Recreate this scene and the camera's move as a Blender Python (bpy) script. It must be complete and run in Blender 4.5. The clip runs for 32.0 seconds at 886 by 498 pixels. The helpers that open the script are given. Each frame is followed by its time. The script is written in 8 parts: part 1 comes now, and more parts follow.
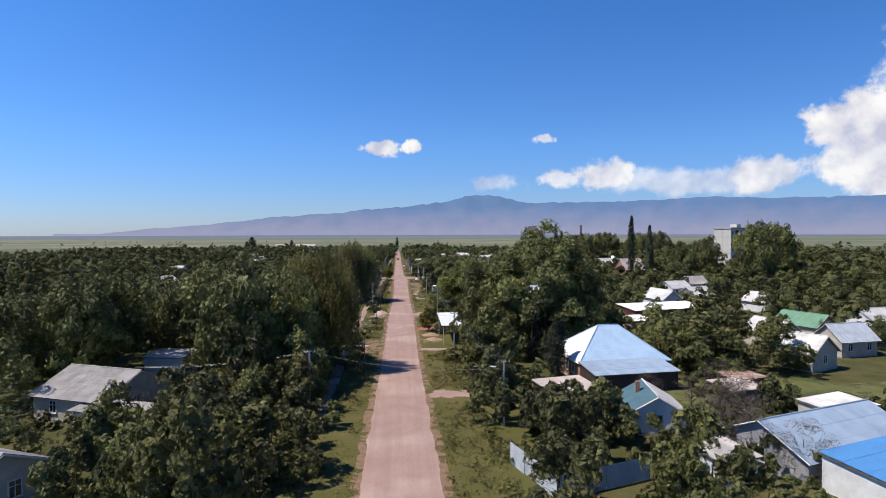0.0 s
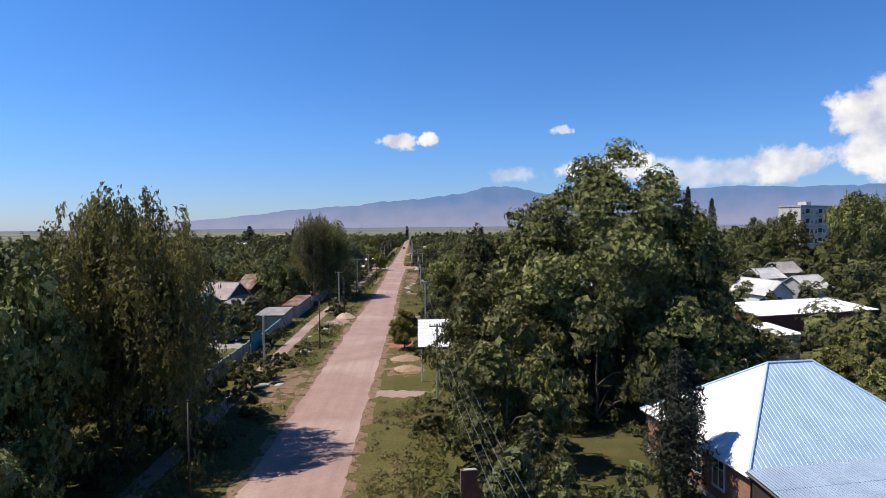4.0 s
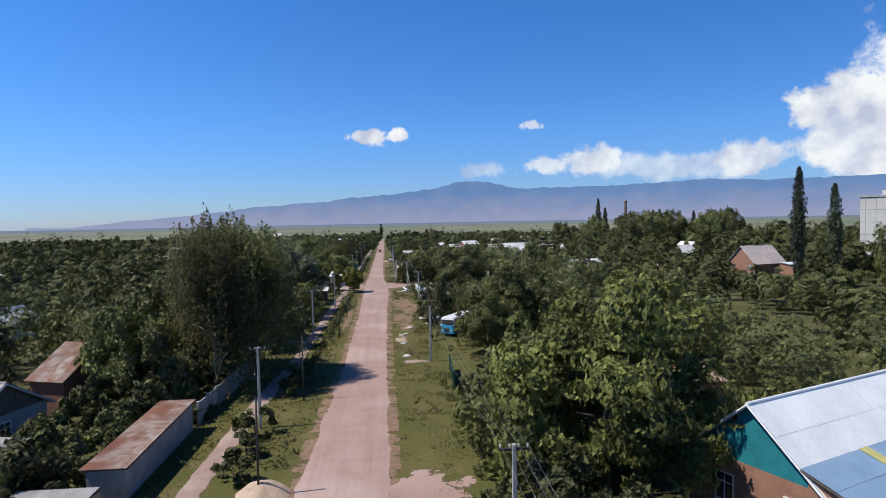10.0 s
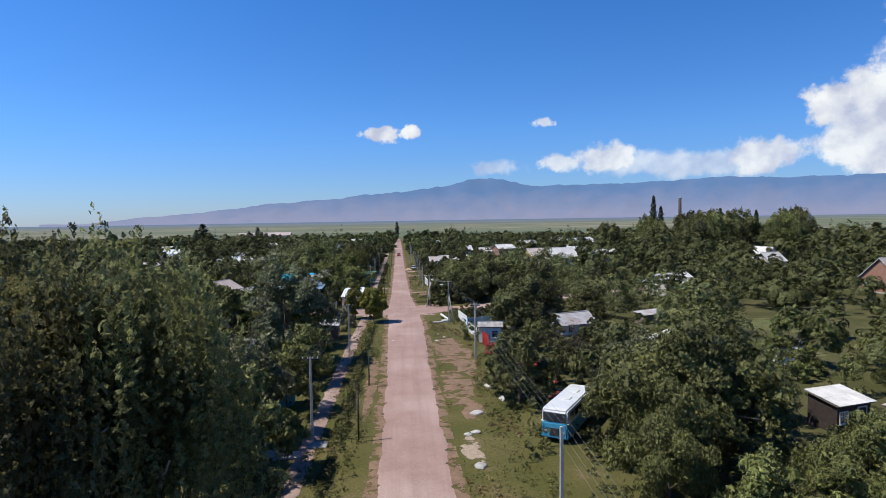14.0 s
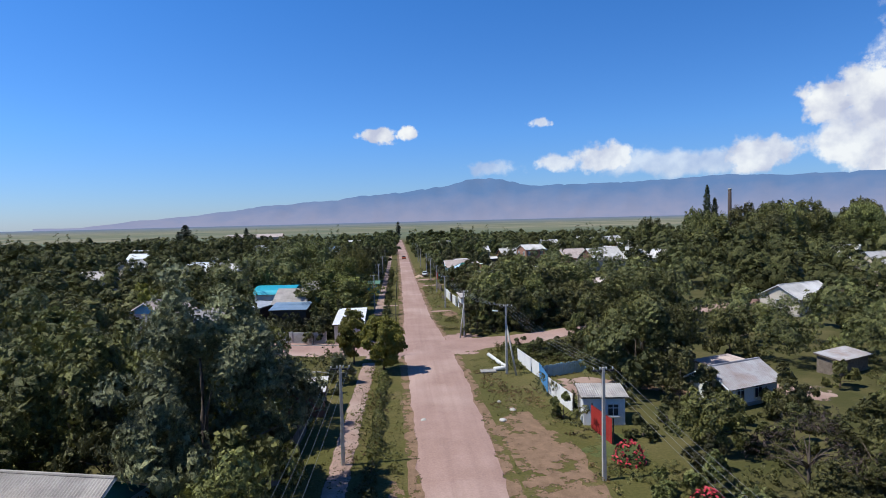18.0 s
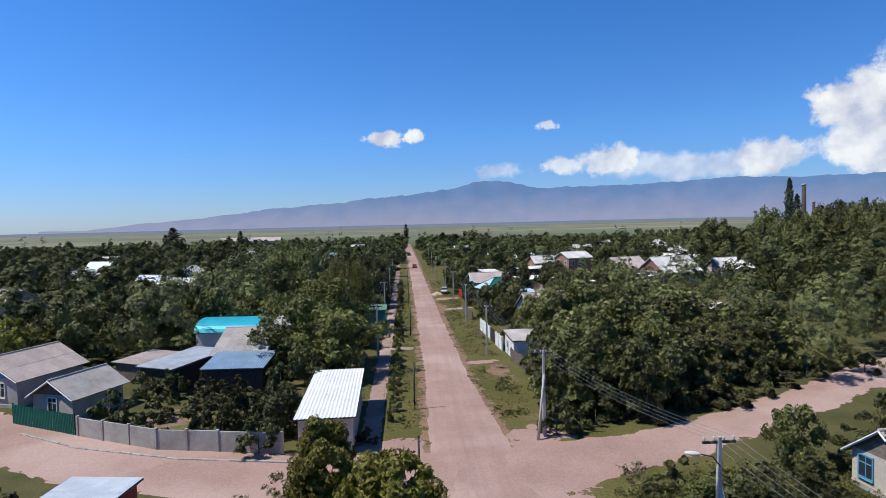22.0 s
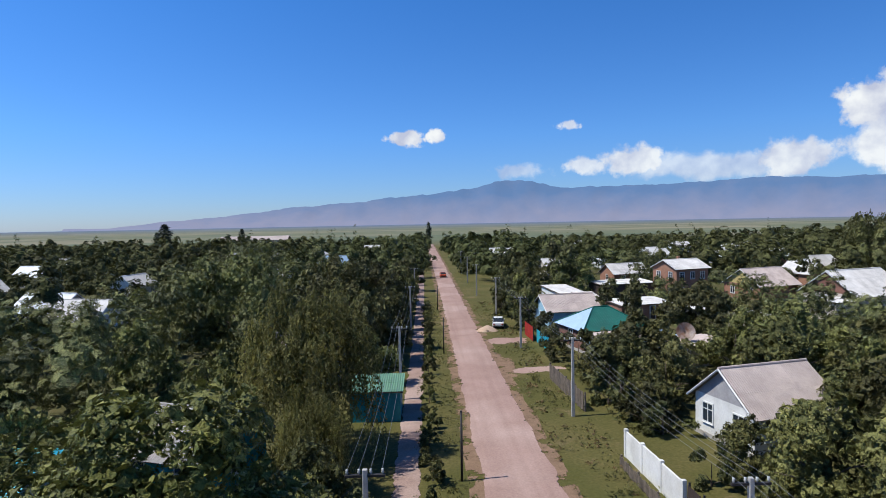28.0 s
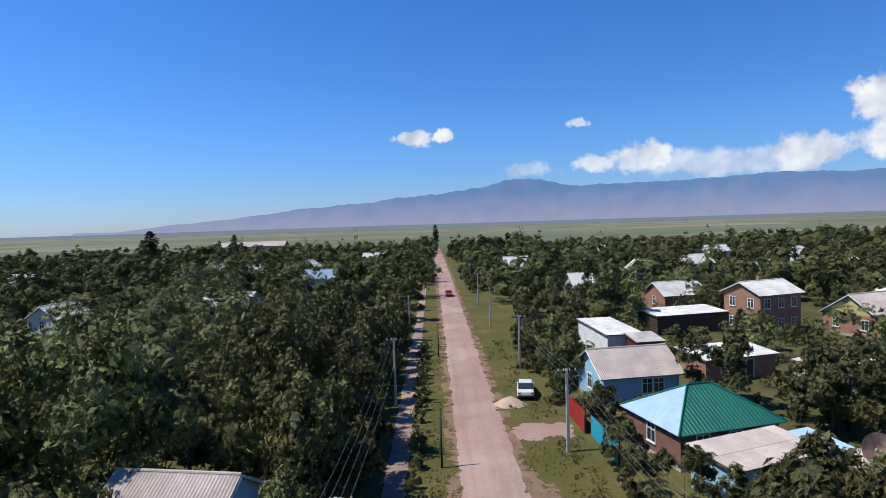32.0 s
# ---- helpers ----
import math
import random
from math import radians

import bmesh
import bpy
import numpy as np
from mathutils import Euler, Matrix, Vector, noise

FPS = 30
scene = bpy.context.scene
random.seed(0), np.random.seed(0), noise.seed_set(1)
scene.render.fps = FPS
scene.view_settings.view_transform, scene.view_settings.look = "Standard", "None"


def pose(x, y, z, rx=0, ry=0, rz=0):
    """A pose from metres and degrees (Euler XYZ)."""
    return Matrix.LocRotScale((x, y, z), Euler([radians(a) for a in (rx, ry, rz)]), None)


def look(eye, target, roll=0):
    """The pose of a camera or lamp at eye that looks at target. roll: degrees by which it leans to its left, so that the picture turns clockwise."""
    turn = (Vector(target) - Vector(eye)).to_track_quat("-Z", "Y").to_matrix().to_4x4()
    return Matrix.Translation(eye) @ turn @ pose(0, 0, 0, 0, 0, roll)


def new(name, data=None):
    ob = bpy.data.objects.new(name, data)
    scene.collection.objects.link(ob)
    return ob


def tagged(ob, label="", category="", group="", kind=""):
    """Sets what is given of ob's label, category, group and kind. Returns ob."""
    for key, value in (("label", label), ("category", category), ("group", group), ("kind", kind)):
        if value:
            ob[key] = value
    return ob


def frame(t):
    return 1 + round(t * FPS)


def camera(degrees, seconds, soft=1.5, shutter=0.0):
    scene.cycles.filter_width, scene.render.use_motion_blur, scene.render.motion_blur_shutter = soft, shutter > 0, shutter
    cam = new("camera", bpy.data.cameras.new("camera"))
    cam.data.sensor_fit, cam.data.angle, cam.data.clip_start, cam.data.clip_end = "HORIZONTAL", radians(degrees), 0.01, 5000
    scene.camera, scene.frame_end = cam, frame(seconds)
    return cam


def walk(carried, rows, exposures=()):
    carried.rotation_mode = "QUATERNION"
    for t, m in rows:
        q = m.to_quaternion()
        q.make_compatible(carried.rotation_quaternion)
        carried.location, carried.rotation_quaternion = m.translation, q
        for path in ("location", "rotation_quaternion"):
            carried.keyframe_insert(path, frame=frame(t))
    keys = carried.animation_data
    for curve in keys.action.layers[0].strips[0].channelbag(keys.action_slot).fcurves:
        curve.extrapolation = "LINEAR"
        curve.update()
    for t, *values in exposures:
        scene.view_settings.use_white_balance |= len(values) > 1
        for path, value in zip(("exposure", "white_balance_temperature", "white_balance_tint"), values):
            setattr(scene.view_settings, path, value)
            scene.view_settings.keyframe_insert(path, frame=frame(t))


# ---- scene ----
cam = camera(73.1, 32.0, soft=0.7)
PATH = [
    (0, (-0.878, -2.002, 21.339), (-0.735, -0.008, 21.282), -0.15),
    (0.5, (0.466, 4.173, 20.753), (0.598, 6.168, 20.687), -0.15),
    (1, (1.887, 10.873, 19.98), (2.006, 12.868, 19.907), -0.25),
    (1.5, (3.312, 17.623, 19.089), (3.415, 19.619, 19.012), -0.35),
    (2, (4.5, 24.651, 18.291), (4.597, 26.647, 18.211), -0.25),
    (2.5, (5.336, 31.103, 17.608), (5.43, 33.099, 17.529), -0.2),
    (4.5, (7.101, 55.793, 15.806), (7.184, 57.789, 15.723), -0.6),
    (5, (6.594, 62.454, 15.594), (6.683, 64.45, 15.503), -0.6),
    (5.5, (5.52, 68.717, 15.462), (5.614, 70.713, 15.374), -0.3),
    (6, (4.692, 74.393, 15.531), (4.798, 76.388, 15.442), -0.4),
    (6.5, (3.885, 80.144, 15.688), (3.995, 82.139, 15.6), -0.4),
    (7, (3.215, 85.515, 15.901), (3.326, 87.51, 15.81), -0.9),
    (7.5, (2.585, 90.741, 16.159), (2.703, 92.736, 16.067), -1.0),
    (8, (2.307, 95.556, 16.404), (2.423, 97.55, 16.309), -1.3),
    (8.5, (2.237, 100.187, 16.761), (2.351, 102.182, 16.67), -1.0),
    (9, (2.452, 105.172, 16.797), (2.565, 107.167, 16.702), -1.3),
    (9.5, (2.496, 110.171, 16.937), (2.653, 112.162, 16.836), -1.4),
    (10, (2.655, 115.691, 17.433), (2.835, 117.681, 17.336), -1.1),
    (10.5, (2.5, 121.434, 18.213), (2.687, 123.423, 18.117), -1.0),
    (11, (2.115, 126.919, 18.942), (2.304, 128.908, 18.844), -0.9),
    (11.5, (1.691, 132.105, 19.597), (1.882, 134.094, 19.501), -0.6),
    (12, (1.186, 137.025, 19.92), (1.372, 139.014, 19.828), -0.6),
    (12.5, (0.604, 141.677, 19.818), (0.776, 143.667, 19.725), -0.7),
    (13, (-0.13, 146.37, 19.525), (0.039, 148.36, 19.425), -0.6),
    (13.5, (-0.772, 151.297, 19.152), (-0.629, 153.29, 19.053), -1.0),
    (14, (-1.246, 156.426, 18.648), (-1.106, 158.418, 18.543), -0.9),
    (14.5, (-1.74, 161.838, 18.191), (-1.602, 163.831, 18.085), -1.2),
    (16.5, (-3.771, 182.64, 17.352), (-3.62, 184.632, 17.251), -1.2),
    (17, (-4.003, 187.663, 17.252), (-3.851, 189.655, 17.153), -1.4),
    (17.5, (-4.253, 192.608, 17.117), (-4.103, 194.6, 17.017), -1.1),
    (18, (-4.347, 197.537, 16.912), (-4.2, 199.529, 16.81), -1.4),
    (18.5, (-4.503, 202.74, 16.569), (-4.358, 204.732, 16.468), -1.3),
    (19, (-4.854, 207.938, 16.074), (-4.716, 209.93, 15.972), -1.4),
    (19.5, (-5.14, 212.853, 15.553), (-5.02, 214.847, 15.449), -1.5),
    (20, (-5.615, 218.118, 15.409), (-5.508, 220.113, 15.306), -1.7),
    (20.5, (-6.076, 223.478, 15.348), (-5.963, 225.472, 15.244), -1.4),
    (21, (-6.393, 228.87, 15.692), (-6.283, 230.864, 15.595), -1.6),
    (21.5, (-6.061, 233.395, 16.073), (-5.936, 235.389, 15.985), -1.7),
    (22, (-5.547, 237.573, 16.443), (-5.421, 239.566, 16.351), -1.4),
    (22.5, (-5.402, 241.43, 16.727), (-5.279, 243.425, 16.637), -1.4),
    (23, (-5.503, 245.633, 16.72), (-5.371, 247.626, 16.628), -1.3),
    (23.5, (-5.968, 249.817, 16.621), (-5.842, 251.811, 16.527), -1.3),
    (24, (-6.495, 254.437, 16.382), (-6.377, 256.431, 16.285), -1.1),
    (24.5, (-6.973, 258.691, 16.056), (-6.883, 260.687, 15.96), -1.8),
    (25, (-7.633, 262.88, 15.965), (-7.551, 264.876, 15.873), -1.9),
    (25.5, (-8.324, 266.899, 15.686), (-8.239, 268.895, 15.599), -1.1),
    (27.5, (-7.371, 286.024, 14.878), (-7.313, 288.021, 14.785), -0.9),
    (28, (-6.939, 289.621, 15.092), (-6.881, 291.618, 15.001), -1.1),
    (28.5, (-6.571, 292.954, 15.389), (-6.515, 294.951, 15.292), -1.0),
    (29, (-6.191, 296.31, 15.676), (-6.136, 298.306, 15.579), -1.1),
    (29.5, (-5.795, 299.672, 15.868), (-5.743, 301.668, 15.768), -1.5),
    (30, (-5.608, 303.614, 16.272), (-5.56, 305.611, 16.177), -1.3),
    (30.5, (-5.414, 306.993, 16.556), (-5.367, 308.99, 16.462), -1.3),
    (31, (-5.286, 310.205, 16.721), (-5.243, 312.203, 16.629), -1.2),
    (31.5, (-5.188, 313.44, 16.745), (-5.156, 315.437, 16.651), -1.4),
    (32, (-5.083, 317.015, 16.965), (-5.057, 319.013, 16.873), -1.8),
]
walk(cam, [(t, look(eye, target, roll)) for t, eye, target, roll in PATH],
     [(0, 0.12, 6750, 10), (2, 0.16, 6900, 10), (6.1, 0.16, 6900, 10), (6.7, 0.06, 6420, 7), (32, 0.06, 6420, 7)])

# ---- light ----
SUN_FROM = Vector((-0.54, -0.06, 0.84)).normalized()
SKY_LOW, SKY_MID, SKY_HIGH = (0.62, 0.78, 1.24, 1), (0.54, 0.96, 1.60, 1), (0.36, 1.0, 1.79, 1)
world = bpy.data.worlds.new("sky")
scene.world = world
world.use_nodes = True
wn, wl = world.node_tree.nodes, world.node_tree.links
wn.clear()


def node(nt, kind, operation=None, data_type=None, blend_type=None, interpolation_type=None, inputs=None):
    n = nt.nodes.new(kind)
    if operation:
        n.operation = operation
    if data_type:
        n.data_type = data_type
    if blend_type:
        n.blend_type = blend_type
    if interpolation_type:
        n.interpolation_type = interpolation_type
    for i, x in (inputs or {}).items():
        n.inputs[i].default_value = x
    return n


wt = world.node_tree
sky = node(wt, "ShaderNodeTexSky")
sky.sky_type, sky.sun_disc, sky.sun_elevation, sky.sun_rotation = "NISHITA", False, radians(57), radians(-96)
sky.air_density, sky.dust_density, sky.ozone_density, sky.altitude = 1.0, 0.3, 2.0, 800
tint = node(wt, "ShaderNodeMix", data_type="RGBA", blend_type="MULTIPLY", inputs={0: 1.0})
wl.new(sky.outputs[0], tint.inputs[6])
geo = node(wt, "ShaderNodeTexCoord")
# clear mountain air: the sky deepens quickly above the hazy horizon
up_ = node(wt, "ShaderNodeSeparateXYZ")
wl.new(geo.outputs["Generated"], up_.inputs[0])
deep = node(wt, "ShaderNodeValToRGB")
wl.new(up_.outputs[2], deep.inputs[0])
deep.color_ramp.elements[0].position, deep.color_ramp.elements[0].color = 0.0, SKY_LOW
deep.color_ramp.elements[1].position, deep.color_ramp.elements[1].color = 0.45, SKY_HIGH
mid_ = deep.color_ramp.elements.new(0.14)
mid_.color = SKY_MID
top_ = deep.color_ramp.elements.new(1.0)
top_.color = (0.13, 0.36, 0.74, 1)
side = node(wt, "ShaderNodeMapRange", inputs={1: -0.7, 2: 0.7, 3: 1.16, 4: 0.93})
wl.new(up_.outputs[0], side.inputs[0])
lit = node(wt, "ShaderNodeVectorMath", operation="SCALE")
wl.new(deep.outputs[0], lit.inputs[0]); wl.new(side.outputs[0], lit.inputs["Scale"])
wl.new(lit.outputs[0], tint.inputs[7])


def cloud_mask(direction, radius, sx, sz, scale, cut, soft, seed):
    """A puffy cloud: a noise-eaten ellipse about one direction of the sky."""
    d = Vector(direction).normalized()
    right = d.cross(Vector((0, 0, 1))).normalized()
    up = right.cross(d)
    u = node(wt, "ShaderNodeVectorMath", operation="DOT_PRODUCT"); u.inputs[1].default_value = right / sx
    v = node(wt, "ShaderNodeVectorMath", operation="DOT_PRODUCT"); v.inputs[1].default_value = up / sz
    w = node(wt, "ShaderNodeVectorMath", operation="DOT_PRODUCT"); w.inputs[1].default_value = d
    for q in (u, v, w):
        wl.new(geo.outputs["Generated"], q.inputs[0])
    comb = node(wt, "ShaderNodeCombineXYZ")
    wl.new(u.outputs["Value"], comb.inputs[0]); wl.new(v.outputs["Value"], comb.inputs[1])
    dist = node(wt, "ShaderNodeVectorMath", operation="LENGTH")
    wl.new(comb.outputs[0], dist.inputs[0])
    nz = node(wt, "ShaderNodeTexNoise", inputs={"Scale": scale, "Detail": 7.0, "Roughness": 0.58})
    off = node(wt, "ShaderNodeVectorMath", operation="ADD"); off.inputs[1].default_value = (seed, seed * 0.7, 0)
    wl.new(geo.outputs["Generated"], off.inputs[0]); wl.new(off.outputs[0], nz.inputs["Vector"])
    a = node(wt, "ShaderNodeMath", operation="MULTIPLY_ADD", inputs={1: -1.0, 2: 1.0})
    wl.new(dist.outputs["Value"], a.inputs[0])
    b = node(wt, "ShaderNodeMath", operation="MULTIPLY_ADD", inputs={1: 1.5, 2: -0.75})
    wl.new(nz.outputs["Fac"], b.inputs[0])
    s = node(wt, "ShaderNodeMath", operation="ADD")
    wl.new(a.outputs[0], s.inputs[0]); wl.new(b.outputs[0], s.inputs[1])
    r = node(wt, "ShaderNodeMapRange", interpolation_type="SMOOTHSTEP", inputs={1: cut, 2: cut + soft, 3: 0.0, 4: radius})
    wl.new(s.outputs[0], r.inputs[0])
    front = node(wt, "ShaderNodeMath", operation="GREATER_THAN", inputs={1: 0.2})
    wl.new(w.outputs["Value"], front.inputs[0])
    m = node(wt, "ShaderNodeMath", operation="MULTIPLY")
    wl.new(r.outputs[0], m.inputs[0]); wl.new(front.outputs[0], m.inputs[1])
    return m.outputs[0]


CLOUDS = [
    ((-0.030, 1, 0.140), 1.0, 0.044, 0.018, 46, 0.22, 0.3, 1.0),
    ((0.018, 1, 0.142), 1.0, 0.025, 0.017, 50, 0.22, 0.3, 1.9),
    ((0.244, 1, 0.158), 0.8, 0.028, 0.012, 60, 0.22, 0.4, 2.3),
    ((0.358, 1, 0.098), 0.9, 0.075, 0.034, 30, 0.18, 0.35, 5.1),
    ((0.27, 1, 0.090), 0.8, 0.050, 0.022, 36, 0.18, 0.4, 4.4),
    ((0.16, 1, 0.082), 0.5, 0.060, 0.016, 40, 0.14, 0.5, 3.4),
    ((0.48, 1, 0.086), 0.6, 0.16, 0.026, 26, 0.06, 0.5, 6.2),
    ((0.63, 1, 0.098), 0.9, 0.075, 0.042, 28, 0.20, 0.35, 7.7),
    ((0.752, 1, 0.186), 1.0, 0.046, 0.046, 30, 0.22, 0.26, 8.1),
    ((0.865, 1, 0.200), 1.0, 0.080, 0.076, 24, 0.20, 0.26, 9.6),
    ((0.81, 1, 0.122), 0.95, 0.085, 0.060, 24, 0.16, 0.35, 11.2),
    ((0.95, 1, 0.160), 1.0, 0.12, 0.15, 16, 0.14, 0.3, 13.0),
]
total = None
for c in CLOUDS:
    m = cloud_mask(*c)
    if total is None:
        total = m
    else:
        mx = node(wt, "ShaderNodeMath", operation="MAXIMUM")
        wl.new(total, mx.inputs[0]); wl.new(m, mx.inputs[1])
        total = mx.outputs[0]
cshade = node(wt, "ShaderNodeTexNoise", inputs={"Scale": 20.0, "Detail": 6.0})
wl.new(geo.outputs["Generated"], cshade.inputs["Vector"])
ccol = node(wt, "ShaderNodeMix", data_type="RGBA")
ccol.inputs[6].default_value = (6.0, 6.4, 8.2, 1)
ccol.inputs[7].default_value = (10.5, 10.6, 10.8, 1)
cs_ = node(wt, "ShaderNodeMapRange", inputs={1: 0.36, 2: 0.60})
wl.new(cshade.outputs["Fac"], cs_.inputs[0]); wl.new(cs_.outputs[0], ccol.inputs[0])
cmix = node(wt, "ShaderNodeMix", data_type="RGBA")
wl.new(total, cmix.inputs[0]); wl.new(tint.outputs[2], cmix.inputs[6]); wl.new(ccol.outputs[2], cmix.inputs[7])
bg = node(wt, "ShaderNodeBackground", inputs={"Strength": 0.085})
wl.new(cmix.outputs[2], bg.inputs["Color"])
wout = node(wt, "ShaderNodeOutputWorld")
wl.new(bg.outputs[0], wout.inputs[0])

sun_data = bpy.data.lights.new("sun", "SUN")
sun_data.energy, sun_data.angle, sun_data.color = 4.85, radians(0.53), (1.0, 0.955, 0.89)
sun = new("sun", sun_data)
sun.matrix_world = look((0, 0, 60), Vector((0, 0, 60)) - SUN_FROM)
scene.view_settings.exposure = 0.0

# ---- materials ----


def mat(name, c1, c2=None, scale=2.0, rough=0.8, bump=0.15, bscale=None, metal=0.0, c3=None, stain=0.35, vary=0.0, fine=None, spec=0.3, track=False, fade=0.0):
    """A two-scale surface: broad stains between c1 and c2, a finer grain, relief, and a shift of its own for each object."""
    m = bpy.data.materials.new(name)
    m.use_nodes = True
    nt = m.node_tree
    L = nt.links
    b = nt.nodes["Principled BSDF"]
    b.inputs["Roughness"].default_value, b.inputs["Metallic"].default_value = rough, metal
    b.inputs["Specular IOR Level"].default_value = spec
    c2 = c2 or tuple(x * 0.72 for x in c1)
    tc = node(nt, "ShaderNodeTexCoord")
    ge = node(nt, "ShaderNodeNewGeometry")
    n1 = node(nt, "ShaderNodeTexNoise", inputs={"Scale": scale, "Detail": 5.0, "Roughness": 0.6})
    L.new(ge.outputs["Position"], n1.inputs["Vector"])
    ramp = node(nt, "ShaderNodeMapRange", inputs={1: 0.38, 2: 0.66})
    L.new(n1.outputs["Fac"], ramp.inputs[0])
    mix = node(nt, "ShaderNodeMix", data_type="RGBA")
    mix.inputs[6].default_value, mix.inputs[7].default_value = (*c1, 1), (*c2, 1)
    L.new(ramp.outputs[0], mix.inputs[0])
    out = mix.outputs[2]
    if c3:
        n3 = node(nt, "ShaderNodeTexNoise", inputs={"Scale": scale * 0.23, "Detail": 4.0})
        L.new(ge.outputs["Position"], n3.inputs["Vector"])
        r3 = node(nt, "ShaderNodeMapRange", inputs={1: 0.5, 2: 0.62})
        L.new(n3.outputs["Fac"], r3.inputs[0])
        m3 = node(nt, "ShaderNodeMix", data_type="RGBA")
        m3.inputs[7].default_value = (*c3, 1)
        L.new(r3.outputs[0], m3.inputs[0]); L.new(out, m3.inputs[6])
        out = m3.outputs[2]
    if track:
        # wheel tracks run along the street
        mp = node(nt, "ShaderNodeVectorMath", operation="MULTIPLY")
        mp.inputs[1].default_value = (1.1, 0.035, 1.0)
        L.new(ge.outputs["Position"], mp.inputs[0])
        n4 = node(nt, "ShaderNodeTexNoise", inputs={"Scale": 1.0, "Detail": 5.0, "Roughness": 0.65})
        L.new(mp.outputs[0], n4.inputs["Vector"])
        r4 = node(nt, "ShaderNodeMapRange", inputs={1: 0.42, 2: 0.68, 4: 0.38})
        L.new(n4.outputs["Fac"], r4.inputs[0])
        m4 = node(nt, "ShaderNodeMix", data_type="RGBA")
        m4.inputs[7].default_value = (c2[0] * 0.74, c2[1] * 0.72, c2[2] * 0.72, 1)
        L.new(r4.outputs[0], m4.inputs[0]); L.new(out, m4.inputs[6])
        out = m4.outputs[2]
    n2 = node(nt, "ShaderNodeTexNoise", inputs={"Scale": fine or scale * 14, "Detail": 4.0})
    L.new(ge.outputs["Position"], n2.inputs["Vector"])
    g = node(nt, "ShaderNodeMapRange", inputs={1: 0.25, 2: 0.75, 3: 1 - stain, 4: 1 + stain * 0.6})
    L.new(n2.outputs["Fac"], g.inputs[0])
    fac = g.outputs[0]
    if vary:
        oi = node(nt, "ShaderNodeObjectInfo")
        v = node(nt, "ShaderNodeMapRange", inputs={3: 1 - vary, 4: 1 + vary})
        L.new(oi.outputs["Random"], v.inputs[0])
        mm = node(nt, "ShaderNodeMath", operation="MULTIPLY")
        L.new(fac, mm.inputs[0]); L.new(v.outputs[0], mm.inputs[1])
        fac = mm.outputs[0]
    sc = node(nt, "ShaderNodeVectorMath", operation="SCALE")
    L.new(out, sc.inputs[0]); L.new(fac, sc.inputs["Scale"])
    L.new(sc.outputs[0], b.inputs["Base Color"])
    if bump:
        bp = node(nt, "ShaderNodeBump", inputs={"Strength": bump, "Distance": 0.05})
        nb = node(nt, "ShaderNodeTexNoise", inputs={"Scale": bscale or scale * 9, "Detail": 5.0})
        L.new(ge.outputs["Position"], nb.inputs["Vector"])
        L.new(nb.outputs["Fac"], bp.inputs["Height"]); L.new(bp.outputs[0], b.inputs["Normal"])
    if fade:
        # the surface breaks up raggedly towards its edge
        at = node(nt, "ShaderNodeAttribute")
        at.attribute_name = "inset"
        e1 = node(nt, "ShaderNodeTexNoise", inputs={"Scale": 0.55, "Detail": 7.0, "Roughness": 0.68})
        L.new(ge.outputs["Position"], e1.inputs["Vector"])
        e2 = node(nt, "ShaderNodeMath", operation="MULTIPLY_ADD", inputs={1: fade * 4.4, 2: -fade * 2.2})
        L.new(e1.outputs["Fac"], e2.inputs[0])
        e3 = node(nt, "ShaderNodeMath", operation="ADD")
        L.new(at.outputs["Fac"], e3.inputs[0]); L.new(e2.outputs[0], e3.inputs[1])
        e4 = node(nt, "ShaderNodeMapRange", interpolation_type="SMOOTHSTEP", inputs={1: 0.38, 2: 0.58})
        L.new(e3.outputs[0], e4.inputs[0])
        clear = node(nt, "ShaderNodeBsdfTransparent")
        ms = node(nt, "ShaderNodeMixShader")
        L.new(e4.outputs[0], ms.inputs[0]); L.new(clear.outputs[0], ms.inputs[1]); L.new(b.outputs[0], ms.inputs[2])
        L.new(ms.outputs[0], nt.nodes["Material Output"].inputs["Surface"])
    return m


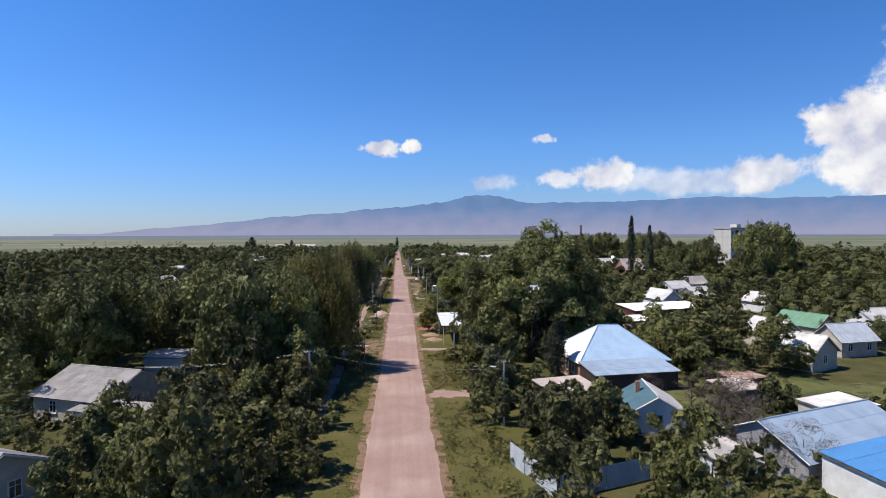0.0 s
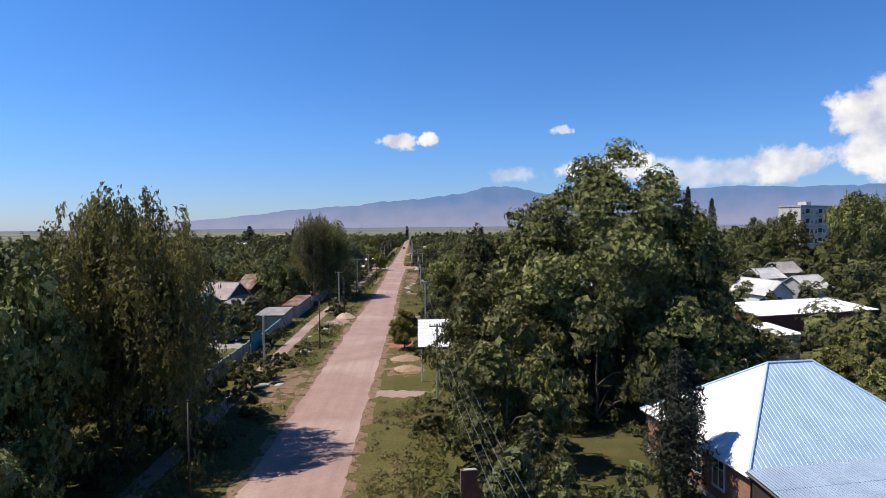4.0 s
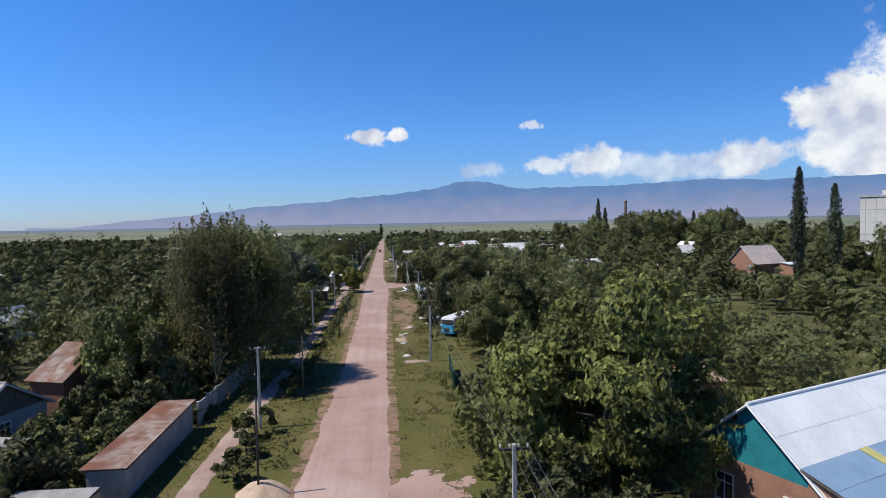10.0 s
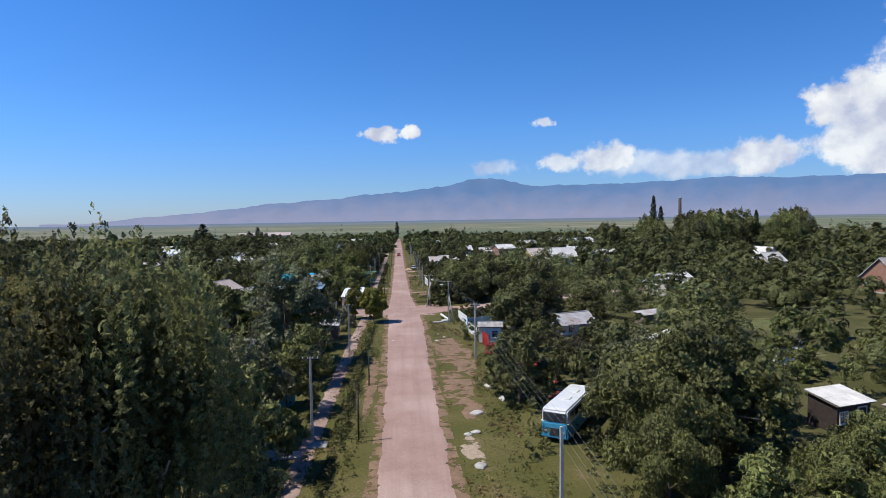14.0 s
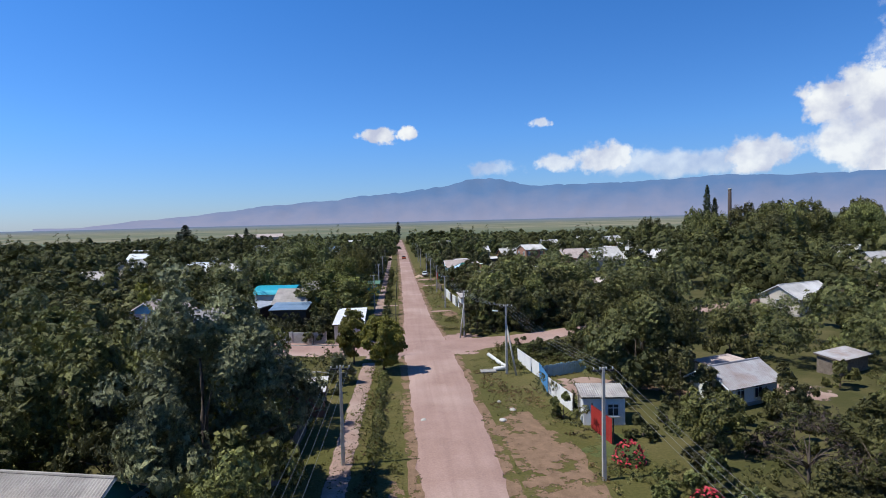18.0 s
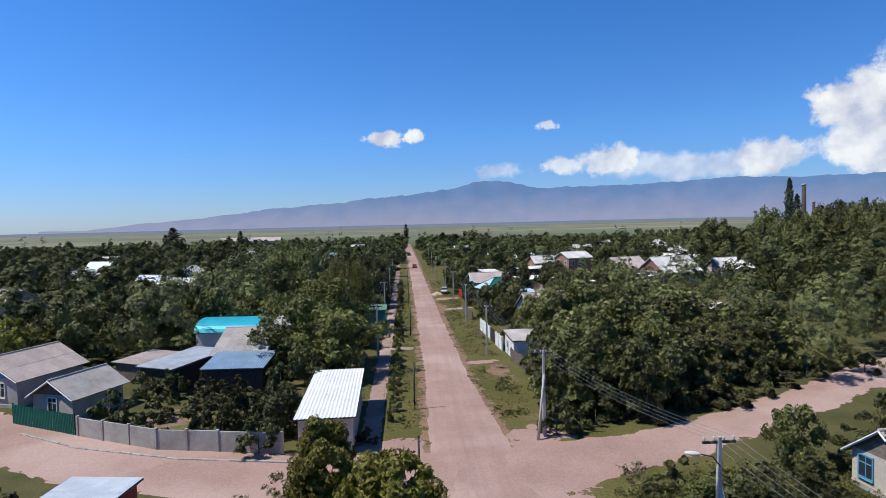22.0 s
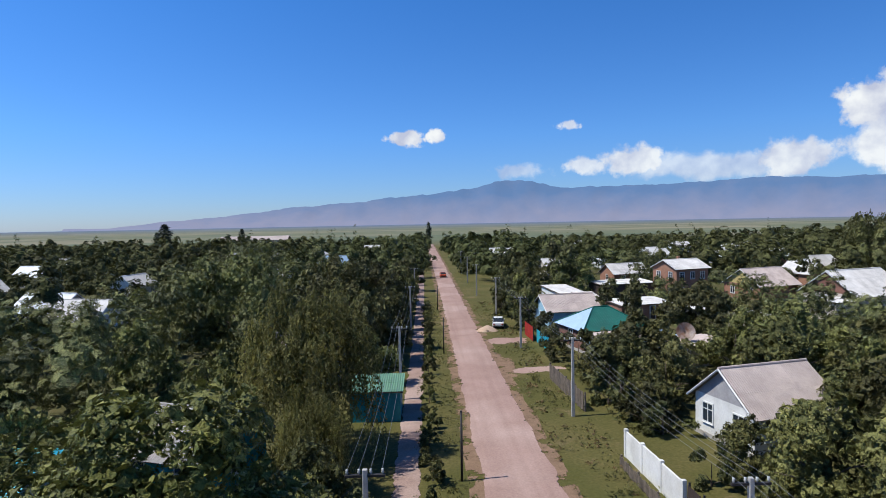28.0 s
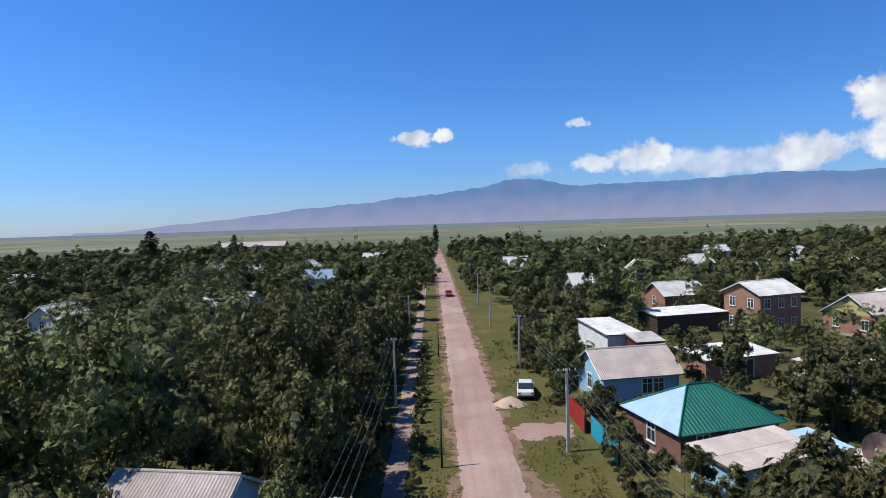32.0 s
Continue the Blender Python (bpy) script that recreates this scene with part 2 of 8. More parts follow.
def leaf_mat(name, c1, c2, trans=0.09, vary=0.27, grain=12.0, keep=0.47, gloss=0.3):
    """Sprays of leaves: a shade of its own for each tree and each spray, ragged edges and gaps, light shining through."""
    m = bpy.data.materials.new(name)
    m.use_nodes = True
    nt = m.node_tree
    L = nt.links
    b = nt.nodes["Principled BSDF"]
    b.inputs["Roughness"].default_value = 0.48
    b.inputs["Specular IOR Level"].default_value = gloss
    ge, oi = node(nt, "ShaderNodeNewGeometry"), node(nt, "ShaderNodeObjectInfo")
    mix = node(nt, "ShaderNodeMix", data_type="RGBA")
    mix.inputs[6].default_value, mix.inputs[7].default_value = (*c1, 1), (*c2, 1)
    L.new(ge.outputs["Random Per Island"], mix.inputs[0])
    nz = node(nt, "ShaderNodeTexNoise", inputs={"Scale": 0.45, "Detail": 3.0})
    L.new(ge.outputs["Position"], nz.inputs["Vector"])
    g = node(nt, "ShaderNodeMapRange", inputs={1: 0.3, 2: 0.7, 3: 0.7, 4: 1.25})
    L.new(nz.outputs["Fac"], g.inputs[0])
    v = node(nt, "ShaderNodeMapRange", inputs={3: 1 - vary, 4: 1 + vary})
    L.new(oi.outputs["Random"], v.inputs[0])
    mm = node(nt, "ShaderNodeMath", operation="MULTIPLY")
    wide = node(nt, "ShaderNodeTexNoise", inputs={"Scale": 0.11, "Detail": 2.0})
    L.new(ge.outputs["Position"], wide.inputs["Vector"])
    gw = node(nt, "ShaderNodeMapRange", inputs={1: 0.35, 2: 0.65, 3: 0.62, 4: 1.36})
    L.new(wide.outputs["Fac"], gw.inputs[0])
    m0 = node(nt, "ShaderNodeMath", operation="MULTIPLY")
    L.new(g.outputs[0], m0.inputs[0]); L.new(gw.outputs[0], m0.inputs[1])
    L.new(m0.outputs[0], mm.inputs[0]); L.new(v.outputs[0], mm.inputs[1])
    hs = node(nt, "ShaderNodeHueSaturation", inputs={"Saturation": 1.0})
    h = node(nt, "ShaderNodeMapRange", inputs={3: 0.482, 4: 0.516})
    L.new(oi.outputs["Random"], h.inputs[0]); L.new(h.outputs[0], hs.inputs["Hue"])
    L.new(mix.outputs[2], hs.inputs["Color"])
    # the leaflets within one spray
    fine = node(nt, "ShaderNodeTexNoise", inputs={"Scale": grain * 0.8, "Detail": 3.0, "Roughness": 0.7})
    L.new(ge.outputs["Position"], fine.inputs["Vector"])
    gf = node(nt, "ShaderNodeMapRange", inputs={1: 0.36, 2: 0.64, 3: 0.6, 4: 1.35})
    L.new(fine.outputs["Fac"], gf.inputs[0])
    mf_ = node(nt, "ShaderNodeMath", operation="MULTIPLY")
    L.new(mm.outputs[0], mf_.inputs[0]); L.new(gf.outputs[0], mf_.inputs[1])
    bp = node(nt, "ShaderNodeBump", inputs={"Strength": 0.9, "Distance": 0.10})
    L.new(fine.outputs["Fac"], bp.inputs["Height"]); L.new(bp.outputs[0], b.inputs["Normal"])
    sc = node(nt, "ShaderNodeVectorMath", operation="SCALE")
    L.new(hs.outputs[0], sc.inputs[0]); L.new(mf_.outputs[0], sc.inputs["Scale"])
    L.new(sc.outputs[0], b.inputs["Base Color"])
    tr = node(nt, "ShaderNodeBsdfTranslucent")
    L.new(sc.outputs[0], tr.inputs["Color"])
    ms = node(nt, "ShaderNodeMixShader", inputs={0: trans})
    L.new(b.outputs[0], ms.inputs[1]); L.new(tr.outputs[0], ms.inputs[2])
    # gaps between the leaflets of a spray
    gap_n = node(nt, "ShaderNodeTexNoise", inputs={"Scale": grain, "Detail": 2.0, "Roughness": 0.55})
    L.new(ge.outputs["Position"], gap_n.inputs["Vector"])
    solid = node(nt, "ShaderNodeMath", operation="GREATER_THAN", inputs={1: keep})
    L.new(gap_n.outputs["Fac"], solid.inputs[0])
    clear = node(nt, "ShaderNodeBsdfTransparent")
    mg = node(nt, "ShaderNodeMixShader")
    L.new(solid.outputs[0], mg.inputs[0]); L.new(clear.outputs[0], mg.inputs[1]); L.new(ms.outputs[0], mg.inputs[2])
    L.new(mg.outputs[0], nt.nodes["Material Output"].inputs["Surface"])
    return m


M = {
    "road": mat("road_dirt", (0.385, 0.255, 0.215), (0.33, 0.215, 0.178), 0.35, 0.95, 0.22, 6, c3=(0.44, 0.31, 0.265), stain=0.16, fine=9, track=True, fade=0.55),
    "sideroad": mat("side_road_dirt", (0.37, 0.24, 0.20), (0.31, 0.20, 0.165), 0.3, 0.95, 0.25, 6, c3=(0.42, 0.295, 0.25), stain=0.18, fine=7, fade=0.8),
    "path": mat("footpath", (0.35, 0.24, 0.20), (0.28, 0.19, 0.155), 0.8, 0.95, 0.4, 8, c3=(0.40, 0.29, 0.245), stain=0.25, fade=0.6),
    "soil": mat("bare_soil", (0.26, 0.165, 0.105), (0.18, 0.115, 0.07), 1.2, 0.98, 0.6, 8, stain=0.3, fade=1.6),
    "redsoil": mat("red_clay", (0.36, 0.14, 0.10), (0.30, 0.115, 0.08), 1.2, 0.98, 0.6, 8, stain=0.25, fade=0.8),
    "rubble": mat("pale_rubble", (0.44, 0.34, 0.25), (0.33, 0.25, 0.18), 2.5, 0.98, 0.7, 10, stain=0.4, fade=1.2),
    "paving": mat("worn_paving", (0.36, 0.33, 0.30), (0.27, 0.25, 0.22), 0.9, 0.9, 0.25, 14, stain=0.25, fade=0.6),
    "sand": mat("sand", (0.55, 0.40, 0.29), (0.45, 0.32, 0.23), 2.0, 0.95, 0.5, 20, stain=0.2),
    "earth": mat("dry_sandy_earth", (0.40, 0.28, 0.19), (0.29, 0.20, 0.13), 2.2, 0.98, 0.6, 14, stain=0.35),
    "lawn": mat("garden_grass", (0.100, 0.112, 0.034), (0.150, 0.138, 0.054), 0.5, 0.97, 0.5, 9, c3=(0.065, 0.085, 0.024), stain=0.35, fade=1.0),
    "concrete": mat("concrete", (0.40, 0.38, 0.35), (0.29, 0.27, 0.25), 0.9, 0.9, 0.25, 14, stain=0.25, vary=0.12),
    "pole": mat("pole_concrete", (0.46, 0.44, 0.40), (0.36, 0.34, 0.31), 2.5, 0.85, 0.2, 20, stain=0.2),
    "oldwood": mat("weathered_wood", (0.19, 0.155, 0.125), (0.12, 0.095, 0.078), 3.0, 0.9, 0.4, 25, stain=0.35, vary=0.25),
    "darkwood": mat("dark_wood", (0.07, 0.05, 0.042), (0.045, 0.034, 0.03), 3.0, 0.8, 0.3, 25, stain=0.3, vary=0.2),
    "white": mat("whitewash", (0.74, 0.74, 0.72), (0.60, 0.59, 0.56), 0.8, 0.85, 0.15, 12, stain=0.12, vary=0.05),
    "cream": mat("cream_plaster", (0.55, 0.49, 0.41), (0.43, 0.38, 0.32), 0.8, 0.88, 0.2, 12, stain=0.15, vary=0.06),
    "greywall": mat("grey_plaster", (0.38, 0.37, 0.38), (0.30, 0.29, 0.30), 0.8, 0.88, 0.2, 12, stain=0.15),
    "bluewall": mat("light_blue_limewash", (0.33, 0.52, 0.64), (0.27, 0.44, 0.56), 0.8, 0.85, 0.15, 12, stain=0.15),
    "tealwall": mat("teal_paint", (0.03, 0.24, 0.27), (0.025, 0.19, 0.22), 1.4, 0.6, 0.1, 12, stain=0.2, vary=0.12),
    "brick": mat("orange_brick_bed", (0.36, 0.19, 0.125), (0.30, 0.15, 0.10), 1.2, 0.92, 0.3, 18, stain=0.3),
    "brickdark": mat("red_brown_brick", (0.23, 0.115, 0.085), (0.17, 0.085, 0.065), 1.2, 0.92, 0.3, 18, stain=0.3),
    "tealgate": mat("turquoise_gate_paint", (0.02, 0.25, 0.30), (0.018, 0.21, 0.26), 1.2, 0.5, 0.05, 8, stain=0.15, vary=0.05),
    "redpaint": mat("red_paint", (0.36, 0.035, 0.03), (0.27, 0.03, 0.025), 1.0, 0.55, 0.08, 10, stain=0.15),
    "redbrown": mat("red_brown_metal", (0.14, 0.04, 0.035), (0.10, 0.03, 0.028), 1.0, 0.6, 0.1, 10, stain=0.2),
    "slate": mat("asbestos_slate", (0.42, 0.39, 0.365), (0.31, 0.285, 0.27), 0.9, 0.88, 0.2, 14, c3=(0.48, 0.43, 0.40), stain=0.2, vary=0.10),
    "slatelight": mat("pale_slate", (0.60, 0.575, 0.55), (0.47, 0.45, 0.43), 0.8, 0.85, 0.18, 14, c3=(0.66, 0.64, 0.62), stain=0.16, vary=0.08),
    "slatepink": mat("pink_grey_slate", (0.50, 0.415, 0.38), (0.40, 0.33, 0.30), 0.8, 0.88, 0.2, 14, stain=0.18, vary=0.08),
    "zinc": mat("galvanised_sheet", (0.55, 0.58, 0.62), (0.43, 0.46, 0.50), 0.9, 0.5, 0.05, 8, metal=0.12, stain=0.12, vary=0.06),
    "bluemetal": mat("blue_grey_sheet", (0.24, 0.34, 0.46), (0.20, 0.29, 0.40), 0.8, 0.45, 0.05, 8, metal=0.08, stain=0.1, vary=0.05),
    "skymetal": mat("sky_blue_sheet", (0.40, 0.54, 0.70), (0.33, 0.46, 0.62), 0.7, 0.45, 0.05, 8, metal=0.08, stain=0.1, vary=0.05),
    "greyblue": mat("grey_blue_sheet", (0.31, 0.39, 0.49), (0.26, 0.33, 0.43), 0.8, 0.5, 0.05, 8, metal=0.08, stain=0.12, vary=0.06),
    "tealdark": mat("dark_teal_sheet", (0.05, 0.13, 0.17), (0.04, 0.10, 0.135), 0.8, 0.5, 0.05, 8, stain=0.15, vary=0.06),
    "strongblue": mat("strong_blue_sheet", (0.10, 0.30, 0.60), (0.09, 0.26, 0.53), 0.7, 0.45, 0.05, 8, metal=0.2, stain=0.1),
    "tealmetal": mat("turquoise_sheet", (0.035, 0.40, 0.52), (0.03, 0.34, 0.45), 0.7, 0.4, 0.05, 8, metal=0.15, stain=0.1, vary=0.05),
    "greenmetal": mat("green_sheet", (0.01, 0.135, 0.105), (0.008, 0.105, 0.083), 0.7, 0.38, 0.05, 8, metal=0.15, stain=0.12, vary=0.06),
    "greenpale": mat("pale_green_sheet", (0.16, 0.30, 0.19), (0.13, 0.25, 0.16), 0.8, 0.5, 0.05, 8, stain=0.12),
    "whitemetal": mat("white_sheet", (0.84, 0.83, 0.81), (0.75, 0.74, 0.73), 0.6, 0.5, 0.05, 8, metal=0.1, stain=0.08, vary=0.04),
    "rustgrey": mat("rust_spotted_sheet", (0.40, 0.39, 0.41), (0.31, 0.27, 0.26), 0.7, 0.6, 0.08, 10, metal=0.1, c3=(0.27, 0.15, 0.10), stain=0.2),
    "rust": mat("rusty_sheet", (0.26, 0.13, 0.08), (0.42, 0.36, 0.32), 1.1, 0.75, 0.15, 10, stain=0.3, c3=(0.24, 0.10, 0.06), vary=0.12),
    "yellow": mat("yellow_strip", (0.50, 0.45, 0.16), (0.43, 0.39, 0.15), 1.5, 0.6, 0.05, 8, stain=0.15),
    "glass": mat("window_glass", (0.035, 0.045, 0.055), (0.025, 0.03, 0.04), 1.0, 0.08, 0.0, stain=0.1, spec=0.6),
    "frame_w": mat("white_frame_paint", (0.68, 0.68, 0.66), (0.58, 0.58, 0.56), 3.0, 0.6, 0.05, stain=0.1),
    "frame_b": mat("blue_frame_paint", (0.10, 0.30, 0.46), (0.08, 0.25, 0.40), 3.0, 0.6, 0.05, stain=0.12),
    "yellowpaint": mat("ochre_boards", (0.52, 0.42, 0.17), (0.43, 0.34, 0.14), 2.0, 0.7, 0.2, 14, stain=0.2),
    "darkmetal": mat("dark_steel", (0.06, 0.055, 0.052), (0.04, 0.035, 0.034), 4.0, 0.6, 0.1, 20, metal=0.3, stain=0.25),
    "wire": mat("cable_aluminium", (0.30, 0.30, 0.30), (0.24, 0.24, 0.24), 3.0, 0.5, 0.0, metal=0.5),
    "porcelain": mat("insulator", (0.55, 0.55, 0.52), (0.45, 0.45, 0.42), 5.0, 0.3, 0.0),
    "bark": mat("bark", (0.16, 0.125, 0.10), (0.09, 0.07, 0.056), 3.5, 0.95, 0.7, 14, stain=0.4),
    "birchbark": mat("birch_bark", (0.58, 0.56, 0.53), (0.20, 0.18, 0.17), 3.0, 0.85, 0.3, 14, stain=0.25),
    "carred": mat("orange_red_car_paint", (0.52, 0.085, 0.03), (0.45, 0.07, 0.03), 1.0, 0.35, 0.0, stain=0.1, spec=0.5),
    "carwhite": mat("white_car_paint", (0.70, 0.70, 0.69), (0.62, 0.62, 0.61), 1.0, 0.3, 0.0, stain=0.06, spec=0.5),
    "cardark": mat("dark_car_paint", (0.03, 0.035, 0.045), (0.025, 0.03, 0.038), 1.0, 0.25, 0.0, stain=0.1, spec=0.6),
    "busblue": mat("blue_bus_paint", (0.06, 0.32, 0.52), (0.05, 0.27, 0.45), 1.0, 0.5, 0.04, stain=0.2),
    "rubber": mat("rubber", (0.02, 0.02, 0.02), (0.03, 0.028, 0.026), 4.0, 0.9, 0.2, stain=0.2),
    "block": mat("panel_block", (0.60, 0.56, 0.49), (0.52, 0.48, 0.42), 0.12, 0.88, 0.1, 4, stain=0.1),
    "stone": mat("pale_stone", (0.50, 0.47, 0.43), (0.38, 0.35, 0.32), 1.5, 0.9, 0.4, 12, stain=0.25, vary=0.15),
    "petal_red": mat("red_petals", (0.55, 0.05, 0.07), (0.42, 0.04, 0.06), 3.0, 0.6, 0.0),
}
LEAVES = {
    "walnut": ("walnut_leaves", (0.086, 0.092, 0.026), (0.196, 0.190, 0.060), dict()),
    "fruit": ("fruit_tree_leaves", (0.064, 0.069, 0.024), (0.150, 0.145, 0.050), dict()),
    "garden": ("garden_leaves", (0.078, 0.083, 0.026), (0.175, 0.168, 0.057), dict()),
    "sunny": ("yellowish_walnut_leaves", (0.104, 0.118, 0.027), (0.230, 0.226, 0.058), dict(vary=0.12, keep=0.44)),
    "silver": ("grey_green_leaves", (0.115, 0.122, 0.056), (0.268, 0.268, 0.136), dict(vary=0.12)),
    "willow": ("willow_leaves", (0.185, 0.186, 0.050), (0.310, 0.292, 0.092), dict(trans=0.4, keep=0.42)),
    "birch": ("birch_leaves", (0.142, 0.146, 0.056), (0.262, 0.246, 0.098), dict(trans=0.5, vary=0.15, keep=0.44)),
    "poplar": ("poplar_leaves", (0.037, 0.048, 0.024), (0.067, 0.077, 0.037), dict()),
    "shrub": ("shrub_leaves", (0.072, 0.084, 0.025), (0.180, 0.176, 0.055), dict()),
    "yellow": ("yellow_green_leaves", (0.150, 0.146, 0.026), (0.250, 0.222, 0.050), dict(vary=0.1, keep=0.42, trans=0.3)),
    "brown": ("dry_twigs", (0.093, 0.067, 0.053), (0.161, 0.118, 0.091), dict(trans=0.15)),
    "thuja": ("conifer_needles", (0.028, 0.037, 0.024), (0.056, 0.062, 0.040), dict()),
    "hedge": ("hedge_leaves", (0.055, 0.064, 0.014), (0.143, 0.144, 0.037), dict()),
    "weeds": ("herb_leaves", (0.095, 0.105, 0.024), (0.180, 0.172, 0.050), dict(vary=0.1)),
    "straw": ("dry_grass", (0.19, 0.135, 0.055), (0.30, 0.22, 0.10), dict(vary=0.1)),
    # bluer than the garden leaves: a little distance haze in the colour
    "far": ("distant_garden_leaves", (0.080, 0.092, 0.034), (0.122, 0.128, 0.050), dict(vary=0.1, grain=4.0, keep=0.46, gloss=0.06)),
    "grass": ("grass_blades", (0.085, 0.088, 0.022), (0.175, 0.140, 0.050), dict(vary=0.1)),
}
LEAF = {k: leaf_mat(nm, a, b, **more) for k, (nm, a, b, more) in LEAVES.items()}
SOLID = {k: leaf_mat("inner_" + nm, a, b, **{**more, "keep": 0.36}) for k, (nm, a, b, more) in LEAVES.items()}

# ---- building blocks ----


def mesh_of(name, verts, faces, material, smooth=False):
    me = bpy.data.meshes.new(name)
    me.from_pydata([tuple(v) for v in verts], [], faces)
    me.materials.append(material)
    if smooth:
        me.polygons.foreach_set("use_smooth", [True] * len(me.polygons))
    me.update()
    return me


def bm_mesh(name, bm, material, smooth=False):
    me = bpy.data.meshes.new(name)
    bm.to_mesh(me)
    bm.free()
    me.materials.append(material)
    if smooth:
        me.polygons.foreach_set("use_smooth", [True] * len(me.polygons))
    return me


def part(name, me, parent, m=None, label=""):
    ob = new(name, me)
    ob.parent = parent
    if m is not None:
        ob.matrix_basis = m
    if label:
        tagged(ob, label)
    return ob


def thing(name, x, y, rz, label, category, group="", z=0.0, kind=""):
    ob = new(name)
    ob.empty_display_size = 0.3
    ob.matrix_basis = pose(x, y, z, 0, 0, rz)
    return tagged(ob, label, category, group, kind)


def box(bm, x0, y0, z0, x1, y1, z1, bevel=0.0):
    vs = [bm.verts.new(p) for p in ((x0, y0, z0), (x1, y0, z0), (x1, y1, z0), (x0, y1, z0), (x0, y0, z1), (x1, y0, z1), (x1, y1, z1), (x0, y1, z1))]
    fs = [bm.faces.new([vs[i] for i in f]) for f in ((3, 2, 1, 0), (4, 5, 6, 7), (0, 1, 5, 4), (1, 2, 6, 5), (2, 3, 7, 6), (3, 0, 4, 7))]
    if bevel:
        es = list({e for f in fs for e in f.edges})
        bmesh.ops.bevel(bm, geom=es, offset=bevel, segments=1, affect="EDGES")


def box_mesh(name, x0, y0, z0, x1, y1, z1, material, bevel=0.0):
    bm = bmesh.new()
    box(bm, x0, y0, z0, x1, y1, z1, bevel)
    return bm_mesh(name, bm, material)


def tube(verts, faces, pts, radii, sides=6, cap=True):
    """Adds a tapered tube along pts to the lists."""
    base = len(verts)
    n = len(pts)
    for i, p in enumerate(pts):
        p = Vector(p)
        d = (Vector(pts[min(i + 1, n - 1)]) - Vector(pts[max(i - 1, 0)]))
        d = d.normalized() if d.length > 1e-6 else Vector((0, 0, 1))
        a = d.cross(Vector((0, 0, 1)))
        a = a.normalized() if a.length > 1e-3 else Vector((1, 0, 0))
        b = d.cross(a)
        for k in range(sides):
            t = 2 * math.pi * k / sides
            verts.append(p + (a * math.cos(t) + b * math.sin(t)) * radii[i])
    for i in range(n - 1):
        for k in range(sides):
            k2 = (k + 1) % sides
            faces.append((base + i * sides + k, base + i * sides + k2, base + (i + 1) * sides + k2, base + (i + 1) * sides + k))
    if cap:
        faces.append(tuple(base + k for k in range(sides))[::-1])
        faces.append(tuple(base + (n - 1) * sides + k for k in range(sides)))


def tube_mesh(name, pts, radii, material, sides=8, smooth=True):
    v, f = [], []
    tube(v, f, pts, radii, sides)
    return mesh_of(name, v, f, material, smooth)


# ---- trees ----


def leaves_mesh(name, pts, nrm, size, material, seed, aspect=0.55, droop=0.0, scatter=0.75, solid=None, inner=0):
    """A mesh of many small bent leaves (two triangles each); the last ones, deep in the crown, are without gaps."""
    rng = np.random.default_rng(seed)
    n = len(pts)
    nrm = nrm + rng.normal(0, scatter, (n, 3))
    nrm /= np.linalg.norm(nrm, axis=1)[:, None] + 1e-9
    t = rng.normal(0, 1, (n, 3))
    t[:, 2] -= droop
    t -= nrm * np.sum(t * nrm, axis=1)[:, None]
    t /= np.linalg.norm(t, axis=1)[:, None] + 1e-9
    b = np.cross(nrm, t)
    s = (np.asarray(size) * rng.uniform(0.65, 1.35, n))[:, None]
    v = np.empty((n, 4, 3))
    v[:, 0] = pts - t * s * 0.5
    v[:, 1] = pts + b * s * aspect * 0.5 + nrm * s * 0.08
    v[:, 2] = pts + t * s * 0.5 - nrm * s * 0.10
    v[:, 3] = pts - b * s * aspect * 0.5 + nrm * s * 0.08
    me = bpy.data.meshes.new(name)
    me.vertices.add(n * 4)
    me.vertices.foreach_set("co", v.reshape(-1).astype(np.float32))
    me.loops.add(n * 4)
    me.loops.foreach_set("vertex_index", np.arange(n * 4, dtype=np.int32))
    me.polygons.add(n)
    me.polygons.foreach_set("loop_start", np.arange(0, n * 4, 4, dtype=np.int32))
    me.materials.append(material)
    if inner:
        me.materials.append(solid)
        me.polygons.foreach_set("material_index", np.repeat([0, 1], [n - inner, inner]).astype(np.int32))
    me.update(calc_edges=True)
    return me


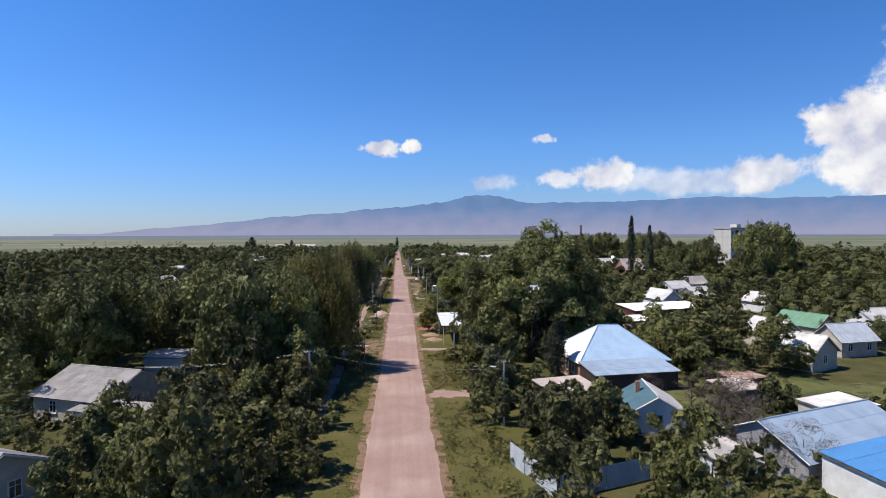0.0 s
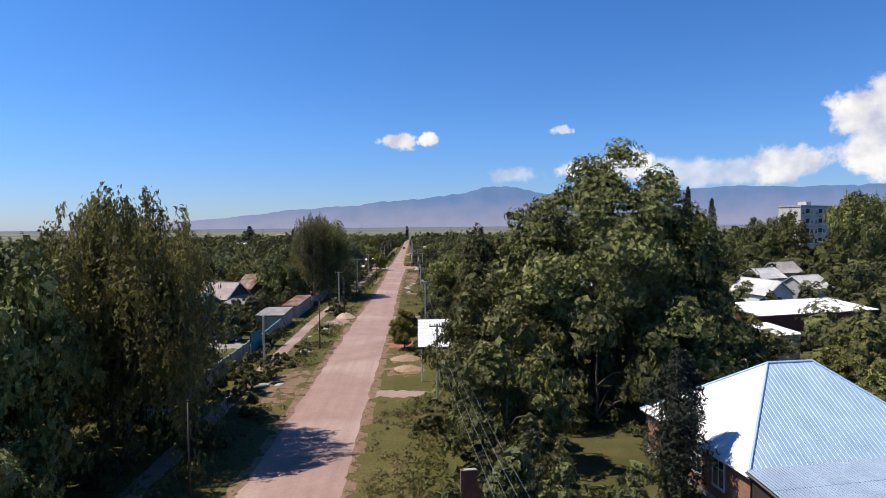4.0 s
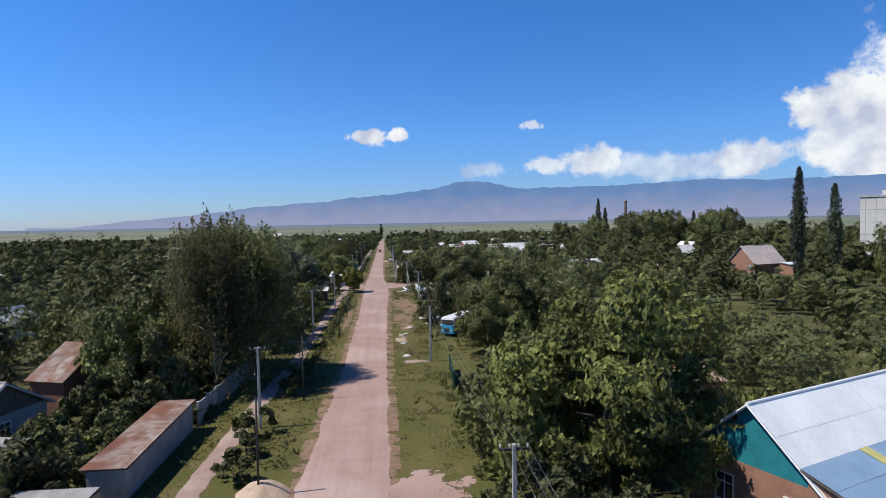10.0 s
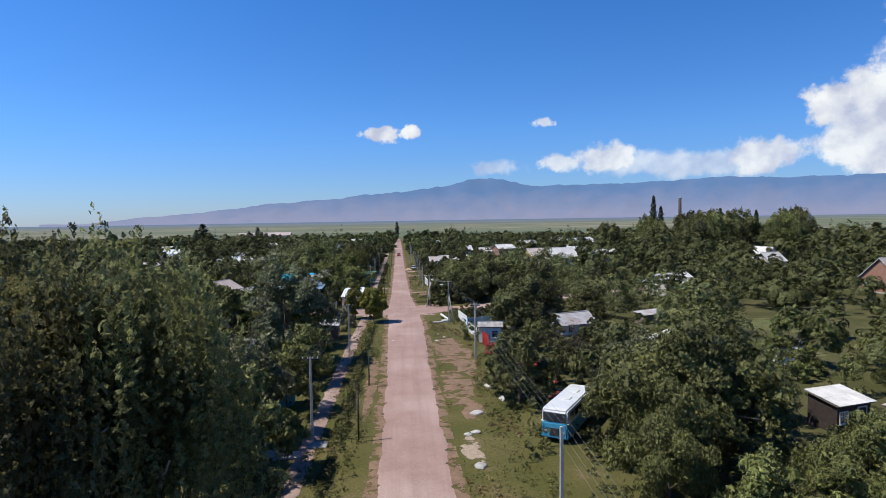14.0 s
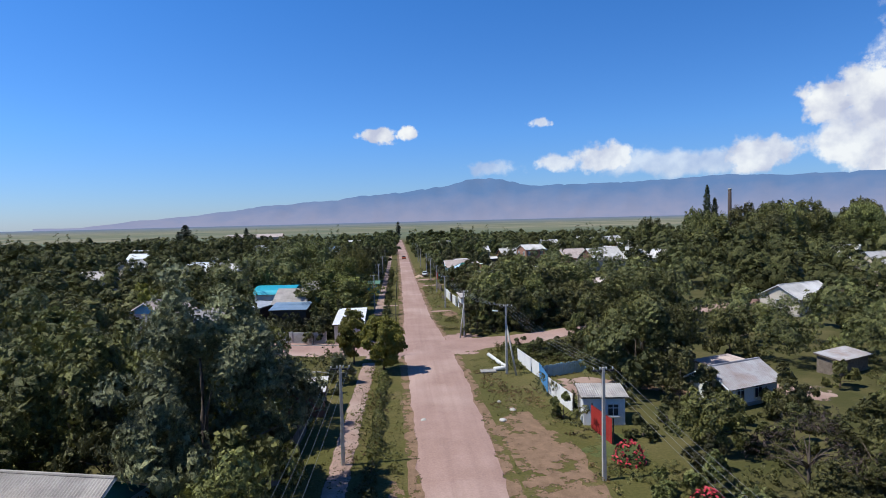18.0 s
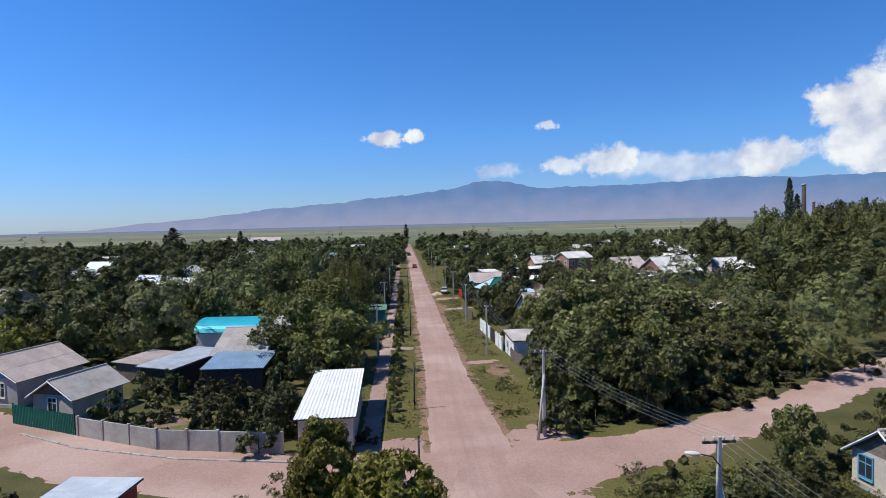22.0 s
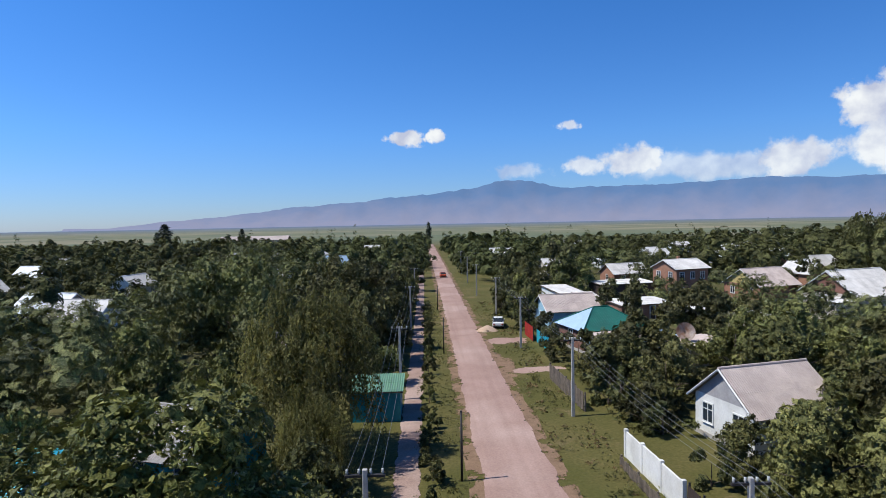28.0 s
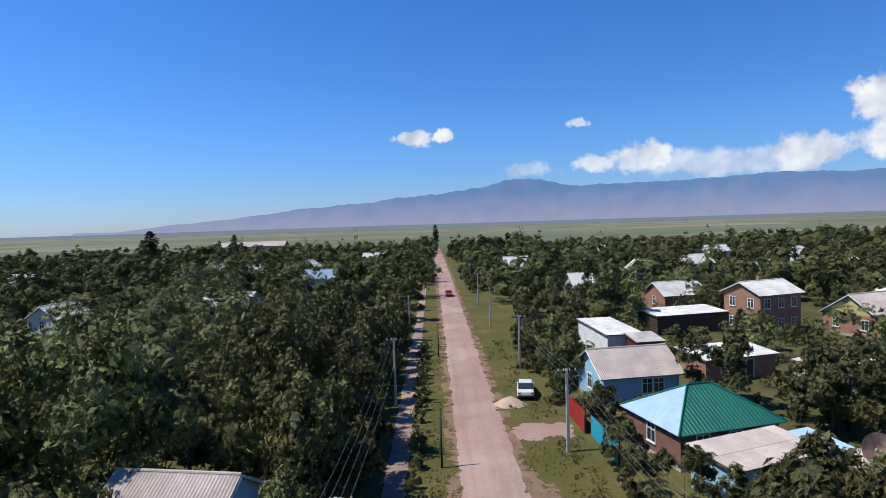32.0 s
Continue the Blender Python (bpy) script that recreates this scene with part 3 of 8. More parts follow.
def blob_crown(seed, R, H, base, n, nblob, shape=1.0, flat=1.0, inner=False, lump=1.0, lobes=0):
    """Points and outward normals on an uneven heap of leafy clumps between the heights base and H; lobes gathers the clumps into boughs."""
    rng = np.random.default_rng(seed)
    cz, hz = (base + H) / 2, (H - base) / 2
    axes = np.array([R, R, hz])
    d = rng.normal(0, 1, (nblob, 3))
    d /= np.linalg.norm(d, axis=1)[:, None]
    if lobes:
        i = np.arange(lobes) + 0.5
        el = np.arccos(1 - 1.92 * i / lobes)
        az = 2.39996 * i + rng.uniform(-0.5, 0.5, lobes)
        ld = np.stack([np.cos(az) * np.sin(el), np.sin(az) * np.sin(el), np.cos(el)], 1)
        lc = ld * rng.uniform(0.48, 0.72, lobes)[:, None]
        lr = rng.uniform(0.26, 0.44, lobes)
        g = rng.integers(0, lobes, nblob)
        c = (lc[g] + d * (lr[g] * rng.uniform(0.45, 1.0, nblob))[:, None]) * axes
        around = d * 0.55 + ld[g] * 0.45
    else:
        c = d * (rng.uniform(0.38, 0.90, nblob) ** 0.7)[:, None] * axes
        around = c / axes
    taper = 1 - (0.26 if lobes else 0.42) * shape * np.clip(c[:, 2] / hz, -0.2, 1)
    c[:, :2] *= taper[:, None]
    br = rng.uniform(0.15, 0.33, nblob) * lump * (0.72 if lobes else 1.0)
    w = br ** 2
    k = rng.choice(nblob, n, p=w / w.sum())
    nd = rng.normal(0, 1, (n, 3))
    nd[:, 2] = np.abs(nd[:, 2]) * 0.55 + nd[:, 2] * 0.6
    nd /= np.linalg.norm(nd, axis=1)[:, None]
    rr = br[k] * (rng.uniform(0.15, 0.72, n) if inner else rng.uniform(0.82, 1.03, n))
    m = 0.5 * (R + hz) * flat
    p = c[k] + nd * rr[:, None] * m
    if lobes:
        p[:, :2] *= R / np.percentile(np.hypot(p[:, 0], p[:, 1]), 97)
        lo, hi = np.percentile(p[:, 2], 0.5), np.percentile(p[:, 2], 99.7)
        p[:, 2] = (p[:, 2] - lo) / (hi - lo) * 2 * hz - hz
    p[:, 2] = np.maximum(p[:, 2] + cz, 0.05)
    out = nd * 0.75 + around[k] * 0.75
    return p, out


def core_points(seed, R, H, base, n):
    rng = np.random.default_rng(seed + 991)
    d = rng.normal(0, 1, (n, 3))
    d /= np.linalg.norm(d, axis=1)[:, None]
    p = d * (rng.uniform(0.15, 0.62, n))[:, None] * np.array([R, R, (H - base) / 2])
    p[:, 2] += (H + base) / 2
    return p, d


def trunk_mesh(seed, R, H, base, r0, material, limbs=5, lean=0.0):
    rng = random.Random(seed)
    v, f = [], []
    top = base + (H - base) * 0.62
    pts = [(0, 0, -0.15)]
    for i in range(1, 6):
        t = i / 5
        pts.append((lean * t * t + rng.uniform(-0.05, 0.05) * H * 0.1, rng.uniform(-0.05, 0.05) * H * 0.1, top * t))
    tube(v, f, pts, [r0 * (1.25 - 1.05 * (i / 5)) for i in range(6)], 7)
    for i in range(limbs):
        a = 2 * math.pi * (i + rng.random() * 0.6) / limbs
        z0 = base * 0.75 + (top - base) * rng.uniform(0.05, 0.55)
        reach = R * rng.uniform(0.5, 0.8)
        z1 = z0 + (H - base) * rng.uniform(0.12, 0.32)
        q = [(lean * 0.3, 0, z0), (reach * 0.45 * math.cos(a), reach * 0.45 * math.sin(a), z0 + (z1 - z0) * 0.65), (reach * math.cos(a), reach * math.sin(a), z1)]
        tube(v, f, q, [r0 * 0.5, r0 * 0.3, r0 * 0.08], 5)
    return mesh_of("trunk", v, f, material, True)


TREES = {}


def tree_kind(key, leaf, R, H, base, n, nblob, size, variants=2, bark="bark", shape=1.0, core=0.3, limbs=5, aspect=0.55, style="blob", lump=1.0, lobes=0):
    """Keeps the shared meshes of one kind of tree, real size."""
    out = []
    for i in range(variants):
        seed = (sum(ord(ch) for ch in key) * 17 + i * 7919) % 100003
        if style == "weep":
            p, o = weeping(seed, R, H, base, n)
        elif style == "column":
            p, o = column(seed, R, H, base, n)
        else:
            p, o = blob_crown(seed, R, H, base, n, nblob, shape, lump=lump, lobes=lobes)
        s = np.full(len(p), size)
        deep_in = 0
        if core:
            deep_in = int(n * core)
            if style == "blob":
                q, qo = blob_crown(seed, R, H, base, int(n * core), nblob, shape, inner=True, lump=lump, lobes=lobes)
            else:
                q, qo = core_points(seed, R * 0.95, H * 0.95, base, int(n * core))
            p, o, s = np.vstack([p, q]), np.vstack([o, qo]), np.concatenate([s, np.full(len(q), size * (1.7 if style == "blob" else 1.9))])
        crown = leaves_mesh("crown", p, o, s, LEAF[leaf], seed, aspect, 1.6 if style == "weep" else 0.3, solid=SOLID[leaf], inner=deep_in if style == "blob" else 0)
        out.append((trunk_mesh(seed, R, H, base, max(0.07, H * 0.021), M[bark], limbs), crown))
    TREES[key] = (out, R, H)


def weeping(seed, R, H, base, n):
    """Hanging strands, gathered on arching boughs."""
    rng = np.random.default_rng(seed)
    strands = max(30, n // 26)
    boughs = 19
    ba = 2.39996 * np.arange(boughs) + rng.uniform(-0.4, 0.4, boughs)
    br = R * np.sqrt((np.arange(boughs) + 0.4) / boughs) * 0.86
    bz = rng.uniform(0.76, 1.0, boughs)
    P, O = [], []
    for _ in range(strands):
        g = rng.integers(boughs)
        x0, y0 = math.cos(ba[g]) * br[g] + rng.normal(0, R * 0.13), math.sin(ba[g]) * br[g] + rng.normal(0, R * 0.13)
        r, a = math.hypot(x0, y0), math.atan2(y0, x0)
        off = math.hypot(x0 - math.cos(ba[g]) * br[g], y0 - math.sin(ba[g]) * br[g]) / R
        ztop = base + (H - base) * (1 - 0.30 * min(1.0, r / R) ** 2.6) * (bz[g] - 0.55 * off + rng.uniform(-0.03, 0.02))
        ln = rng.uniform(0.25, 0.85) * (H - base) * (0.40 + 0.60 * min(1.0, r / R))
        m = 26
        t = rng.uniform(0, 1, m) ** 0.85
        z = np.maximum(ztop - ln * t, base * 0.55)
        sway = rng.normal(0, 0.10, (m, 2)) * (0.5 + t)[:, None]
        x, y = math.cos(a) * (r + 0.25 * np.sqrt(t)) + sway[:, 0], math.sin(a) * (r + 0.25 * np.sqrt(t)) + sway[:, 1]
        P.append(np.stack([x, y, z], 1))
        O.append(np.tile([math.cos(a), math.sin(a), 0.45], (m, 1)))
    return np.vstack(P), np.vstack(O)


def column(seed, R, H, base, n):
    """A narrow upright crown of rising sprays."""
    rng = np.random.default_rng(seed)
    z = base + (H - base) * rng.uniform(0, 1, n) ** 0.9
    t = (z - base) / (H - base)
    a = rng.uniform(0, 6.283, n)
    prof = np.clip(np.sin(np.pi * np.clip(t * 0.86 + 0.12, 0, 1)) ** 0.7, 0.05, 1)
    lump = 0.8 + 0.22 * np.sin(a * 3 + z * 0.9) + 0.12 * np.sin(z * 2.3 + seed)
    r = R * prof * lump * rng.uniform(0.55, 1.05, n)
    p = np.stack([np.cos(a) * r, np.sin(a) * r, z], 1)
    o = np.stack([np.cos(a), np.sin(a), np.full(n, 0.5)], 1)
    return p, o


tree_kind("walnut_big", "walnut", 9.4, 21.0, 0.8, 52000, 260, 0.36, 1, limbs=8, lump=0.8, lobes=17)
tree_kind("walnut_tall", "walnut", 5.0, 15.5, 0.6, 20000, 150, 0.36, 1, limbs=7, shape=0.5, lump=0.8, lobes=12)
tree_kind("walnut", "walnut", 7.5, 11.5, 1.2, 11500, 120, 0.44, 2, limbs=7, lobes=11)
tree_kind("walnut_fine", "walnut", 7.5, 11.5, 1.0, 27000, 190, 0.36, 1, limbs=8, core=0.2, lump=0.85, lobes=13)
tree_kind("walnut_sunny", "sunny", 7.5, 11.5, 1.0, 27000, 190, 0.36, 1, limbs=8, core=0.2, lump=0.85, lobes=13)
tree_kind("walnut_mid", "walnut", 5.0, 8.5, 0.5, 4300, 74, 0.48, 3, lobes=8)
tree_kind("silver", "silver", 6.5, 12.5, 0.8, 16000, 130, 0.36, 1, lump=0.85, lobes=11)
tree_kind("fruit", "fruit", 3.3, 6.0, 0.3, 2200, 44, 0.42, 3, lobes=6)
tree_kind("fruit_mid", "fruit", 4.6, 8.0, 0.4, 3200, 60, 0.48, 3, lobes=7)
tree_kind("willow", "willow", 5.2, 11.5, 0.8, 22000, 0, 0.30, 2, aspect=0.46, core=0.07, style="weep")
tree_kind("birch", "birch", 5.4, 20.0, 1.2, 24000, 0, 0.36, 2, bark="birchbark", aspect=0.58, limbs=11, core=0.07, style="weep")
tree_kind("poplar", "poplar", 2.3, 24.0, 1.5, 3000, 0, 0.77, 2, core=0.10, limbs=3, style="column")
tree_kind("thuja", "thuja", 1.9, 9.0, 0.2, 5200, 0, 0.41, 2, core=0.15, limbs=2, aspect=0.3, style="column")
tree_kind("shrub", "shrub", 1.5, 2.2, 0.0, 900, 22, 0.29, 3, limbs=3, lobes=4)
tree_kind("bush_dark", "fruit", 1.9, 2.8, 0.0, 1050, 26, 0.34, 2, limbs=3, lobes=5)
tree_kind("young", "yellow", 2.3, 5.6, 0.3, 9500, 90, 0.27, 2, limbs=4, core=0.4, shape=0.6, lump=0.8)
tree_kind("dry", "brown", 4.0, 7.0, 0.8, 2200, 26, 0.28, 2, limbs=14, core=0.03, aspect=0.25)
tree_kind("yellowtree", "yellow", 3.4, 6.2, 0.8, 2600, 34, 0.38, 1, lobes=6)
tree_kind("far_poplar", "poplar", 2.0, 17.0, 0.8, 700, 0, 0.96, 2, limbs=2, core=0.1, style="column")

TREE_WORDS = {
    "walnut_big": ("huge old walnut tree with a dense dark green crown", "walnut tree"),
    "walnut_tall": ("tall dense walnut tree beside the white carport", "walnut tree"),
    "walnut_fine": ("broad old walnut tree with a dense sunlit crown", "walnut tree"),
    "walnut_sunny": ("broad walnut tree with a yellow-green sunlit crown", "walnut tree"),
    "walnut": ("broad walnut tree with a dense bright green crown", "walnut tree"),
    "walnut_mid": ("leafy walnut tree standing in a house garden", "walnut tree"),
    "silver": ("tall grey-green leafy tree in a front garden", "tree"),
    "fruit": ("small round fruit tree in a house garden", "fruit tree"),
    "fruit_mid": ("dark green fruit tree with an uneven crown", "fruit tree"),
    "willow": ("weeping willow with hanging yellow-green strands", "willow tree"),
    "birch": ("tall birch with drooping brownish green twigs beside the footpath", "birch tree"),
    "poplar": ("tall narrow dark green poplar behind the houses", "poplar tree"),
    "thuja": ("dark narrow conifer beside the brick house", "conifer"),
    "shrub": ("low green shrub on the grassy verge", "shrub"),
    "bush_dark": ("dark green bush along a garden fence", "bush"),
    "young": ("young yellow-green tree beside the road", "tree"),
    "dry": ("half-dead fruit tree with bare brown twigs", "tree"),
    "yellowtree": ("yellow-green tree in a garden", "tree"),
    "far_poplar": ("narrow poplar rising over the village trees", "poplar tree"),
}
tree_rng = random.Random(11)


def tree(key, x, y, r=None, h=None, label=None):
    """Plants a tree; r and h scale the kind's crown to its own radius and height."""
    kinds, R, H = TREES[key]
    own = random.Random(int(x * 10) * 7919 + int(y * 10))
    tr, cr = kinds[own.randrange(len(kinds))]
    words, cat = TREE_WORDS[key]
    k = "shrub" if key in ("shrub", "bush_dark") else "tree"
    ob = thing(k, x, y, 0, label or words, cat, {"shrub": "shrubs on the verges"}.get(k, "village trees"))
    sx, sz = (r or R) / R, (h or H) / H
    ob.matrix_basis = pose(x, y, 0, 0, 0, own.uniform(0, 360)) @ Matrix.Diagonal((sx, sx, sz, 1))
    part("trunk", tr, ob)
    part("crown", cr, ob)
    return ob


# ---- houses ----
SHEETS = {}


def sheet(width, length, material, wave=0.18, amp=0.022):
    """A corrugated roofing sheet: ridges run down the slope (along -y), top edge at y = 0, shared by all of its size."""
    key = (round(width, 3), round(length, 3), material.name, wave)
    if key not in SHEETS:
        n = max(2, round(width / wave))
        v, f = [], []
        steps = n * 4
        for i in range(steps + 1):
            x = width * i / steps
            z = amp * (1 + math.cos(2 * math.pi * i / 4))
            v += [(x, 0, z), (x, -length, z), (x, -length, z - 0.012)]
        for i in range(steps):
            a = i * 3
            f += [(a, a + 1, a + 4, a + 3), (a + 1, a + 2, a + 5, a + 4)]
        SHEETS[key] = mesh_of("roof_sheet", v, [q[::-1] for q in f], material)
    return SHEETS[key]


FLATS = {}


def slope(parent, x0, x1, y_top, z_top, y_low, z_low, material, sheet_w=1.13, sheet_l=1.75, wave=0.18, tag="roof", amp=0.022):
    """One roof slope made of overlapping sheets; the ridge runs along x, the slope falls from y_top to y_low."""
    run = math.hypot(y_low - y_top, z_top - z_low)
    down = math.degrees(math.atan2(z_top - z_low, abs(y_low - y_top)))
    rows, cols = max(1, round(run / sheet_l)), max(1, round((x1 - x0) / sheet_w))
    w, l = (x1 - x0) / cols, run / rows
    me = sheet(w, l + 0.10, material, wave, amp)
    deck_v = [(x0, y_top, z_top - 0.04), (x1, y_top, z_top - 0.04), (x1, y_low, z_low - 0.04), (x0, y_low, z_low - 0.04)]
    deck_v += [(a, b, c - 0.07) for a, b, c in deck_v]
    deck = part(tag, mesh_of(tag, deck_v, [(0, 1, 2, 3), (7, 6, 5, 4), (0, 4, 5, 1), (1, 5, 6, 2), (2, 6, 7, 3), (3, 7, 4, 0)], M["oldwood"]), parent)
    flip = 1 if y_low < y_top else -1
    for r in range(rows):
        for c in range(cols):
            t = r / rows
            y, z = y_top + (y_low - y_top) * t, z_top + (z_low - z_top) * t + 0.012
            if flip > 0:
                m = pose(x0 + c * w, y, z) @ pose(0, 0, 0, down - 0.5, 0, 0)
            else:
                m = pose(x0 + (c + 1) * w, y, z) @ pose(0, 0, 0, 0, 0, 180) @ pose(0, 0, 0, down - 0.5, 0, 0)
            part("roof_sheet", me, deck, m)
    return deck


RINGS = {}


def ring_mesh(name, w, h, t, material):
    key = ("r", w, h, material.name)
    if key not in RINGS:
        v = [(sx * (w / 2 + o), y, sz * (h / 2 + o)) for y in (-0.06, 0.02) for o in (t, 0) for sx, sz in ((-1, -1), (1, -1), (1, 1), (-1, 1))]
        f = []
        for i in range(4):
            j = (i + 1) % 4
            f += [(i, j, 4 + j, 4 + i), (8 + j, 8 + i, 12 + i, 12 + j), (i, 8 + i, 8 + j, j), (4 + j, 12 + j, 12 + i, 4 + i)]
        RINGS[key] = mesh_of(name, v, f, material)
    return RINGS[key]


def cross_mesh(name, w, h, material):
    key = ("c", w, h, material.name)
    if key not in RINGS:
        b, z = 0.028, h * 0.18
        out = [(-b, -h / 2), (b, -h / 2), (b, z - b), (w / 2, z - b), (w / 2, z + b), (b, z + b), (b, h / 2), (-b, h / 2), (-b, z + b), (-w / 2, z + b), (-w / 2, z - b), (-b, z - b)]
        v = [(x, y, zz) for y in (-0.045, 0.0) for x, zz in out]
        f = [(0, 1, 2, 11), (11, 2, 5, 8), (2, 3, 4, 5), (8, 5, 6, 7), (10, 11, 8, 9)]
        f += [tuple(i + 12 for i in q)[::-1] for q in f]
        f += [(i, i + 12, (i + 1) % 12 + 12, (i + 1) % 12) for i in range(12)]
        RINGS[key] = mesh_of(name, v, f, material)
    return RINGS[key]


def window(parent, x, y, z, rz, w=0.9, h=1.2, frame="frame_w", bars=1, wname="window"):
    """A window on a wall: a frame that stands proud, its sill, and a dark pane set back in it. Faces local -y."""
    m = pose(x, y, z, 0, 0, rz)
    t = 0.09
    win = part(wname, ring_mesh("window_frame", w, h, t, M[frame]), parent, m)
    if bars:
        part("glazing_bar", cross_mesh("glazing_bar", w, h, M[frame]), win)
    part("pane", box_mesh("pane", -w / 2, -0.012, -h / 2, w / 2, 0.012, h / 2, M["glass"]), win)
    part("sill", box_mesh("sill", -w / 2 - t, -0.12, -h / 2 - t - 0.04, w / 2 + t, 0.0, -h / 2 - t, M[frame], 0.01), win)
    return win


def door(parent, x, y, rz, w=0.9, h=2.0, material="darkwood"):
    m = pose(x, y, 0.05, 0, 0, rz)
    bm = bmesh.new()
    box(bm, -w / 2 - 0.1, -0.06, 0, -w / 2, 0.02, h + 0.1)
    box(bm, w / 2, -0.06, 0, w / 2 + 0.1, 0.02, h + 0.1)
    box(bm, -w / 2, -0.06, h, w / 2, 0.02, h + 0.1)
    fr = part("door_frame", bm_mesh("door_frame", bm, M["frame_w"]), parent, m)
    part("door_leaf", box_mesh("door_leaf", -w / 2, -0.03, 0, w / 2, 0.01, h, M[material], 0.01), fr)


def brick_courses(parent, L, W, H, material, z0=0.35):
    """Shallow courses standing proud round a brick house, so that the bedding shows."""
    n = int((H - z0) / 0.30)
    me = box_mesh("brick_course", -L / 2 - 0.012, -W / 2 - 0.012, 0, L / 2 + 0.012, W / 2 + 0.012, 0.27, material)
    for i in range(n):
        part("brick_course", me, parent, pose(0, 0, z0 + i * 0.30))


def house(x, y, rz, L, W, eave, ridge, wall, roof, label, name="house", over=0.4, gable=None, windows=(), doors=(), frame="frame_w",
          hip=False, brick=False, chimney=None, category="house", wave=0.18, sheet_w=1.13, ridge_off=0.0, porch=None, roof2=None, group="", wsize=(0.9, 1.25), roof_amp=0.022):
    """A house about its own middle: the ridge runs along its local x. windows: (side, place along the wall), side of s, n, e, w."""
    ob = thing(name, x, y, rz, label, category, group)
    base = box_mesh("plinth", -L / 2 - 0.05, -W / 2 - 0.05, -0.1, L / 2 + 0.05, W / 2 + 0.05, 0.32, M["concrete"], 0.02)
    part("plinth", base, ob)
    part("wall", box_mesh("wall", -L / 2, -W / 2, 0.3, L / 2, W / 2, eave, M[wall]), ob)
    if brick:
        brick_courses(ob, L, W, eave - 0.1, M[wall])
    yo = ridge_off
    ze = eave - over * (ridge - eave) / (W / 2)
    if hip:
        k = W / 2 * 0.92
        a, b = -L / 2 + k, L / 2 - k
        lx, ly = L / 2 + over, W / 2 + over
        for nm, quad in (("roof_front", [(-lx, -ly, ze), (lx, -ly, ze), (b, 0, ridge), (a, 0, ridge)]),
                         ("roof_back", [(lx, ly, ze), (-lx, ly, ze), (a, 0, ridge), (b, 0, ridge)]),
                         ("roof_side", [(-lx, ly, ze), (-lx, -ly, ze), (a, 0, ridge)]),
                         ("roof_side", [(lx, -ly, ze), (lx, ly, ze), (b, 0, ridge)])):
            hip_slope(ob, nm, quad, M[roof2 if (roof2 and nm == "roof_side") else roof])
        v, f = [], []
        for p, q in (((-lx, -ly, ze), (a, 0, ridge)), ((-lx, ly, ze), (a, 0, ridge)), ((lx, -ly, ze), (b, 0, ridge)), ((lx, ly, ze), (b, 0, ridge)), ((a, 0, ridge), (b, 0, ridge))):
            tube(v, f, [Vector(p) + Vector((0, 0, 0.05)), Vector(q) + Vector((0, 0, 0.05))], [0.07, 0.07], 6)
        part("ridge_cap", mesh_of("ridge_cap", v, f, M[roof]), ob)
    else:
        lx = L / 2 + over
        slope(ob, -lx, lx, yo, ridge, -W / 2 - over, ze, M[roof], sheet_w, 1.75, wave, "roof_front", roof_amp)
        slope(ob, -lx, lx, yo, ridge, W / 2 + over, ze, M[roof2 or roof], sheet_w, 1.75, wave, "roof_back", roof_amp)
        v, f = [], []
        tube(v, f, [(-lx, yo, ridge + 0.03), (lx, yo, ridge + 0.03)], [0.10, 0.10], 8)
        part("ridge_cap", mesh_of("ridge_cap", v, f, M[roof]), ob)
        for sx in (-1, 1):
            xg = sx * (L / 2)
            gv = [(xg, -W / 2, eave), (xg, W / 2, eave), (xg, yo, ridge - 0.12), (xg - sx * 0.12, -W / 2, eave), (xg - sx * 0.12, W / 2, eave), (xg - sx * 0.12, yo, ridge - 0.12)]
            part("gable", mesh_of("gable", gv, [(0, 1, 2), (5, 4, 3), (0, 3, 4, 1), (1, 4, 5, 2), (2, 5, 3, 0)], M[gable or wall]), ob)
            for sy in (-1, 1):
                v, f = [], []
                tube(v, f, [(sx * lx, yo, ridge - 0.06), (sx * lx, sy * (W / 2 + over), ze - 0.06)], [0.075, 0.075], 4)
                part("barge_board", mesh_of("barge_board", v, f, M["frame_w"]), ob)
    for side, u in windows:
        ww, wh = wsize
        zc = 0.35 + (eave - 0.35) * 0.53
        if side == "s":
            window(ob, u, -W / 2 - 0.02, zc, 0, ww, wh, frame)
        elif side == "n":
            window(ob, u, W / 2 + 0.02, zc, 180, ww, wh, frame)
        elif side == "e":
            window(ob, L / 2 + 0.02, u, zc, 90, ww, wh, frame)
        else:
            window(ob, -L / 2 - 0.02, u, zc, -90, ww, wh, frame)
    for side, u in doors:
        if side == "s":
            door(ob, u, -W / 2 - 0.02, 0)
        elif side == "e":
            door(ob, L / 2 + 0.02, u, 90)
        elif side == "w":
            door(ob, -L / 2 - 0.02, u, -90)
        else:
            door(ob, u, W / 2 + 0.02, 180)
    if chimney:
        cx, cy = chimney
        part("chimney", box_mesh("chimney", cx - 0.22, cy - 0.22, eave, cx + 0.22, cy + 0.22, ridge + 0.55, M["brick"], 0.015), ob)
    return ob


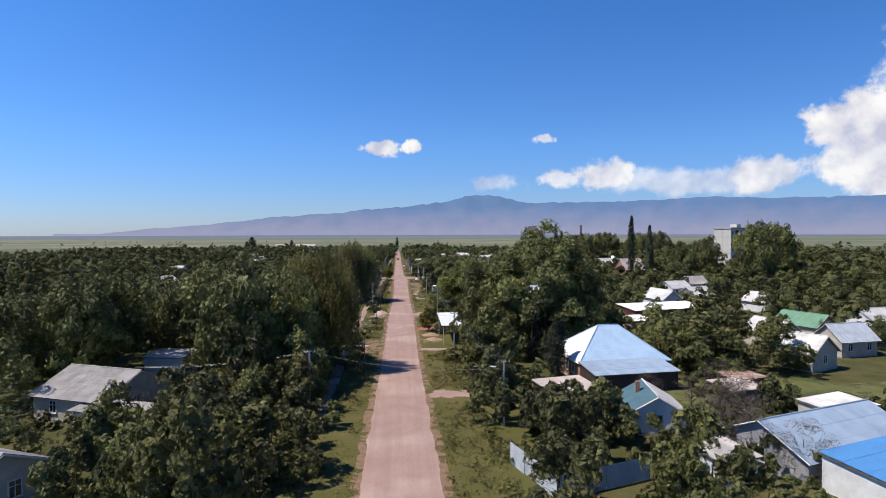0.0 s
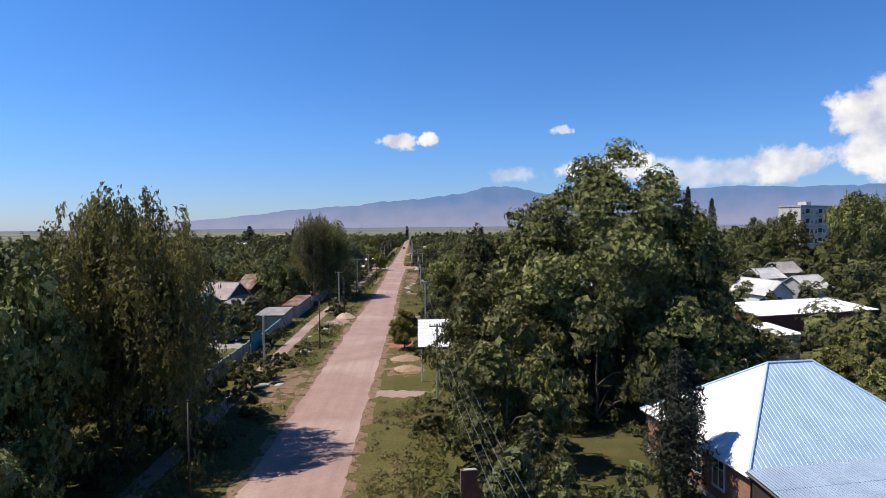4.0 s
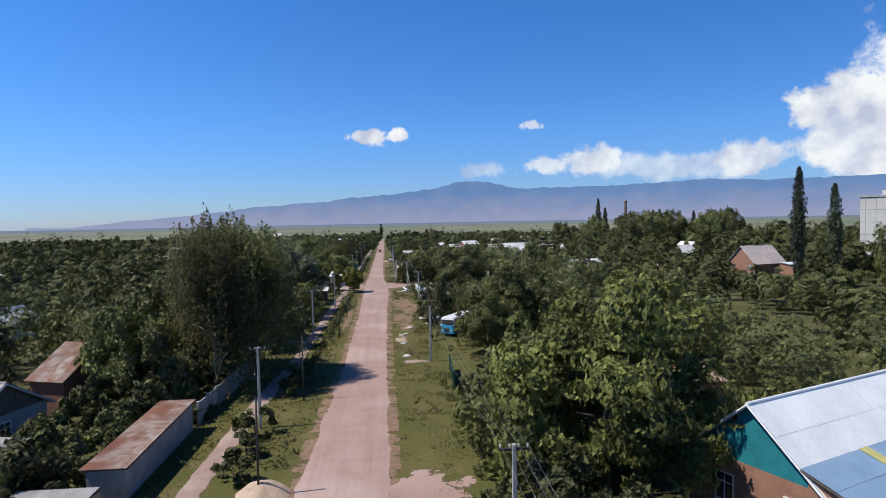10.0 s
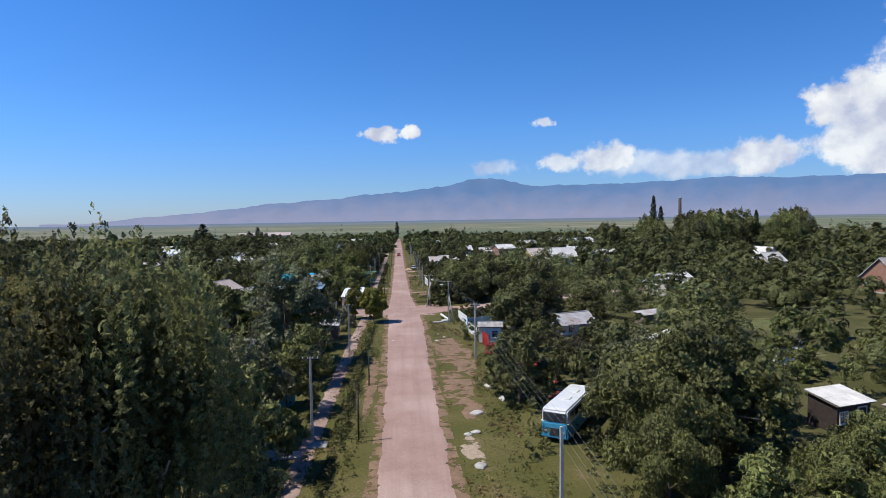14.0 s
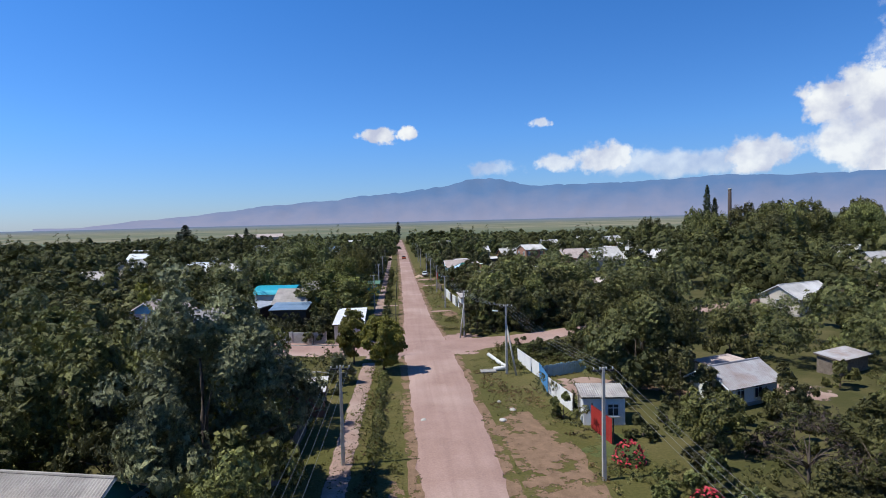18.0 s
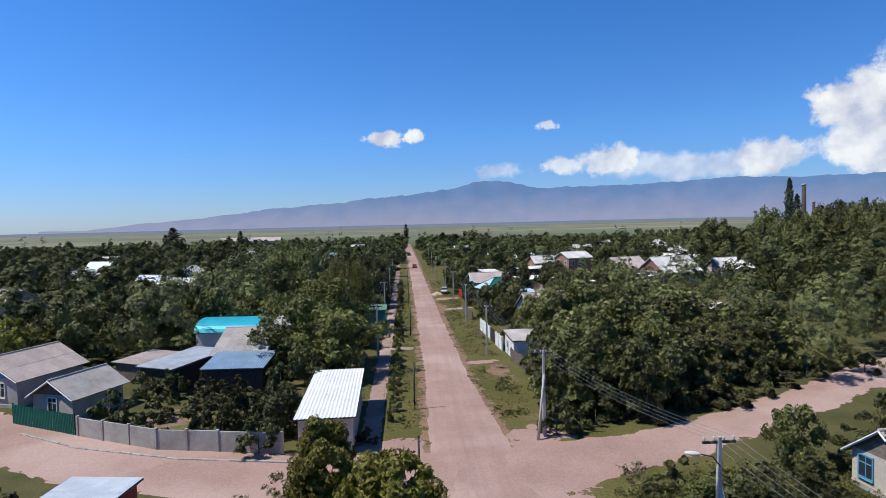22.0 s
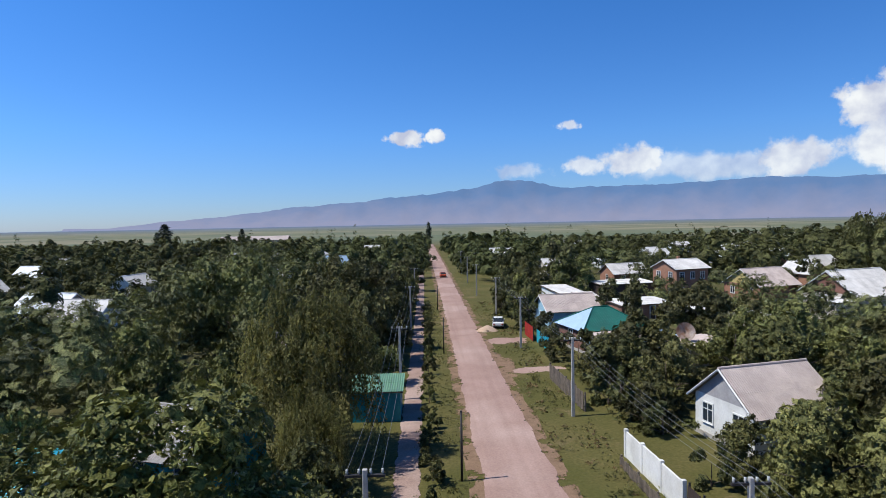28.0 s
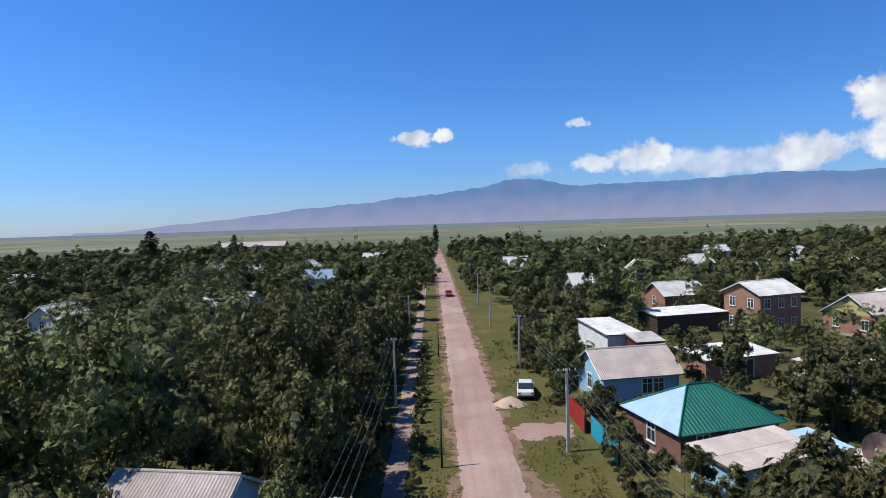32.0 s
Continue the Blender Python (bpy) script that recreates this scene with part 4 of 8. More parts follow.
def hip_slope(parent, name, quad, material, step=0.30):
    """A sloping face of a hipped roof with raised seams running down it."""
    q = [Vector(p) for p in quad]
    e = (q[1] - q[0]).normalized()
    nrm = e.cross(q[2] - q[0]).normalized()
    if nrm.z < 0:
        nrm = -nrm
    up = nrm.cross(e)
    v = list(q) + [p - nrm * 0.08 for p in q]
    n = len(q)
    f = [tuple(range(n)), tuple(range(2 * n - 1, n - 1, -1))] + [(i, i + n, (i + 1) % n + n, (i + 1) % n) for i in range(n)]
    face = part(name, mesh_of(name, v, f, material), parent)
    flat = [((p - q[0]).dot(e), (p - q[0]).dot(up)) for p in q]
    W = flat[1][0]
    sv, sf = [], []
    x = step / 2
    while x < W:
        top = 0.0
        for i in range(1, n):
            (x0, y0), (x1, y1) = flat[i], flat[(i + 1) % n]
            if min(x0, x1) <= x <= max(x0, x1) and abs(x1 - x0) > 1e-6:
                top = max(top, y0 + (y1 - y0) * (x - x0) / (x1 - x0))
        if top > 0.1:
            a, b = q[0] + e * x, q[0] + e * x + up * top
            i0 = len(sv)
            for p in (a, b):
                sv += [p - e * 0.03 + nrm * 0.002, p + nrm * 0.022, p + e * 0.03 + nrm * 0.002]
            sf += [(i0, i0 + 1, i0 + 4, i0 + 3), (i0 + 1, i0 + 2, i0 + 5, i0 + 4)]
        x += step
    part("seams", mesh_of("seams", sv, sf, material), face)


def lean_to(x, y, rz, L, W, z_hi, z_lo, wall, roof, label, name="shed", over=0.25, windows=(), doors=(), category="shed", frame="frame_w", wave=0.18, sheet_w=1.13, roof_amp=0.022, openside=False):
    """A shed with one slope, high at its local +y side."""
    ob = thing(name, x, y, rz, label, category)
    if openside:
        for px in (-L / 2 + 0.15, 0, L / 2 - 0.15):
            for py, zt in ((-W / 2 + 0.15, z_lo), (W / 2 - 0.15, z_hi)):
                part("post", box_mesh("post", px - 0.07, py - 0.07, -0.1, px + 0.07, py + 0.07, zt - 0.05, M["frame_w"], 0.01), ob)
        part("beam", box_mesh("beam", -L / 2, -W / 2 + 0.08, z_lo - 0.28, L / 2, -W / 2 + 0.22, z_lo - 0.08, M["oldwood"], 0.01), ob)
    else:
        v = [(-L / 2, -W / 2, -0.05), (L / 2, -W / 2, -0.05), (L / 2, W / 2, -0.05), (-L / 2, W / 2, -0.05), (-L / 2, -W / 2, z_lo - 0.05), (L / 2, -W / 2, z_lo - 0.05), (L / 2, W / 2, z_hi - 0.05), (-L / 2, W / 2, z_hi - 0.05)]
        part("wall", mesh_of("wall", v, [(3, 2, 1, 0), (4, 5, 6, 7), (0, 1, 5, 4), (1, 2, 6, 5), (2, 3, 7, 6), (3, 0, 4, 7)], M[wall]), ob)
    k = (z_hi - z_lo) / W
    slope(ob, -L / 2 - over, L / 2 + over, W / 2 + over, z_hi + over * k + 0.08, -W / 2 - over, z_lo - over * k + 0.08, M[roof], sheet_w, 1.75, wave, "roof", roof_amp)
    for side, u in windows:
        zc = z_lo * 0.55
        if side == "s":
            window(ob, u, -W / 2 - 0.02, zc, 0, 0.8, 0.9, frame)
        elif side == "e":
            window(ob, L / 2 + 0.02, u, zc, 90, 0.8, 0.9, frame)
        else:
            window(ob, -L / 2 - 0.02, u, zc, -90, 0.8, 0.9, frame)
    for side, u in doors:
        if side == "s":
            door(ob, u, -W / 2 - 0.02, 0, 0.85, min(1.95, z_lo - 0.35))
        elif side == "e":
            door(ob, L / 2 + 0.02, u, 90, 0.85, min(1.95, z_lo - 0.35))
        else:
            door(ob, -L / 2 - 0.02, u, -90, 0.85, min(1.95, z_lo - 0.35))
    return ob


# ---- fences, poles ----
fence_rng = random.Random(5)


def sheet_fence(p, q, h, material, label, bay=2.4, name="fence", wave=0.2):
    """A fence of profiled metal sheets on posts from p to q."""
    p, q = Vector((*p, 0)), Vector((*q, 0))
    n = max(1, round((q - p).length / bay))
    rz = math.degrees(math.atan2(q.y - p.y, q.x - p.x))
    ob = thing(name, p.x, p.y, rz, label, "fence")
    w = (q - p).length / n
    me = sheet(w - 0.03, h, M[material], wave, 0.018)
    post = box_mesh("post", -0.04, -0.04, -0.1, 0.04, 0.04, h + 0.12, M["darkmetal"])
    rail = box_mesh("rail", 0, -0.02, -0.025, w, 0.02, 0.025, M["darkmetal"])
    for i in range(n + 1):
        part("post", post, ob, pose(i * w, 0.06, 0, fence_rng.uniform(-1.5, 1.5), fence_rng.uniform(-1, 1), 0))
        if i < n:
            part("panel", me, ob, pose(i * w + 0.015, 0, h + 0.02 + fence_rng.uniform(-0.02, 0.02), 90 + fence_rng.uniform(-1.2, 1.2), 0, 0))
            part("rail", rail, ob, pose(i * w, 0.04, h * 0.72))
    return ob


def slab_fence(p, q, h, material, label, bay=2.5, thick=0.12, cap=None, name="wall", category="wall"):
    """A wall of slabs between posts, with a cap if it has one."""
    p, q = Vector((*p, 0)), Vector((*q, 0))
    n = max(1, round((q - p).length / bay))
    rz = math.degrees(math.atan2(q.y - p.y, q.x - p.x))
    ob = thing(name, p.x, p.y, rz, label, category)
    w = (q - p).length / n
    slab = box_mesh("slab", 0.1, -thick / 2, -0.1, w - 0.1, thick / 2, h, M[material], 0.015)
    post = box_mesh("post", -0.12, -thick / 2 - 0.06, -0.1, 0.12, thick / 2 + 0.06, h + 0.12, M[material], 0.02)
    capm = box_mesh("cap", 0.0, -thick / 2 - 0.07, h, w, thick / 2 + 0.07, h + 0.09, M[cap], 0.02) if cap else None
    for i in range(n + 1):
        part("post", post, ob, pose(i * w, 0, fence_rng.uniform(-0.03, 0.02), 0, 0, 0))
        if i < n:
            part("slab", slab, ob, pose(i * w, 0, fence_rng.uniform(-0.04, 0.02), 0, fence_rng.uniform(-0.4, 0.4), 0))
            if capm:
                part("cap", capm, ob, pose(i * w, 0, 0.004))
    return ob


def board_fence(p, q, h, material, label, name="fence", gap=0.16):
    """A fence of upright boards, uneven in height."""
    p, q = Vector((*p, 0)), Vector((*q, 0))
    length = (q - p).length
    rz = math.degrees(math.atan2(q.y - p.y, q.x - p.x))
    ob = thing(name, p.x, p.y, rz, label, "fence")
    board = box_mesh("board", 0, -0.015, 0.05, gap * 0.85, 0.015, h, M[material])
    for i in range(int(length / gap)):
        part("board", board, ob, pose(i * gap, 0, fence_rng.uniform(-0.08, 0.06), 0, fence_rng.uniform(-1.5, 1.5), 0))
    for z in (h * 0.3, h * 0.8):
        part("rail", box_mesh("rail", 0, 0.016, z - 0.04, length, 0.06, z + 0.04, M[material]), ob)
    for i in range(int(length / 2.5) + 1):
        part("post", box_mesh("post", i * 2.5 - 0.05, 0.06, -0.1, i * 2.5 + 0.05, 0.16, h + 0.05, M[material]), ob)
    return ob


def power_pole(x, y, rz, h, label, arm=True, lamp=0, brace=0, material="pole", name="power_pole", arm_w=1.4):
    """A tapered pole with a crossarm, insulators and, where it has them, a street lamp and a raking brace. The arm lies along local x."""
    ob = thing(name, x, y, rz, label, "pole", "poles along the street")
    bm = bmesh.new()
    for z0, z1, a, b in ((-0.3, h, 0.13, 0.085),):
        vs = [bm.verts.new((sx * r, sy * r, z)) for z, r in ((z0, a), (z1, b)) for sx, sy in ((-1, -1), (1, -1), (1, 1), (-1, 1))]
        for f in ((3, 2, 1, 0), (4, 5, 6, 7), (0, 1, 5, 4), (1, 2, 6, 5), (2, 3, 7, 6), (3, 0, 4, 7)):
            bm.faces.new([vs[i] for i in f])
    bmesh.ops.bevel(bm, geom=list(bm.edges), offset=0.02, segments=1, affect="EDGES")
    part("post", bm_mesh("post", bm, M[material]), ob)
    if arm:
        a = part("crossarm", box_mesh("crossarm", -arm_w / 2, -0.05, h - 0.28, arm_w / 2, 0.05, h - 0.18, M["darkmetal"], 0.01), ob)
        for i in range(4):
            u = -arm_w / 2 + 0.08 + (arm_w - 0.16) * i / 3
            part("insulator", tube_mesh("insulator", [(u, 0, h - 0.18), (u, 0, h - 0.10), (u, 0, h - 0.06), (u, 0, h)], [0.02, 0.055, 0.04, 0.05], M["porcelain"]), a)
    if lamp:
        s = 1 if lamp > 0 else -1
        br = part("lamp_arm", tube_mesh("lamp_arm", [(0, -0.1, h - 1.2), (s * 0.35, -0.15, h - 0.75), (s * 0.95, -0.2, h - 0.60)], [0.03, 0.03, 0.025], M["darkmetal"]), ob)
        bm = bmesh.new()
        bmesh.ops.create_uvsphere(bm, u_segments=12, v_segments=8, radius=1)
        bmesh.ops.transform(bm, matrix=pose(s * 1.2, -0.2, h - 0.57, 0, -s * 8, 0) @ Matrix.Diagonal((0.36, 0.14, 0.09, 1)), verts=bm.verts)
        part("lamp_head", bm_mesh("lamp_head", bm, M["white"], True), br)
    if brace:
        part("brace", tube_mesh("brace", [(brace, -0.8, -0.2), (0.02, -0.05, h * 0.72)], [0.12, 0.09], M[material], 6), ob)
    return ob


def wires(name, a, b, sag, label, offsets=(-0.6, -0.2, 0.2, 0.6), r=0.007, axis=(1, 0, 0)):
    """Slack lines between two pole heads."""
    ob = thing(name, a[0], a[1], 0, label, "power line")
    A, B = Vector(a), Vector(b)
    for o in offsets:
        pts = []
        for i in range(13):
            t = i / 12
            p = A.lerp(B, t) + Vector(axis) * o
            p.z -= sag * 4 * t * (1 - t)
            pts.append(p - Vector((a[0], a[1], 0)))
        v, f = [], []
        tube(v, f, pts, [r] * 13, 4, False)
        part("cable", mesh_of("cable", v, f, M["wire"]), ob)
    return ob

# ---- ground, road, distance ----


def ground_material():
    m = bpy.data.materials.new("village_ground")
    m.use_nodes = True
    nt = m.node_tree
    L = nt.links
    b = nt.nodes["Principled BSDF"]
    b.inputs["Roughness"].default_value = 0.97
    b.inputs["Specular IOR Level"].default_value = 0.15
    ge = node(nt, "ShaderNodeNewGeometry")

    def noise_at(scale, lo, hi, detail=5.0):
        n = node(nt, "ShaderNodeTexNoise", inputs={"Scale": scale, "Detail": detail, "Roughness": 0.6})
        L.new(ge.outputs["Position"], n.inputs["Vector"])
        r = node(nt, "ShaderNodeMapRange", inputs={1: lo, 2: hi})
        L.new(n.outputs["Fac"], r.inputs[0])
        return r.outputs[0]

    def blend(f, a, c):
        x = node(nt, "ShaderNodeMix", data_type="RGBA")
        if isinstance(f, float):
            x.inputs[0].default_value = f
        else:
            L.new(f, x.inputs[0])
        for i, q in ((6, a), (7, c)):
            if isinstance(q, tuple):
                x.inputs[i].default_value = (*q, 1)
            else:
                L.new(q, x.inputs[i])
        return x.outputs[2]

    near = blend(noise_at(0.16, 0.40, 0.62), (0.098, 0.093, 0.028), (0.150, 0.122, 0.047))
    near = blend(noise_at(0.32, 0.60, 0.74), near, (0.22, 0.158, 0.090))
    near = blend(noise_at(5.0, 0.35, 0.75), near, (0.066, 0.066, 0.018))
    sep0 = node(nt, "ShaderNodeSeparateXYZ")
    L.new(ge.outputs["Position"], sep0.inputs[0])
    ax = node(nt, "ShaderNodeMath", operation="ABSOLUTE")
    L.new(sep0.outputs[0], ax.inputs[0])
    gm = node(nt, "ShaderNodeMapRange", inputs={1: 12.0, 2: 19.0, 4: 0.8})
    L.new(ax.outputs[0], gm.inputs[0])
    near = blend(gm.outputs[0], near, blend(noise_at(0.22, 0.40, 0.65), (0.054, 0.057, 0.020), (0.108, 0.094, 0.042)))
    # fields of the plain lie in long strips across the view
    sep = node(nt, "ShaderNodeSeparateXYZ")
    L.new(ge.outputs["Position"], sep.inputs[0])
    st = node(nt, "ShaderNodeCombineXYZ")
    for i, k in ((0, 0.0012), (1, 0.006)):
        mu = node(nt, "ShaderNodeMath", operation="MULTIPLY", inputs={1: k})
        L.new(sep.outputs[i], mu.inputs[0]); L.new(mu.outputs[0], st.inputs[i])
    vo = node(nt, "ShaderNodeTexVoronoi", inputs={"Scale": 1.6})
    L.new(st.outputs[0], vo.inputs["Vector"])
    g = node(nt, "ShaderNodeSeparateColor")
    L.new(vo.outputs["Color"], g.inputs[0])
    field = blend(g.outputs[0], (0.120, 0.140, 0.080), (0.25, 0.215, 0.140))
    field = blend(noise_at(0.01, 0.45, 0.7), field, (0.100, 0.125, 0.080))
    fr = node(nt, "ShaderNodeMapRange", inputs={1: 640.0, 2: 800.0})
    L.new(sep.outputs[1], fr.inputs[0])
    # distance haze painted into the field colour, blue-grey towards the horizon
    far_haze = node(nt, "ShaderNodeMapRange", inputs={1: 1500.0, 2: 3600.0})
    L.new(sep.outputs[1], far_haze.inputs[0])
    field = blend(far_haze.outputs[0], field, (0.115, 0.150, 0.205))
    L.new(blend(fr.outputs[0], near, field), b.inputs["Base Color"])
    bp = node(nt, "ShaderNodeBump", inputs={"Strength": 0.6, "Distance": 0.12})
    nb = node(nt, "ShaderNodeTexNoise", inputs={"Scale": 3.5, "Detail": 6.0})
    L.new(ge.outputs["Position"], nb.inputs["Vector"]); L.new(nb.outputs["Fac"], bp.inputs["Height"]); L.new(bp.outputs[0], b.inputs["Normal"])
    return m


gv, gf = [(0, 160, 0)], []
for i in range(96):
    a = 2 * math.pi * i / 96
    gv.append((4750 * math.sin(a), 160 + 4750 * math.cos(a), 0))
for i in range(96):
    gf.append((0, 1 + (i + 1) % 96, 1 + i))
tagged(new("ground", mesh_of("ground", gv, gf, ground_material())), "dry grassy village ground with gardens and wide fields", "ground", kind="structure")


def inset_mesh(name, v, f, inset, material):
    """A mesh whose points know how far they lie from its edge (0 at the edge)."""
    me = mesh_of(name, v, f, material, True)
    at = me.attributes.new("inset", "FLOAT", "POINT")
    at.data.foreach_set("value", inset)
    return me


def strip(name, centre, widths, z, material, label, category, step=1.2, ragged=0.25, seed=3, crown=0.03, soft=0.9):
    """A lane along a smooth centre line, with ragged edges and a slight crown."""
    pts = []
    for i in range(len(centre) - 1):
        p, q = Vector((*centre[i], 0)), Vector((*centre[i + 1], 0))
        n = max(1, int((q - p).length / step))
        for k in range(n):
            t = k / n
            pts.append((p.lerp(q, t), widths[i] + (widths[i + 1] - widths[i]) * t))
    pts.append((Vector((*centre[-1], 0)), widths[-1]))
    v, f, ins = [], [], []
    C = 9
    for i, (p, w) in enumerate(pts):
        d = (pts[min(i + 3, len(pts) - 1)][0] - pts[max(i - 3, 0)][0]).normalized()
        r = Vector((d.y, -d.x, 0))
        el = noise.noise((i * step * 0.22, seed, 0)) * ragged * 1.6 + noise.noise((i * step * 0.9, seed + 3, 1)) * ragged * 0.7
        er = noise.noise((i * step * 0.22, seed + 9, 2)) * ragged * 1.6 + noise.noise((i * step * 0.9, seed + 5, 4)) * ragged * 0.7
        for k in range(C):
            u = -1 + 2 * k / (C - 1)
            off = u * w / 2 + (el if u < 0 else er) * abs(u) ** 3
            q = p + r * off
            ins.append(min(1.6, (1 - abs(u)) * w / 2 / soft))
            v.append((q.x, q.y, z + crown * (1 - u * u) - (0.05 if abs(u) > 0.99 else 0) + 0.012 * noise.noise((q.x * 0.8, q.y * 0.5, seed))))
    for i in range(len(pts) - 1):
        for k in range(C - 1):
            a = i * C + k
            f.append((a, a + 1, a + C + 1, a + C))
    return tagged(new(name, inset_mesh(name, v, f, ins, material)), label, category, kind="structure")


BARE = []


def patch(name, x, y, rx, ry, rz, z, material, label, category, seed=0, n=72, dome=0.02):
    """A low irregular patch lying on the ground."""
    BARE.append((x, y, rx, ry))
    v, f = [(0, 0, dome)], []
    for ring, s in ((1, 0.6), (2, 1.25)):
        for i in range(n):
            a = 2 * math.pi * i / n
            k = s * (1 + 0.40 * noise.noise((math.cos(a) * 1.4 + seed, math.sin(a) * 1.4, seed * 1.3)) + 0.15 * noise.noise((math.cos(a) * 3 + seed, math.sin(a) * 3, seed)))
            v.append((rx * k * math.cos(a), ry * k * math.sin(a), dome * 0.7 if ring == 1 else -0.03))
    for i in range(n):
        j = (i + 1) % n
        f += [(0, 1 + i, 1 + j), (1 + i, 1 + n + i, 1 + n + j, 1 + j)]
    ob = new(name, inset_mesh(name, v, f, [1.3] + [0.85] * n + [0.0] * n, material))
    ob.matrix_basis = pose(x, y, z, 0, 0, rz)
    return tagged(ob, label, category, kind="structure")


ROAD = [(-0.6, -40), (-0.9, 60), (-0.9, 100), (-0.7, 150), (-0.5, 185), (-0.6, 225), (-0.7, 262), (-1.2, 280), (-1.5, 300), (-1.75, 330), (-1.9, 360), (-2.1, 400), (-2.6, 500), (-3.4, 600), (-4.2, 690)]
ROAD_W = [8.2, 7.4, 6.6, 6.8, 5.6, 5.6, 6.6, 6.4, 4.9, 4.6, 4.3, 4.2, 4.4, 4.6, 4.8]
strip("verge_soil", ROAD, [w + 2.7 for w in ROAD_W], 0.008, M["soil"], "strip of worn bare soil along both road edges", "soil", seed=15, soft=1.6)
road = strip("road", ROAD, [w + 0.75 for w in ROAD_W], 0.03, M["road"], "straight pinkish unpaved village road with worn edges", "road")
strip("cross_street", [(-95, 326), (-62, 306), (-42, 288.8), (-28, 281.2), (-13, 275.9), (0, 275.5), (12, 278.6), (24, 284.3), (42, 295), (70, 308), (120, 330)],
      [7.6, 7.6, 7.6, 8.2, 8.8, 9.6, 6.4, 5.6, 6, 6.5, 6.5], 0.024, M["sideroad"], "pinkish dirt cross street bending away on both sides", "road", seed=8, ragged=0.4)
strip("footpath", [(-10.4, 60), (-10.6, 130), (-10.7, 150), (-10.2, 175), (-9.3, 190), (-8.9, 225), (-8.6, 250), (-8.2, 268)],
      [1.9, 2.0, 2.0, 2.0, 1.9, 1.9, 1.9, 1.9], 0.02, M["path"], "narrow worn footpath behind the grass verge", "footpath", seed=21, ragged=0.12, soft=0.4)
strip("footpath", [(-8.6, 282), (-8.4, 310), (-8.2, 350), (-8.1, 400), (-8.4, 480)], [2.0, 1.9, 1.9, 1.8, 1.7], 0.02, M["path"], "narrow pinkish footpath behind the grass verge", "footpath", seed=27, ragged=0.05, soft=0.4)
for px, py, rx, ry, rz, mt, nm, lb in (
        (30.5, 249.5, 4.6, 3.4, 20, "path", "bare_earth", "dusty yard strewn with rubble"),
        (21.5, 252.6, 2.4, 2.0, 10, "soil", "bare_earth", "bare earth in a yard beneath a walnut tree"),
        (3.8, 281.2, 3.6, 3.2, 0, "sideroad", "street_corner", "worn dirt corner where two streets meet"),
        (-6.6, 280.6, 3.4, 2.2, 0, "sideroad", "street_corner", "worn dirt corner where two streets meet"),
        (3.0, 272.8, 2.8, 2.8, 0, "sideroad", "street_corner", "worn dirt corner where two streets meet"),
        (-6.0, 271.4, 3.0, 2.4, 0, "sideroad", "street_corner", "worn dirt corner where two streets meet"),
        (5.5, 76, 4.5, 2.0, 8, "sideroad", "driveway", "pinkish dirt driveway apron beside the road"),
        (4.8, 106, 3.0, 1.6, 0, "path", "driveway", "sandy driveway apron beside the road"),
        (4.9, 129.6, 4.4, 2.4, 6, "redsoil", "driveway", "strip of red clay driveway beside the road"),
        (4.0, 152.5, 4.6, 4.4, 0, "sideroad", "driveway", "dirt driveway apron joining the road"),
        (-6.4, 149.4, 2.8, 3.4, 0, "sideroad", "driveway", "dusty pinkish driveway across the verge"),
        (5.6, 189, 1.8, 0.9, 5, "path", "bare_earth", "pale sandy patch in the grass"),
        (4.2, 203, 1.0, 3.4, 5, "rubble", "bare_earth", "strip of pale rubble in the grass"),
        (5.0, 121.5, 2.0, 3.2, 0, "soil", "bare_earth", "worn brown earth round the sand heaps"),
        (5.2, 115.2, 2.2, 3.0, 0, "soil", "bare_earth", "worn brown earth round the sand heaps"),
        (5.4, 240, 2.6, 9.0, 0, "soil", "bare_earth", "dry brown grass worn to soil"),
        (4.6, 222, 2.2, 7.0, 0, "soil", "bare_earth", "dry brown grass worn to soil"),
        (-6.4, 110, 2.0, 7.0, 0, "soil", "bare_earth", "worn brown strip across the verge"),
        (5.2, 214, 1.4, 4.0, 5, "soil", "bare_earth", "worn brown patch of dry grass"),
        (6.2, 233, 1.8, 7.0, 5, "soil", "bare_earth", "worn brown patch of dry grass"),
        (-4.9, 224, 0.8, 12.0, 0, "soil", "bare_earth", "strip of bare soil along the road"),
        (-6.6, 315, 2.4, 1.1, 0, "path", "driveway", "dirt crossing between road and footpath"),
        (3.0, 306, 2.6, 1.1, 10, "sideroad", "driveway", "dirt track leading to a gate"),
        (4.4, 302, 1.6, 3.2, 0, "soil", "bare_earth", "heap-like patch of dry soil on the verge"),
        (3.4, 349, 3.2, 1.3, 5, "sideroad", "driveway", "pale dirt driveway to a house"),
        (3.0, 364, 2.8, 2.4, 5, "sideroad", "driveway", "sandy driveway to a house"),
        (1.2, 352, 1.2, 5.0, 3, "soil", "bare_earth", "eroded soil along the road edge"),
        (14.0, 255, 4.2, 3.2, 20, "path", "yard", "bare earth yard behind a fence"),
        (-19.4, 131.0, 4.8, 3.4, 0, "paving", "driveway", "pale paved driveway with a parked car"),
        (20.6, 132.6, 3.0, 2.6, 0, "paving", "yard", "pale paved yard before the brick annex"),
        (-26, 290, 4.0, 3.0, 0, "soil", "bare_earth", "bare soil in a garden")):
    patch(nm, px, py, rx, ry, rz, 0.012, M[mt], lb, nm.replace("_", " "), seed=px)


